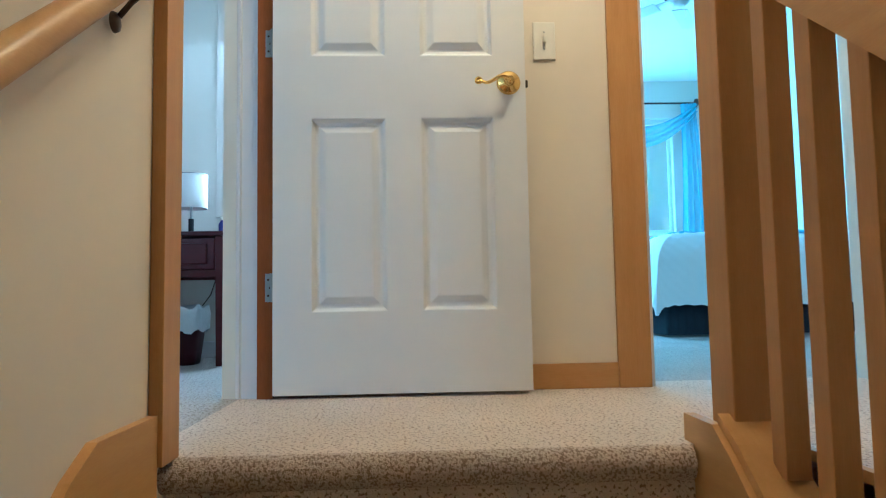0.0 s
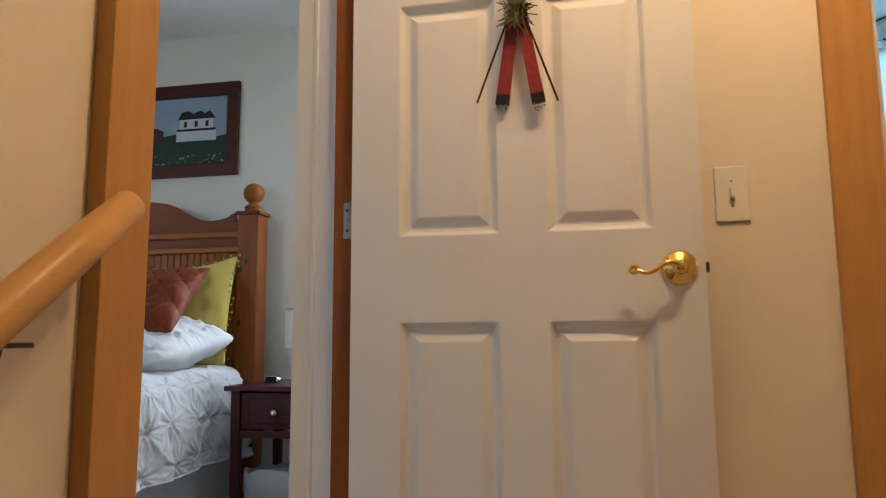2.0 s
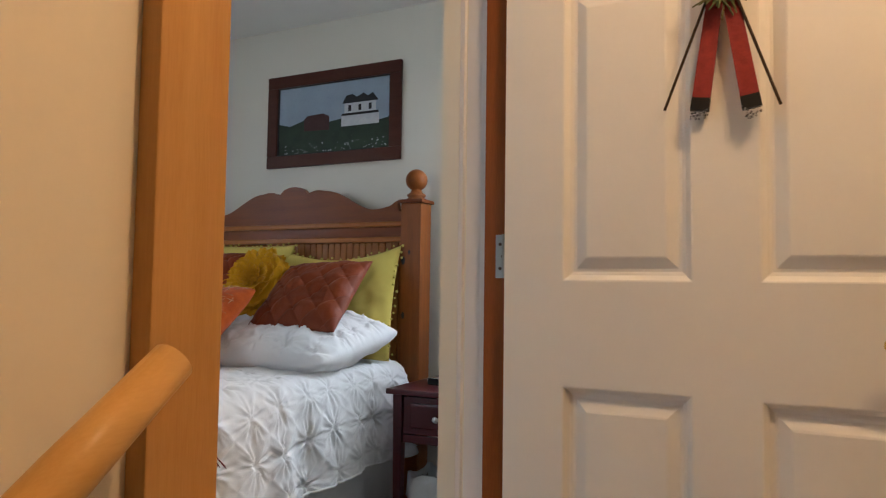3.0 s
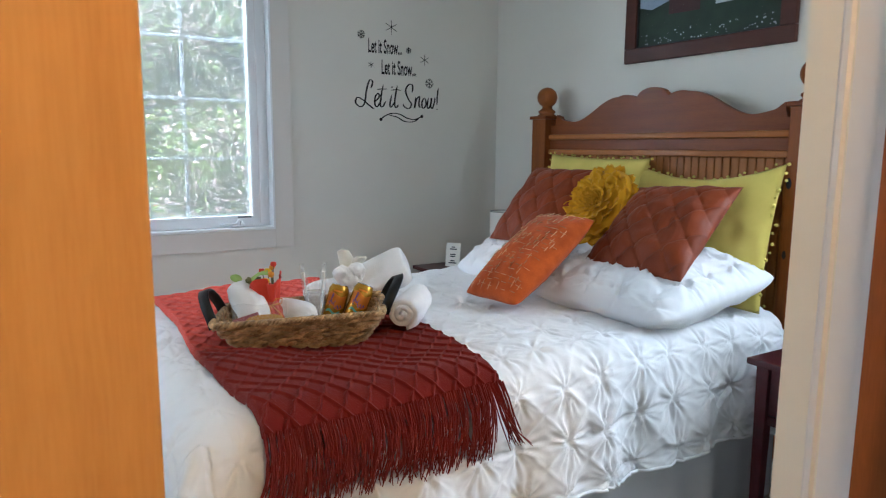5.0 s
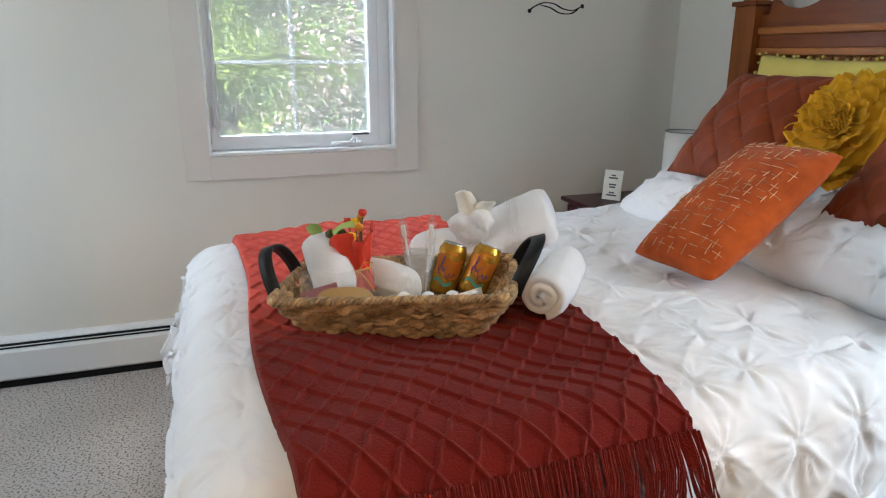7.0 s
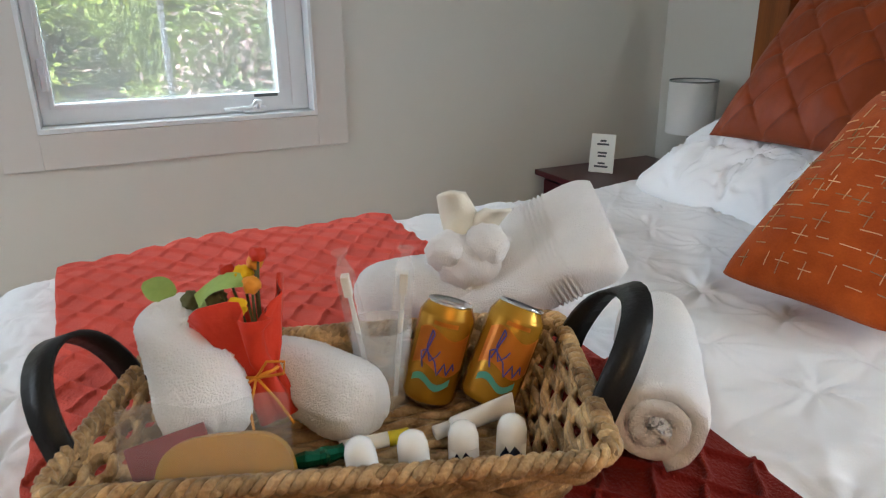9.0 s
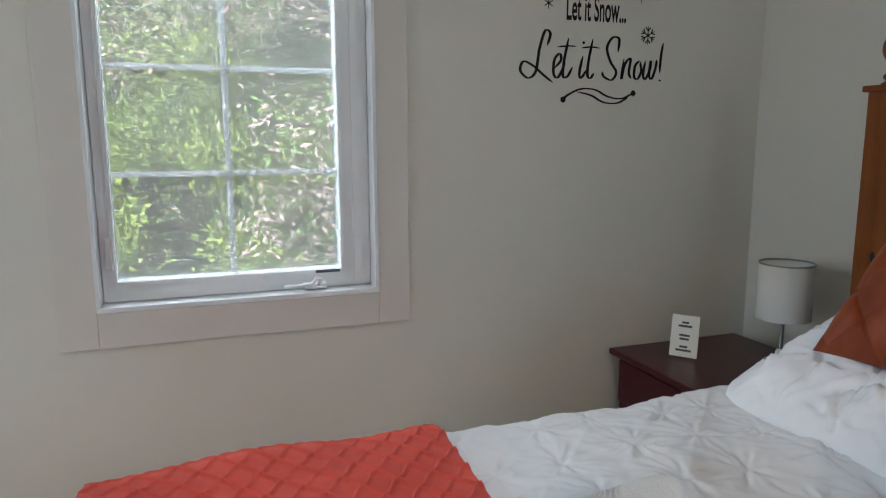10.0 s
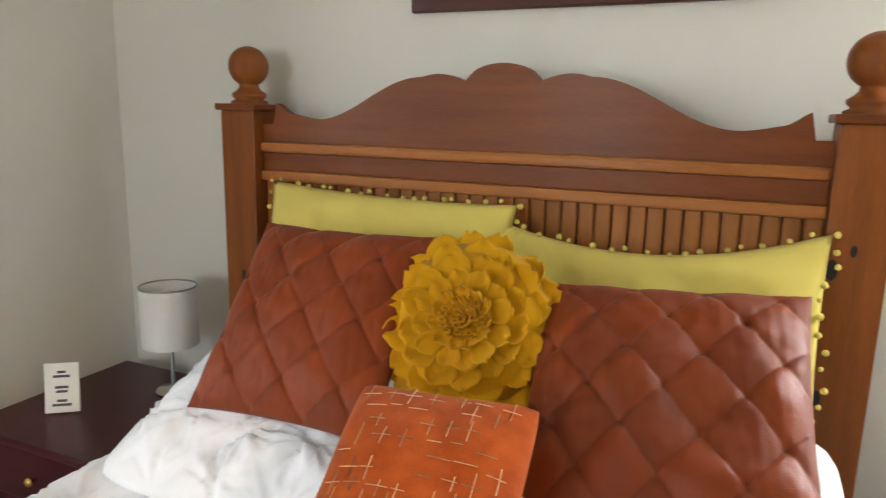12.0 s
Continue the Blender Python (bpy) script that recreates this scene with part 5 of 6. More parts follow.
pw, ph = 0.878, 0.527
pic = framed("farmhouse_picture", pose(-2.413, Y1, 1.730), pw, ph, 0.068, "dark framed landscape print of a white farmhouse and fields")
part("sky", boxes((0.07, pw - 0.07, -0.006, -0.004, 0.07, ph - 0.07)), "p_sky", pic)


def flat(outline, y, mat, nm):
    bm = bmesh.new()
    prism(outline, 0.0008, bm, Matrix.Translation((0, y, 0)))
    bmesh.ops.triangulate(bm, faces=[f for f in bm.faces if len(f.verts) > 4])
    part(nm, bm, mat, pic)


flat([(0.07, 0.07), (pw - 0.07, 0.07), (pw - 0.07, 0.235), (0.70, 0.215), (0.5, 0.25), (0.38, 0.235), (0.25, 0.262), (0.15, 0.235), (0.07, 0.255)], -0.0072, "p_grass", "field")
flat([(0.25, 0.20), (0.42, 0.195), (0.42, 0.27), (0.38, 0.29), (0.27, 0.285), (0.25, 0.265)], -0.0084, "p_red", "barn")
flat([(0.50, 0.205), (0.74, 0.205), (0.74, 0.265), (0.72, 0.27), (0.72, 0.33), (0.52, 0.33), (0.52, 0.27), (0.50, 0.265)], -0.0084, "p_white", "farmhouse")
flat([(0.505, 0.33), (0.735, 0.33), (0.70, 0.375), (0.67, 0.36), (0.64, 0.378), (0.60, 0.36), (0.57, 0.378), (0.53, 0.372)], -0.0090, "p_dark", "roof")
flat([(0.50, 0.262), (0.74, 0.262), (0.735, 0.275), (0.505, 0.275)], -0.0096, "p_dark", "porch_roof")
for x in (0.545, 0.61, 0.675):
    flat([(x, 0.285), (x + 0.018, 0.285), (x + 0.018, 0.318), (x, 0.318)], -0.0096, "p_dark", "painted_window")
rnd = random.Random(4)
bm = bmesh.new()
for k in range(60):
    x, z = rnd.uniform(0.09, pw - 0.09), 0.08 + 0.05 * rnd.random() ** 2
    s = rnd.uniform(0.002, 0.0045)
    bm.faces.new([bm.verts.new((x + s * math.cos(a), -0.0082, z + s * math.sin(a))) for a in (0, 1.3, 2.6, 3.9, 5.2)])
part("daisies", bm, "p_white", pic, "white flower specks in the grass")
pane = part("picture_glass", boxes((0.069, pw - 0.069, -0.0125, -0.0115, 0.069, ph - 0.069)), "glass", pic)
pane.visible_shadow = False

pic = framed("small_picture", Matrix(((0, -1, 0, X0), (1, 0, 0, 0.83), (0, 0, 1, 1.645), (0, 0, 0, 1))), 0.455, 0.5, 0.038, "small picture with a worn dark frame on the window wall")
part("mount", boxes((0.038, 0.417, -0.008, -0.004, 0.038, 0.462)), "paper", pic)

decal = thing("wall_lettering", Matrix(((0, 0, 1, X0 + 0.0012), (1, 0, 0, 0), (0, 1, 0, 0), (0, 0, 0, 1))), "black vinyl lettering with snowflakes on the wall", "wall decal")


def letters(text, y0, y1, z, cap, shear=0.0, bold=0.0):
    cu = bpy.data.curves.new("letters", "FONT")
    cu.body, cu.size, cu.shear, cu.offset = text, 1.0, shear, bold
    ob = bpy.data.objects.new("letters", cu)
    scene.collection.objects.link(ob)
    bpy.context.view_layer.update()
    mesh = bpy.data.meshes.new_from_object(ob.evaluated_get(bpy.context.evaluated_depsgraph_get()))
    bpy.data.objects.remove(ob)
    xs = [v.co.x for v in mesh.vertices]
    zs = [v.co.y for v in mesh.vertices]
    sx, sz = (y1 - y0) / (max(xs) - min(xs)), cap / 0.70
    for v in mesh.vertices:
        v.co = Vector((y0 + (v.co.x - min(xs)) * sx, z + v.co.y * sz, 0))
    mesh.materials.append(M["black"])
    out = new("letters", mesh)
    out.parent = decal
    return out


letters("Let it Snow...", 3.160, 3.372, 1.846, 0.075, 0.0, 0.02)
letters("Let it Snow...", 3.242, 3.466, 1.732, 0.078, 0.0, 0.02)


def stroke(pts, width, n=10):
    """A brush stroke that swells in its middle, through points of the wall plane."""
    P = [Vector((a, b, 0)) for a, b in pts]
    P = [P[0] * 2 - P[1]] + P + [P[-1] * 2 - P[-2]]
    line = []
    for i in range(1, len(P) - 2):
        for k in range(n):
            t = k / n
            a, b, c, d = P[i - 1], P[i], P[i + 1], P[i + 2]
            line.append(0.5 * ((2 * b) + (c - a) * t + (2 * a - 5 * b + 4 * c - d) * t * t + (3 * b - a - 3 * c + d) * t ** 3))
    line.append(P[-2])
    bm = bmesh.new()
    prev = None
    for i, p in enumerate(line):
        d = line[min(i + 1, len(line) - 1)] - line[max(i - 1, 0)]
        d = d.normalized() if d.length > 0 else Vector((1, 0, 0))
        sd = Vector((-d.y, d.x, 0)) * width * (0.45 + 0.55 * abs(d.y)) * min(1, 0.35 + i / 6, 0.35 + (len(line) - 1 - i) / 6)
        cur = (bm.verts.new(p + sd), bm.verts.new(p - sd))
        if prev:
            bm.faces.new((prev[0], prev[1], cur[1], cur[0]))
        prev = cur
    part("script_stroke", bm, "black", decal)


def sy(x):
    return 3.079 + (x - 125) * 0.001191


def sz(y):
    return 1.673 + (405 - y) * 0.00108


SCRIPT = (
    [(205, 430), (214, 395), (198, 388), (182, 440), (172, 505), (150, 525), (126, 505), (135, 478), (165, 490), (195, 515), (224, 536)],
    [(228, 495), (248, 470), (243, 452), (228, 470), (226, 510), (240, 520), (262, 480)],
    [(270, 405), (258, 470), (255, 515), (268, 518), (284, 490)],
    [(236, 432), (268, 428), (294, 428)],
    [(316, 455), (306, 505), (312, 520), (330, 495)], [(317, 412), (318, 420)],
    [(346, 405), (334, 470), (332, 512), (342, 520), (352, 505)],
    [(312, 432), (340, 428), (368, 430)],
    [(428, 440), (430, 400), (408, 398), (392, 430), (405, 470), (424, 500), (410, 524), (385, 515), (378, 500)],
    [(448, 460), (442, 520), (452, 475), (470, 458), (466, 500), (474, 518)],
    [(500, 462), (486, 480), (484, 512), (496, 518), (507, 495), (502, 465)],
    [(520, 462), (514, 505), (522, 518), (536, 490), (538, 462), (534, 505), (544, 516), (556, 480), (558, 458)],
    [(578, 405), (572, 450), (570, 498)], [(572, 518), (571, 524)],
    [(255, 588), (275, 570), (315, 553), (360, 556), (400, 575), (445, 580), (484, 562)],
    [(300, 562), (345, 572), (385, 592), (430, 594), (465, 578)],
)
for s in SCRIPT:
    stroke([(sy(x), sz(y)) for x, y in s], 0.0052)
for x, y in ((257, 586), (483, 563)):
    bm = bmesh.new()
    bmesh.ops.create_circle(bm, cap_ends=True, radius=0.010, segments=16, matrix=Matrix.Translation((sy(x), sz(y), 0)))
    part("dot", bm, "black", decal)


def snowflake(x, y, r, arms=6, thick=0.0022, fancy=False):
    bm = bmesh.new()
    c = Vector((sy(x), sz(y), 0))
    for k in range(arms):
        a = math.pi * 2 * k / arms + math.pi / 2
        d = Vector((math.cos(a), math.sin(a), 0))
        n = Vector((-d.y, d.x, 0))
        bm.faces.new([bm.verts.new(v) for v in (c - n * thick, c + d * r - n * thick * 0.6, c + d * r + n * thick * 0.6, c + n * thick)])
        if fancy:
            for s in (-1, 1):
                e = (d + n * s * 0.9).normalized()
                q = c + d * r * 0.5
                f = Vector((-e.y, e.x, 0)) * thick
                bm.faces.new([bm.verts.new(v + Vector((0, 0, 0.0002 * (s + 2)))) for v in (q - f, q + e * r * 0.5 - f, q + e * r * 0.5 + f, q + f)])
    part("snowflake", bm, "black", decal)


for x, y, r, f in ((157, 160, 0.024, True), (315, 110, 0.040, False), (408, 220, 0.018, True), (498, 262, 0.032, False), (207, 308, 0.018, False), (525, 385, 0.030, True)):
    snowflake(x, y, r, fancy=f)

# ---- trees and ground outside ----
bm = bmesh.new()
for a, b in ((0, 1),):
    bm.faces.new([bm.verts.new(v) for v in ((-400, -400, -3.1), (400, -400, -3.1), (400, 400, -3.1), (-400, 400, -3.1))])
structure("ground", bm, "grass", "lawn round the house, seen through the windows", "ground")


def tree(name, x, y, top, crown_r, crown_z, leaf_mat, label, leaves, leaf, seed, droop=0.0, spread=1.0, second=""):
    rnd = random.Random(seed)
    root = thing(name, pose(x, y, -3.1), label, "tree")
    bm = bmesh.new()
    h = top + 3.1
    trunk = [(0.12 * math.sin(i * 1.3 + seed), 0.12 * math.cos(i * 1.7 + seed), h * 0.85 * i / 7) for i in range(8)]
    tube(trunk, 0.16, 10, bm, taper=[1.2 - 0.14 * i for i in range(8)])
    tips = []
    for k in range(34):
        z = h * (0.28 + 0.62 * rnd.random())
        base = Vector((0, 0, z))
        a = rnd.uniform(0, 2 * math.pi)
        frac = max(0.25, 1 - abs(z - (crown_z + 3.1)) / (h * 0.6))
        l = crown_r * frac * rnd.uniform(0.6, 1.05)
        end = base + Vector((math.cos(a) * l, math.sin(a) * l, l * rnd.uniform(0.05, 0.55) - droop * l))
        mid = (base + end) / 2 + Vector((rnd.uniform(-0.15, 0.15), rnd.uniform(-0.15, 0.15), 0.15))
        tube([base, mid, end], 0.035, 6, bm, taper=[1.2, 0.7, 0.25])
        tips += [(base, mid, end)]
        for q in range(3):
            s = mid.lerp(end, rnd.random())
            e = s + Vector((rnd.uniform(-1, 1), rnd.uniform(-1, 1), rnd.uniform(-0.3, 0.8))) * 0.45 * spread
            tube([s, (s + e) / 2 + Vector((0, 0, 0.05)), e], 0.012, 5, bm, taper=[1.2, 0.8, 0.3])
            tips.append((s, (s + e) / 2, e))
    part("trunk", bm, "bark", root, smooth=True)
    for mat_name in (leaf_mat, second) if second else (leaf_mat,):
        verts, faces = [], []
        for k in range(leaves):
            s, mid, e = tips[rnd.randrange(len(tips))]
            c = mid.lerp(e, rnd.random() ** 0.7) if rnd.random() < 0.75 else s.lerp(mid, rnd.random())
            c = c + Vector((rnd.gauss(0, 1), rnd.gauss(0, 1), rnd.gauss(0, 0.8))) * 0.17 * spread
            n = Vector((rnd.gauss(0, 1), rnd.gauss(0, 1), rnd.gauss(0.6, 1))).normalized()
            t = n.orthogonal().normalized()
            t = (Matrix.Rotation(rnd.uniform(0, 6.28), 3, n) @ t)
            b = n.cross(t)
            l, w = leaf * rnd.uniform(0.6, 1.3), leaf * rnd.uniform(0.3, 0.55)
            i = len(verts)
            verts += [c - t * l, c + b * w + n * w * 0.3, c + t * l, c - b * w + n * w * 0.3]
            faces.append((i, i + 1, i + 2, i + 3))
        mesh = bpy.data.meshes.new("crown")
        mesh.from_pydata(verts, [], faces)
        mesh.materials.append(M[mat_name])
        ob = new("crown", mesh)
        ob.parent = root
        tagged(ob, kind="stuff")
    return root


tree("blossom_tree", -7.4, 3.9, 3.6, 2.6, 1.2, "blossom", "crab apple tree with pale pink blossom and fine branches", 20000, 0.030, 2, second="foliage")
tree("blossom_tree", -9.6, 2.4, 4.4, 2.6, 1.6, "blossom", "crab apple tree with pale pink blossom and fine branches", 12000, 0.034, 7, second="foliage")
tree("fir_tree", -8.2, 1.6, 3.0, 2.2, 0.2, "fir", "bright yellow-green larch with soft drooping branches", 34000, 0.032, 3, droop=0.5)
tree("leafy_tree", -13.5, 5.5, 6.5, 4.2, 2.5, "foliage", "tall green leafy tree behind the blossom", 22000, 0.07, 4, spread=1.6)
tree("leafy_tree", -14.0, 0.5, 6.8, 4.4, 2.6, "foliage", "tall green leafy tree behind the larch", 22000, 0.07, 5, spread=1.6)
tree("leafy_tree", -16.0, 9.5, 7.0, 4.5, 2.6, "foliage", "tall green leafy tree behind the blossom", 12000, 0.10, 6, spread=1.7)
tree("leafy_tree", 5.4, 14.5, 4.6, 3.8, 1.2, "fir", "bright green tree outside the second bedroom", 14000, 0.09, 9, spread=1.5)
tree("leafy_tree", -1.5, 13.0, 4.6, 3.6, 1.2, "foliage", "green tree outside the head wall window", 9000, 0.09, 10, spread=1.5)
rnd = random.Random(77)
verts, faces = [], []
for k in range(22000):
    a = rnd.uniform(math.pi * 0.45, math.pi * 1.35)
    r = rnd.uniform(24, 34)
    c = Vector((r * math.cos(a), 3 + r * math.sin(a), -3.1 + 14.5 * rnd.random() ** 1.2 + 1.2 * math.sin(a * 17)))
    n = Vector((rnd.gauss(0, 1), rnd.gauss(0, 1), rnd.gauss(0, 1))).normalized()
    t = n.orthogonal().normalized()
    b = n.cross(t)
    s = rnd.uniform(0.25, 0.7)
    i = len(verts)
    verts += [c - t * s, c + b * s * 0.6, c + t * s, c - b * s * 0.6]
    faces.append((i, i + 1, i + 2, i + 3))
mesh = bpy.data.meshes.new("distant_woods")
mesh.from_pydata(verts, [], faces)
mesh.materials.append(M["woods"])
tagged(new("distant_woods", mesh), "dark green woods in the distance", "woods", kind="stuff")

# ---- second bedroom, seen through its doorway ----
bed2 = thing("guest_bed", pose(0, 0, 0), "bed with a white textured coverlet and a slate grey skirt", "bed")


def cover_at(u, v):
    a = -0.62 + (1.55 + 0.62) * u
    b = -0.62 + (1.07 + 0.62) * v
    x, da = (2.06 + a, 0.0) if a > 0.06 else (1.96 + 0.16 - 0.22 * math.sin(min(1.4, (0.06 - a) / 0.22)) - 0.12 * max(0, 0.06 - a - 0.31), 0.22 * (1 - math.cos(min(1.5, (0.06 - a) / 0.22))) + max(0, 0.06 - a - 0.33) * 0.95)
    y, db = (5.12 + b, 0.0) if b > 0.06 else (5.02 + 0.16 - 0.22 * math.sin(min(1.4, (0.06 - b) / 0.22)) - 0.10 * max(0, 0.06 - b - 0.31), 0.22 * (1 - math.cos(min(1.5, (0.06 - b) / 0.22))) + max(0, 0.06 - b - 0.33) * 0.95)
    z = 0.76 - max(da, db) - 0.15 * min(da, db) + 0.008 * math.sin(a * 60) * math.sin(b * 60) + 0.012 * math.sin(a * 5 + b * 7)
    return Vector((x, y, max(0.16, z)))


part("coverlet", sheet(110, 90, cover_at), "linen", bed2, "white tufted coverlet", True)
bm = bmesh.new()
sheet(120, 4, lambda u, v: Vector((1.97 + 1.45 * max(0, u - 0.4) / 0.6, 5.02 + 1.0 * max(0, 0.4 - u) / 0.4 + 0.012 * math.sin(u * 260), 0.015 + 0.40 * v)), bm)
part("skirt", bm, "slate", bed2, "slate grey pleated skirt", True)
part("mattress", boxes((2.14, 3.42, 5.20, 6.05, 0.25, 0.66), bevel=0.04), "linen", bed2)
part("blanket_edge", tube([(2.16 + 1.26 * i / 20, 5.19 + 0.01 * math.sin(i), 0.762 + 0.012 * math.sin(i * 0.9 + 1)) for i in range(21)], 0.016, 8, flat=1.6), "sheer_blue", bed2, "folded blue blanket edge", True)
part("blanket_edge", tube([(2.13, 5.20 + 0.82 * i / 14, 0.766 + 0.01 * math.sin(i)) for i in range(15)], 0.016, 8, flat=1.6), "sheer_blue", bed2, "folded blue blanket edge", True)

tb = thing("side_table", pose(3.16, 6.33, 0), "dark side table under an iron lamp", "table")
part("top", boxes((-0.22, 0.22, -0.22, 0.22, 0.68, 0.70), bevel=0.004), "cherry", tb)
for x in (-0.18, 0.18):
    for y in (-0.18, 0.18):
        part("leg", boxes((x - 0.02, x + 0.02, y - 0.02, y + 0.02, 0, 0.68)), "cherry", tb)
il = thing("iron_lamp", pose(3.12, 6.3, 0.70), "scrolled iron table lamp with a white cone shade", "lamp")
part("base", lathe([(0, 0), (0.075, 0), (0.07, 0.012), (0.02, 0.02), (0, 0.02)], 24), "bronze", il, smooth=True)
part("stem", lathe([(0.007, 0.015), (0.007, 0.47), (0, 0.47)], 10), "bronze", il, smooth=True)
for k in range(3):
    a = 2 * math.pi * k / 3
    pts = []
    for i in range(24):
        t = i / 23
        r = 0.012 + 0.055 * abs(math.sin(2 * math.pi * t))
        pts.append((r * math.cos(a + 1.2 * t), r * math.sin(a + 1.2 * t), 0.03 + 0.38 * t))
    part("scroll", tube(pts, 0.0045, 6), "bronze", il, smooth=True)
part("shade", lathe([(0.225, 0.44), (0.075, 0.70), (0.073, 0.70), (0.223, 0.44), (0.225, 0.44)], 36), "shade", il, "white cone shade", True)
part("finial", lathe([(0.004, 0.69), (0.006, 0.72), (0.003, 0.74), (0, 0.74)], 10), "bronze", il, smooth=True)
pl = thing("small_plant", pose(3.0, 6.24, 0.70), "small green potted plant beside the lamp", "plant")
part("pot", lathe([(0, 0), (0.03, 0), (0.04, 0.05), (0.035, 0.05), (0, 0.045)], 16), "plastic_white", pl, smooth=True)
bm = bmesh.new()
rnd = random.Random(31)
for k in range(30):
    a = rnd.uniform(0, 6.28)
    r = rnd.uniform(0.02, 0.06)
    tube([(0, 0, 0.045), (r * 0.5 * math.cos(a), r * 0.5 * math.sin(a), 0.08), (r * math.cos(a), r * math.sin(a), 0.07 + 0.05 * rnd.random())], 0.004, 4, bm, flat=2)
tagged(part("leaves", bm, "leaf", pl), kind="stuff")

fan = thing("ceiling_fan", pose(2.22, 5.15, 2.75), "white ceiling fan with broad blades, at rest", "ceiling fan")
part("canopy", lathe([(0, 0), (0.145, 0), (0.145, -0.03), (0.15, -0.035), (0.14, -0.11), (0.10, -0.145), (0.05, -0.155), (0, -0.155)], 36), "enamel", fan, smooth=True)
part("rim", lathe([(0.147, -0.002), (0.149, -0.012), (0.143, -0.014)], 36), "bronze", fan, smooth=True)
part("hub", lathe([(0.06, -0.155), (0.075, -0.165), (0.075, -0.195), (0.05, -0.22), (0, -0.225)], 28), "enamel", fan, smooth=True)
# Vents are solid near-black blocks; the shade inside them is put into the colour.
for k in range(20):
    a = 2 * math.pi * k / 20
    part("vent_slot", boxes((0.107, 0.124, -0.006, 0.006, -0.137, -0.118)), "dark", fan, m=pose(0, 0, 0, 0, 0, math.degrees(a)))
for k in range(5):
    a = 360 * k / 5 - 14
    bl = part("blade", boxes((0.17, 0.60, -0.062, 0.062, -0.188, -0.180), bevel=0.003), "enamel", fan, m=pose(0, 0, 0, 0, 0, a) @ pose(0, 0, 0, 9, 0, 0))
    part("blade_arm", boxes((0.06, 0.22, -0.02, 0.02, -0.178, -0.170), bevel=0.002), "enamel", bl)
part("pull_chain", tube([(0.03, -0.03, -0.22), (0.03, -0.03, -0.33)], 0.002, 5), "brass", fan)

rod = thing("curtain_rod", pose(0, 0, 0), "dark curtain rod with scrolled ends over the window", "curtain rod")
part("rod", tube([(2.0, 7.57, 2.47), (3.36, 7.57, 2.47)], 0.011, 10), "bronze", rod, smooth=True)
for x in (2.0, 3.36):
    part("finial", lathe([(0, -0.03), (0.035, -0.02), (0.045, 0), (0.035, 0.02), (0, 0.03)], 20), "bronze", rod, smooth=True, m=pose(x, 7.57, 2.48, 0, 90, 0))
    part("bracket", boxes((x - 0.01, x + 0.01, 7.57, 7.65, 2.42, 2.44)), "bronze", rod)
cu = thing("curtain", pose(0, 0, 0), "sheer blue curtain scarf draped from the rod", "curtain")


def tail(u, v):
    x = 3.12 + 0.30 * u * (0.55 + 0.45 * v) + 0.05 * (1 - v)
    return Vector((x, 7.55 + 0.03 * math.sin(u * 26) - 0.04 * math.sin(math.pi * v), 2.46 - 1.62 * v))


def swag(u, v):
    s = 2 * u - 1
    return Vector((2.02 + 1.32 * u, 7.52 + 0.025 * math.sin(v * 20), 2.47 - (0.28 + 0.10 * v) * (1 - s * s) - 0.13 * v))


part("tail", sheet(60, 24, tail), "sheer_blue", cu, smooth=True)
part("swag", sheet(40, 14, swag), "sheer_blue", cu, smooth=True)

# ---- the tray on the bed ----
BASK = Matrix(((0.417, -0.909, -0.025, -1.920), (0.908, 0.417, -0.054, 2.184), (0.06, 0, 0.998, 0.736), (0, 0, 0, 1)))


def rounded(w, d, r, n, z):
    """n points round a rounded rectangle, with outward normals."""
    per = []
    straight = [(w - r, -d, 1, 0), (w, d - r, 0, 1), (-w + r, d, -1, 0), (-w, -d + r, 0, -1)]
    seg = [(2 * (w - r)), (math.pi / 2 * r), (2 * (d - r)), (math.pi / 2 * r)] * 2
    seg = [2 * (w - r), math.pi / 2 * r, 2 * (d - r), math.pi / 2 * r, 2 * (w - r), math.pi / 2 * r, 2 * (d - r), math.pi / 2 * r]
    total = sum(seg)
    for k in range(n):
        s = total * k / n
        i = 0
        while s > seg[i]:
            s -= seg[i]
            i += 1
        if i == 0:
            p, q = (-w + r + s, -d), (0, -1)
        elif i == 2:
            p, q = (w, -d + r + s), (1, 0)
        elif i == 4:
            p, q = (w - r - s, d), (0, 1)
        elif i == 6:
            p, q = (-w, d - r - s), (-1, 0)
        else:
            c = {1: (w - r, -d + r, -90), 3: (w - r, d - r, 0), 5: (-w + r, d - r, 90), 7: (-w + r, -d + r, 180)}[i]
            a = radians(c[2] + 90 * s / seg[i])
            q = (math.cos(a), math.sin(a))
            p = (c[0] + r * q[0], c[1] + r * q[1])
        per.append((Vector((p[0], p[1], z)), Vector((q[0], q[1], 0))))
    return per


basket = thing("wicker_tray", BASK, "woven seagrass tray with black leather handles, full of gifts", "basket")
rnd = random.Random(41)
STAKES = 44
weft, rim = bmesh.new(), bmesh.new()
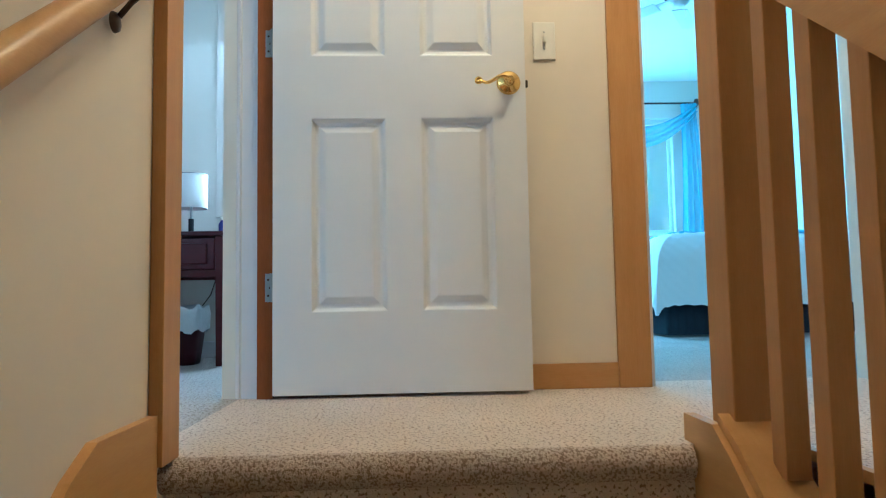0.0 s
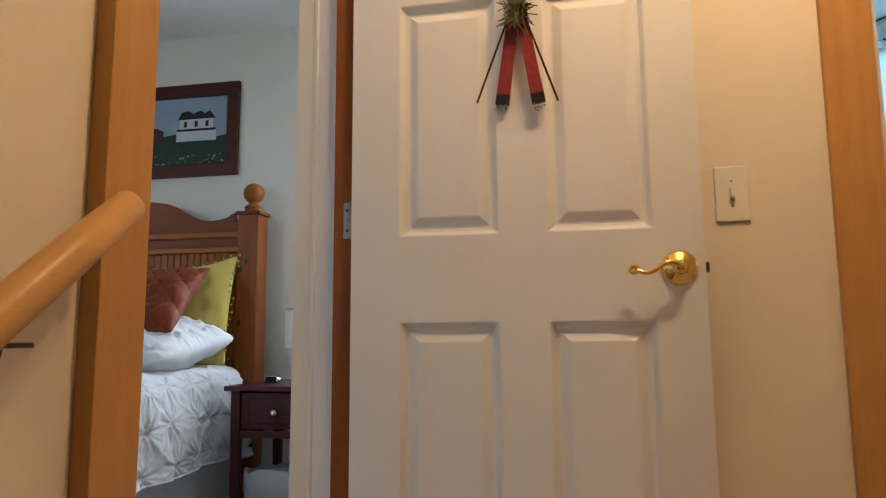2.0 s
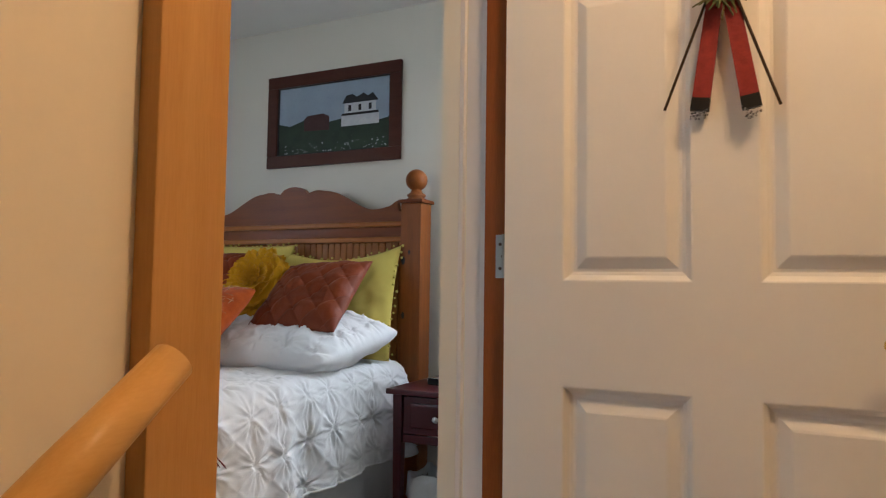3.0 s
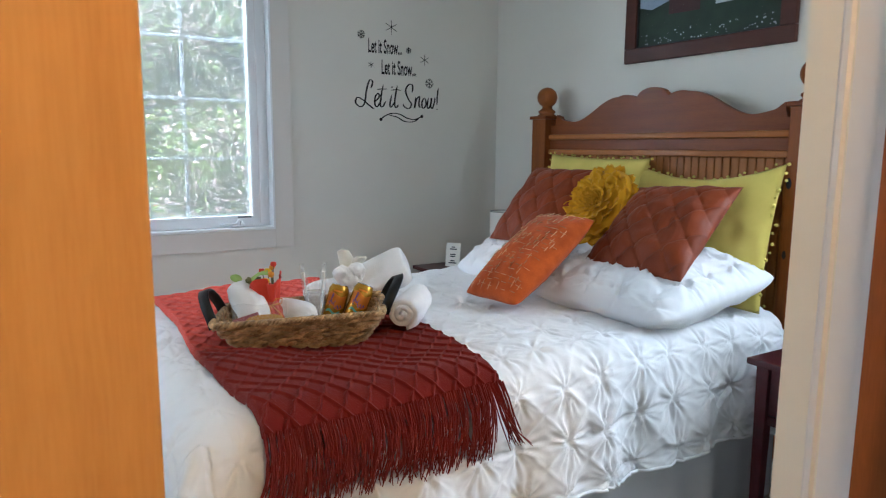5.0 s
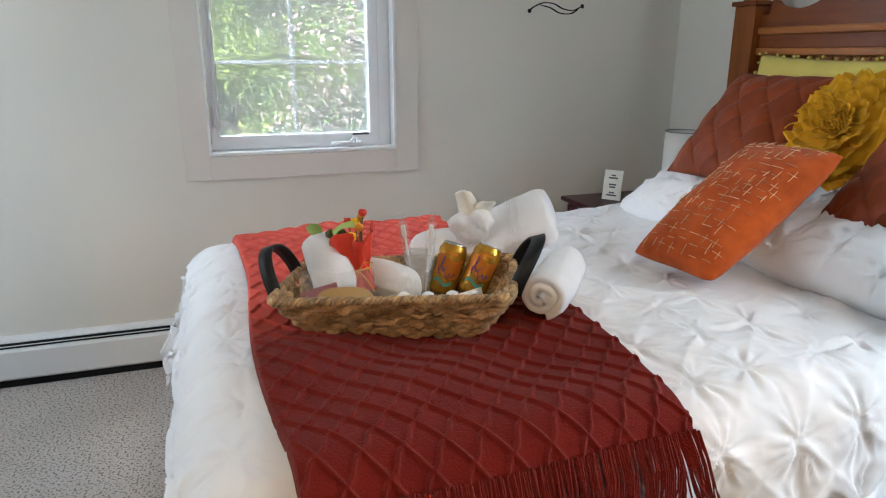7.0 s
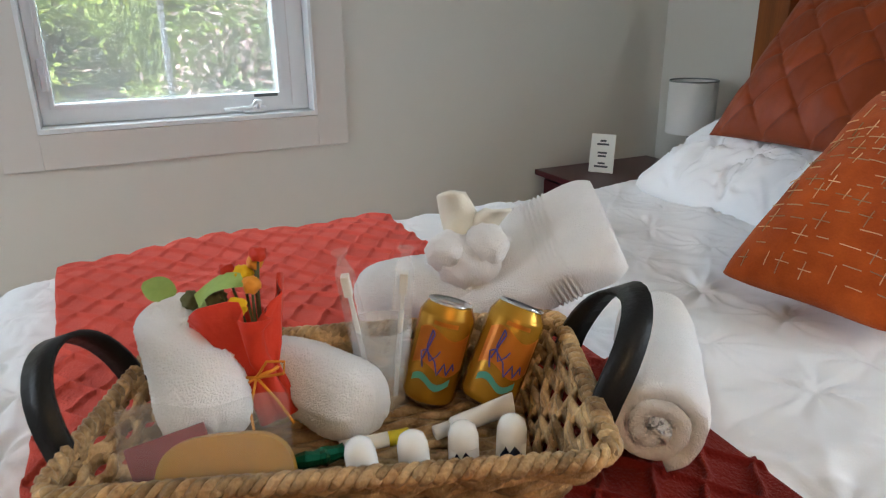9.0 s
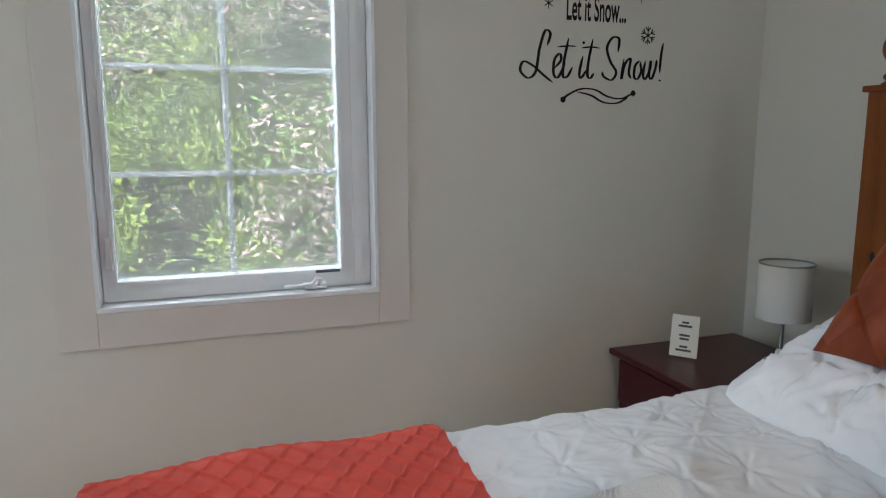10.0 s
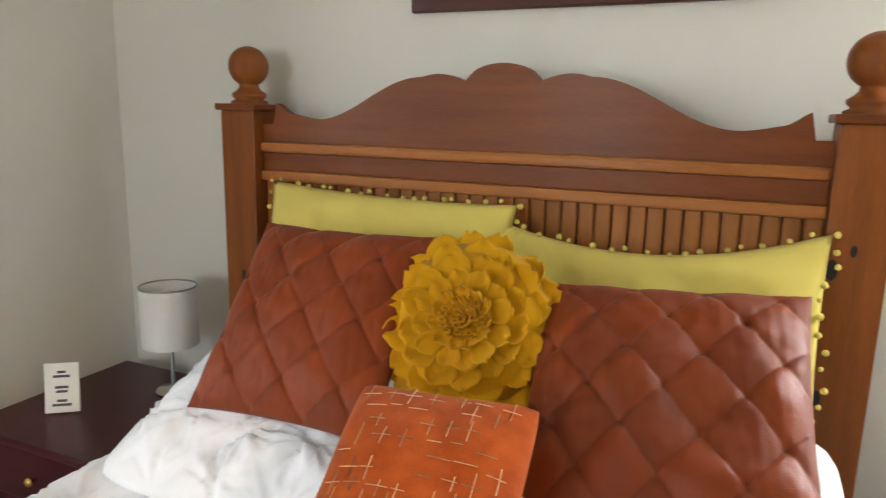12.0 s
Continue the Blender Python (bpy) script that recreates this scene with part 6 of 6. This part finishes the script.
for rowi in range(7):
    f = rowi / 6
    w, d = 0.190 + 0.054 * f, 0.094 + 0.046 * f
    z = -0.008 + 0.082 * f
    n = STAKES * 6
    pts = []
    for k, (p, q) in enumerate(rounded(w, d, 0.03, n, z)):
        ph = 2 * math.pi * k / 12 + math.pi * rowi
        pts.append(p + q * 0.0034 * math.sin(ph) + Vector((0, 0, 0.0025 * math.sin(k * 0.37 + rowi) + 0.0018 * math.sin(k * 1.1))))
    for k0 in range(3, n, 6):
        up = 0.0060 * rnd.uniform(0.5, 1.5)
        fat = rnd.uniform(0.85, 1.15)
        leaf = [pts[(k0 + i) % n] + Vector((0, 0, up * i / 6)) for i in range(-8, 9)]
        tube(leaf, 0.0078 * fat, 7, weft, flat=0.55, taper=[0.25 + 0.95 * math.cos(i * math.pi / 18) for i in range(-8, 9)])
tagged(part("weft_weave", weft, "seagrass", basket, "twisted seagrass weave", True), kind="stuff")
bm = bmesh.new()
lo, hi = rounded(0.186, 0.090, 0.03, STAKES, -0.012), rounded(0.246, 0.142, 0.03, STAKES, 0.080)
for (p, q), (s, t) in zip(lo, hi):
    tube([p, p.lerp(s, 0.5), s], 0.0042, 5, bm)
tagged(part("stake_weave", bm, "seagrass", basket, "upright stakes of the weave", True), kind="stuff")
for ph in (0, 2.1, 4.2):
    pts = []
    n = 552
    for k, (p, q) in enumerate(rounded(0.248, 0.144, 0.028, n, 0.083)):
        a = 2 * math.pi * 46 * k / n + ph
        pts.append(p + q * 0.0052 * math.cos(a) + Vector((0, 0, 0.0052 * math.sin(a))))
    for k0 in range(0, n, 6):
        tube([pts[(k0 + i) % n] for i in range(8)], 0.0050 * rnd.uniform(0.85, 1.15), 6, rim)
tagged(part("rim_braid", rim, "seagrass", basket, "twisted rim", True), kind="stuff")
for k in range(15):
    y = -0.090 + 0.18 * k / 14
    pts = [(-0.19 + 0.38 * i / 40, y + 0.001 * math.sin(i), 0.008 + 0.0035 * math.sin(2 * math.pi * i / 8 + math.pi * k)) for i in range(41)]
    part("base_strand", tube(pts, 0.0068, 6, flat=1.0, taper=[1 + 0.2 * math.sin(i * 0.8 + k) for i in range(41)]), "seagrass", basket, smooth=True)
part("base_mat", boxes((-0.185, 0.185, -0.088, 0.088, -0.016, 0.005)), "seagrass", basket)


def strap(pts, wide, thick):
    """A flat leather band along points; wide lies across v."""
    bm = bmesh.new()
    P = [Vector(p) for p in pts]
    rings = []
    for i, p in enumerate(P):
        d = (P[min(i + 1, len(P) - 1)] - P[max(i - 1, 0)]).normalized()
        s = Vector((1, 0, 0.25)).normalized()
        s = (s - d * s.dot(d)).normalized()
        n = d.cross(s)
        rings.append([bm.verts.new(p + s * a * wide / 2 + n * b * thick / 2) for a, b in ((-1, -1), (1, -1), (1, 1), (-1, 1))])
    for a, b in zip(rings, rings[1:]):
        for k in range(4):
            bm.faces.new((a[k], a[(k + 1) % 4], b[(k + 1) % 4], b[k]))
    bm.faces.new(rings[0])
    bm.faces.new(rings[-1][::-1])
    return bm


for s in (-1, 1):
    pts = []
    for i in range(19):
        a = math.pi * i / 18
        pts.append((s * (0.250 + (0.036 if s < 0 else 0.055) * math.sin(a)), -0.078 * math.cos(a) + (0.0 if s < 0 else 0.02), 0.060 + 0.100 * math.sin(a) ** 0.8))
    part("handle", strap(pts, 0.030, 0.006), "leather_black", basket, "black leather strap handle", True)

Z0 = 0.764


def local(u, v, z):
    return BASK @ Vector((u, v, z - Z0))


def towel_roll(name, p, q, r, label, turns=3.2, fold_line=True, oval=1.0):
    """A rolled terry towel from p to q with a spiral end."""
    p, q = Vector(p), Vector(q)
    d = q - p
    l = d.length
    d.normalize()
    root = thing(name, Matrix.Translation(p) @ d.to_track_quat("Z", "Y").to_matrix().to_4x4(), label, "towel", "rolled towels")
    bm = bmesh.new()
    nu, nv = 110, 22

    def at(u, v):
        a = 2 * math.pi * turns * u
        rad = r * (0.10 + 0.90 * (u ** 0.85))
        bulge = 1 - 0.10 * (abs(2 * v - 1) ** 6)
        rad *= bulge
        rad += 0.0045 * u * noise.noise((math.cos(a) * 1.3, math.sin(a) * 1.3, v * 2)) + 0.0014 * noise.noise((math.cos(a) * 3, math.sin(a) * 3, v * l * 60)) + 0.002 * noise.noise((a, v * 8, 3))
        cone = 0.006 * (1 - u) * (1 if v > 0.5 else -1) * abs(2 * v - 1) ** 8
        return Vector((rad * math.cos(a) * oval, rad * math.sin(a), l * v + cone))
    sheet(nu, nv, at, bm)
    ob = part("cloth", bm, "terry", root, smooth=True)
    sol = ob.modifiers.new("pile", "SOLIDIFY")
    sol.thickness, sol.offset = 0.80 * r / turns, -1
    return root


def towel_bundle(name, p, q, r, label):
    """A tightly rolled towel with closed, rounded ends, an overlapping edge and a ribbed border."""
    p, q = Vector(p), Vector(q)
    d = q - p
    l = d.length
    d.normalize()
    root = thing(name, Matrix.Translation(p) @ d.to_track_quat("Z", "Y").to_matrix().to_4x4(), label, "towel", "rolled towels")

    def at(u, v):
        s = 2 * v - 1
        a = 2 * math.pi * u
        rad = r * max(0.0, 1 - abs(s) ** 5) ** 0.36
        lap = 0.0055 * min(1.0, u * 40) * (1 - u)
        c, e = math.cos(a), math.sin(a)
        lump = 0.0060 * noise.noise((c * 1.4, e * 1.4, v * 3 + r * 90)) + 0.0018 * noise.noise((c * 14, e * 14, v * l * 300))
        rib = 0.0009 * math.sin(v * l * 2 * math.pi / 0.0045) if 0.80 < v < 0.90 else 0
        rad = max(0.0, rad + (lap + lump + rib) * min(1.0, rad / (0.4 * r)))
        return Vector((rad * c, rad * e, l * v + 0.004 * noise.noise((c * 2, e * 2, 4)) * abs(s)))
    bm = sheet(110, 90, at)
    bmesh.ops.remove_doubles(bm, verts=bm.verts, dist=0.0002)
    part("cloth", bm, "terry", root, smooth=True)
    return root


towel_bundle("hand_towel", local(-0.128, -0.030, 0.820), local(-0.203, 0.112, 0.906), 0.048, "white rolled hand towel leaning in the tray")
towel_bundle("hand_towel", local(0.030, 0.010, 0.812), local(-0.115, 0.115, 0.822), 0.043, "white rolled hand towel lying in the tray")
towel_roll("bath_towel", local(0.304, -0.062, 0.818), local(0.372, 0.16, 0.818), 0.056, "white rolled bath towel beside the tray", 2.7)
towel_bundle("bath_towel", local(-0.02, 0.325, 0.806), local(0.21, 0.285, 0.838), 0.052, "white rolled bath towel behind the tray")
# folded towel with a tied cloth knot, a little behind the tray
BEHIND = Vector((-0.067, 0.045, -0.026))
ft = thing("folded_towel", Matrix.Translation(local(0.225, 0.215, 0.895) + BEHIND) @ BASK.to_3x3().to_4x4() @ pose(0, 0, 0, 28, -24, -8), "white folded towel with ribbed border leaning on the tray", "towel")


def slab(u, v):
    a = 2 * math.pi * v
    ex = 0.045
    c, s = math.cos(a), math.sin(a)
    x = -0.12 + 0.24 * u
    y = 0.085 * math.copysign(abs(c) ** 0.6, c)
    z = ex * math.copysign(abs(s) ** 0.6, s) + 0.005 * noise.noise((x * 20, y * 20, s))
    rib = 0.0018 * math.sin(x * 900) if 0.55 < u < 0.72 else 0
    k = 1 - 0.15 * abs(2 * u - 1) ** 8
    return Vector((x, (y + rib) * k, (z + rib) * k))


bm = sheet(120, 44, slab)
bmesh.ops.remove_doubles(bm, verts=bm.verts, dist=0.0003)
bmesh.ops.holes_fill(bm, edges=[e for e in bm.edges if e.is_boundary])
part("cloth", bm, "terry", ft, smooth=True)
kn = thing("towel_knot", Matrix.Translation(local(0.135, 0.185, 0.925) + BEHIND) @ BASK.to_3x3().to_4x4(), "cream cloth tied in a puffy knot round the towel", "ribbon")
rnd = random.Random(17)
for k, (x, y, z, r) in enumerate(((0.002, 0.0, -0.012, 0.046), (0.024, -0.014, 0.010, 0.030), (-0.026, -0.012, 0.004, 0.030))):
    bm = bmesh.new()
    bmesh.ops.create_icosphere(bm, subdivisions=4, radius=r)
    for v in bm.verts:
        w = v.co * 38 + Vector((k * 3, 0, 0))
        v.co *= 0.92 + 0.32 * (0.5 - abs(noise.noise(w))) + 0.10 * noise.noise(w * 2.7)
    part("fold", bm, "terry", kn, smooth=True, m=Matrix.Translation((x, y, z)) @ Matrix.Diagonal((1.05, 0.85, 0.95, 1)))
for a, hgt, tilt in ((-0.30, 0.080, 0.2), (0.75, 0.050, 0.9)):
    ob = part("tail", sheet(14, 10, lambda u, v: Vector(((v - 0.5) * 0.050 * (1 - 0.35 * u * u) + a * 0.06 * u, -0.004 + 0.016 * math.sin(u * 3) - 0.016 * (1 - (2 * v - 1) ** 2) * (0.4 + u), 0.012 + hgt * u * (1 - 0.12 * (2 * v - 1) ** 2)))), "ribbon", kn, "cream cloth end standing up", True)
    sol = ob.modifiers.new("cloth", "SOLIDIFY")
    sol.thickness = 0.004


def can(p, lean, roll):
    root = thing("drink_can", Matrix.Translation(p) @ BASK.to_3x3().to_4x4() @ pose(0, 0, 0, lean, roll, 0), "golden aluminium drink can with orange and blue print", "can", "drink cans")
    part("body", lathe([(0.024, 0.003), (0.026, 0.0), (0.031, 0.006), (0.033, 0.012), (0.033, 0.104), (0.0325, 0.106), (0.027, 0.117), (0.0265, 0.119)], 40), "can", root, smooth=True)
    part("base", lathe([(0, 0.010), (0.018, 0.007), (0.024, 0.0025), (0.026, -0.0005), (0.0295, 0.004)], 40), "aluminium", root, "bare metal base", True)
    part("lid", lathe([(0.0268, 0.1185), (0.0272, 0.121), (0.0255, 0.1215), (0.0245, 0.118), (0, 0.118)], 40), "aluminium", root, "bare metal lid", True)

    def wrap(a0, a1, z0, z1, wav=0.0, n=14):
        bm = bmesh.new()

        def at(u, v):
            a = radians(a0 + (a1 - a0) * u)
            return Vector((0.03325 * math.cos(a), 0.03325 * math.sin(a), z0 + (z1 - z0) * v + wav * math.sin(u * 7)))
        return sheet(n, 3, at, bm)
    part("print_panel", wrap(-150, -35, 0.045, 0.088, 0.006), "can_red", root, "orange printed patch")
    part("print_wave", wrap(-140, -60, 0.026, 0.034, 0.005), "teal", root, "teal wave")
    for path in (((-125, 0.055), (-112, 0.085), (-118, 0.09), (-122, 0.07), (-110, 0.054), (-98, 0.062), (-92, 0.07)), ((-122, 0.045), (-132, 0.062), (-122, 0.066), (-100, 0.055), (-90, 0.04), (-80, 0.055), (-72, 0.042), (-62, 0.056), (-56, 0.045))):
        pts = []
        for (a, z), (b, w) in zip(path, path[1:]):
            for k in range(4):
                t = k / 4
                aa = radians(a + (b - a) * t)
                pts.append((0.0335 * math.cos(aa), 0.0335 * math.sin(aa), z + (w - z) * t))
        part("print_scroll", tube(pts, 0.0009, 5), "blue", root, "blue scrolled mark")
    part("print_line", wrap(-120, -70, 0.096, 0.101), "can_red", root)
    return root


can(local(0.080, 0.082, 0.780), -12, 19)
can(local(0.148, 0.062, 0.782), -16, 26)

cup = thing("plastic_cup", Matrix.Translation(local(0.030, 0.085, 0.776)), "clear ribbed plastic tumbler holding toothbrushes", "cup")
bm = bmesh.new()
n = 72
rings = []
for r, z in ((0.026, 0.0), (0.0275, 0.003), (0.033, 0.088), (0.0355, 0.092), (0.036, 0.105), (0.0345, 0.105), (0.033, 0.09), (0.026, 0.004)):
    rib = 0.0014 if 0.002 < z < 0.09 and r > 0.0262 else 0
    rings.append([Vector(((r + rib * math.cos(24 * 2 * math.pi * k / n)) * math.cos(2 * math.pi * k / n), (r + rib * math.cos(24 * 2 * math.pi * k / n)) * math.sin(2 * math.pi * k / n), z)) for k in range(n)])
bm = loft(rings)
part("wall", bm, "tumbler", cup, smooth=True)
for du, tilt in ((-0.012, 5), (0.014, -9)):
    tbm = Matrix.Translation(local(0.030 + du, 0.085, 0.785)) @ BASK.to_3x3().to_4x4() @ pose(0, 0, 0, 3, -tilt, 0)
    tbx = thing("toothbrush", tbm, "white toothbrush in a clear wrapper standing in the tumbler", "toothbrush", "toothbrushes")
    part("handle", boxes((-0.003, 0.003, -0.0025, 0.0025, 0, 0.115), bevel=0.002), "bottle", tbx)
    part("neck", boxes((-0.0025, 0.0025, -0.002, 0.002, 0.113, 0.14), bevel=0.001), "bottle", tbx)
    part("bristles", boxes((-0.0045, 0.0045, -0.010, 0.002, 0.138, 0.163), bevel=0.001), "plastic_white", tbx)
    part("wrapper", lathe([(0.010, 0.05), (0.012, 0.10), (0.011, 0.165), (0.004, 0.182), (0.010, 0.19)], 9), "film", tbx, "clear cellophane sleeve")

for k, (u, v, lean) in enumerate(((0.028, -0.088, 8), (0.073, -0.078, 8), (0.118, -0.066, 14), (0.163, -0.052, 10))):
    bt = thing("shampoo_bottle", Matrix.Translation(local(u, v, 0.771 - 0.004 * k)) @ BASK.to_3x3().to_4x4() @ pose(0, 0, 0, -lean, 4 * k - 6, 0), "small white toiletry bottle with a dark mountain print", "bottle", "toiletry bottles")
    part("body", lathe([(0, 0), (0.0145, 0), (0.0152, 0.003), (0.0152, 0.045), (0.0150, 0.046)], 24), "bottle", bt, smooth=True)
    part("cap", lathe([(0.0153, 0.0465), (0.0150, 0.058), (0.012, 0.067), (0.006, 0.071), (0, 0.072)], 24), "bottle", bt, "rounded white cap", True)
    bm = bmesh.new()
    pts = [(-140, 0.034), (-118, 0.044), (-102, 0.038), (-85, 0.0455), (-68, 0.040), (-45, 0.034)]
    lo = [bm.verts.new((0.01545 * math.cos(radians(a)), 0.01545 * math.sin(radians(a)), 0.024)) for a, z in pts]
    hi = [bm.verts.new((0.01545 * math.cos(radians(a)), 0.01545 * math.sin(radians(a)), z)) for a, z in pts]
    for i in range(5):
        bm.faces.new((lo[i], lo[i + 1], hi[i + 1], hi[i]))
    part("print", bm, "navy", bt, "dark mountain print")

lip = thing("lip_balm", Matrix.Translation(local(-0.01, -0.012, 0.785)) @ BASK.to_3x3().to_4x4() @ pose(0, 0, 0, 0, 90, 12), "lip balm tube with a yellow cap in clear wrap", "lip balm")
part("tube", lathe([(0, 0), (0.008, 0), (0.008, 0.052), (0, 0.052)], 18), "plastic_white", lip, smooth=True)
part("cap", lathe([(0.0082, 0.052), (0.0082, 0.074), (0.007, 0.075), (0, 0.075)], 18), "lip_yellow", lip, "yellow cap", True)
part("print", lathe([(0.0083, 0.012), (0.0083, 0.022), (0.0081, 0.023)], 18), "ink", lip)
tp = thing("toothpaste_tube", Matrix.Translation(local(0.09, 0.0, 0.787)) @ BASK.to_3x3().to_4x4() @ pose(0, 0, 0, 0, 84, 20), "small white toothpaste tube", "tube")
part("cap", lathe([(0, 0), (0.008, 0), (0.0075, 0.018), (0, 0.018)], 16), "plastic_white", tp, smooth=True)
bm = loft([[Vector((w * math.cos(2 * math.pi * k / 20), d * math.sin(2 * math.pi * k / 20), z)) for k in range(20)] for w, d, z in ((0.006, 0.006, 0.017), (0.010, 0.010, 0.022), (0.011, 0.010, 0.05), (0.014, 0.004, 0.085), (0.014, 0.0012, 0.095))])
part("body", bm, "bottle", tp, "white squeezed tube", True)

pk = thing("soap_packet", Matrix.Translation(local(-0.120, -0.090, 0.786)) @ BASK.to_3x3().to_4x4() @ pose(0, 0, 0, -22, 0, 3) @ Matrix.Scale(1.12, 4), "clear packet with an ochre soap bar and a crimson card", "soap")
part("card", boxes((-0.055, 0.015, -0.006, -0.003, 0.004, 0.066), bevel=0.001), "card_red", pk, "crimson card", m=pose(0, 0, 0.004, 0, -14, 0))
bm = bmesh.new()
prism([(0.058 * math.copysign(abs(math.cos(a)) ** 0.6, math.cos(a)) + 0.016, 0.006 + 0.055 * math.sin(a) ** 0.6) for a in (math.pi * i / 20 for i in range(21))], 0.012, bm, Matrix.Translation((0, -0.016, 0)))
part("soap_bar", bm, "soap", pk, "rounded ochre soap bar")
part("wrapper", sheet(14, 10, lambda u, v: Vector((-0.065 + 0.14 * u, -0.026 + 0.003 * noise.noise((u * 9, v * 9, 0)), 0.002 + 0.088 * v + 0.004 * math.sin(u * 9)))), "film", pk, "clear crinkled wrap", True)
for k in range(2):
    cd = thing("wrapped_candy", Matrix.Translation(local(-0.037 + 0.014 * k, -0.050 + 0.020 * k, 0.800 - 0.01 * k)) @ BASK.to_3x3().to_4x4() @ pose(0, 0, 0, 0, 90, 8 + 10 * k), "sweet in shiny green foil", "candy", "green sweets")
    part("foil", lathe([(0.002, -0.024), (0.009, -0.020), (0.007, -0.014), (0.010, 0), (0.007, 0.014), (0.009, 0.020), (0.002, 0.024)], 9), "green_foil", cd)

bq = thing("bouquet", Matrix.Translation(local(-0.075, 0.022, 0.808)) @ BASK.to_3x3().to_4x4() @ pose(0, 0, 0, -16, -20, 0) @ Matrix.Scale(1.14, 4), "small bouquet wrapped in red tissue tied with raffia", "bouquet")
rings = []
for z, r in ((0, 0.020), (0.02, 0.018), (0.04, 0.016), (0.048, 0.015), (0.06, 0.021), (0.085, 0.036), (0.112, 0.050)):
    rings.append([Vector(((r + (0.10 * r + 0.004 * z / 0.1) * math.sin(7 * a + z * 20)) * math.cos(a), (r * 0.75 + 0.1 * r * math.sin(5 * a)) * math.sin(a), z + (0.016 * math.sin(3 * a + 1) if z > 0.1 else 0))) for a in (2 * math.pi * k / 60 for k in range(60))])
for i, ring in enumerate(rings):
    for v in ring:
        v += Vector((noise.noise(v * 60), noise.noise(v * 60 + Vector((5, 0, 0))), noise.noise(v * 45 + Vector((0, 9, 0))))) * 0.0025 * i
ob = part("tissue", loft(rings, cap=False), "tissue", bq, "crinkled red tissue", True)
sol = ob.modifiers.new("paper", "SOLIDIFY")
sol.thickness = 0.0012
part("raffia_band", tube([(0.0175 * math.cos(a), 0.0145 * math.sin(a), 0.045) for a in (2 * math.pi * k / 24 for k in range(24))], 0.002, 5, closed=True), "raffia", bq)
for s in (-1, 1):
    part("raffia_loop", tube([(0, -0.016, 0.045), (s * 0.02, -0.026, 0.056), (s * 0.036, -0.028, 0.05), (s * 0.03, -0.026, 0.04), (0, -0.017, 0.045)], 0.0014, 5), "raffia", bq)
    part("raffia_end", tube([(0, -0.016, 0.045), (s * 0.014, -0.026, 0.02), (s * 0.020, -0.026, -0.006)], 0.0014, 5), "raffia", bq)
rnd = random.Random(51)
heads = ((0.046, -0.006, 0.150, "tissue"), (-0.034, -0.004, 0.136, "sage"), (0.006, 0.006, 0.148, "tissue"), (-0.03, 0.0, 0.118, "leaf"), (0.0, -0.012, 0.132, "leaf"), (0.022, 0.0, 0.138, "petal_yellow"), (0.038, 0.0, 0.145, "raffia"), (0.012, -0.018, 0.112, "petal_yellow"), (-0.012, 0.0, 0.128, "sage"), (0.03, -0.01, 0.126, "raffia"), (-0.02, -0.014, 0.110, "sage"))
for x, y, z, mt in heads:
    part("stem", tube([(x * 0.2, y * 0.2, 0.06), (x * 0.7, y, z * 0.8), (x, y, z)], 0.0014, 5), "sage", bq)
    bm = bmesh.new()
    if mt == "leaf":
        sheet(8, 6, lambda u, v: Vector((x + (u - 0.5) * 0.05, y + (v - 0.5) * 0.026 * math.sin(math.pi * min(0.98, max(0.02, u))), z + 0.008 * math.sin(u * 3) + (v - 0.5) * 0.014)), bm)
    else:
        bmesh.ops.create_icosphere(bm, subdivisions=3, radius=rnd.uniform(0.007, 0.0105), matrix=Matrix.Translation((x, y, z)))
        for v in bm.verts:
            v.co += (v.co - Vector((x, y, z))) * 0.35 * noise.noise(v.co * 260)
    part("flower_head" if mt != "leaf" else "leaf", bm, mt, bq, smooth=True)
lf = thing("sprig_leaf", Matrix.Translation(local(-0.205, 0.085, 0.942)) @ BASK.to_3x3().to_4x4() @ pose(0, 0, 0, 60, 20, 0), "pale green eucalyptus leaf laid on the towel", "leaf")
part("blade", sheet(10, 8, lambda u, v: Vector(((u - 0.5) * 0.038, (v - 0.5) * 0.030 * math.sin(math.pi * min(0.98, max(0.02, u))) ** 0.6, 0.006 * math.sin(u * 3) * math.cos(v * 3)))), "leaf", lf, smooth=True)
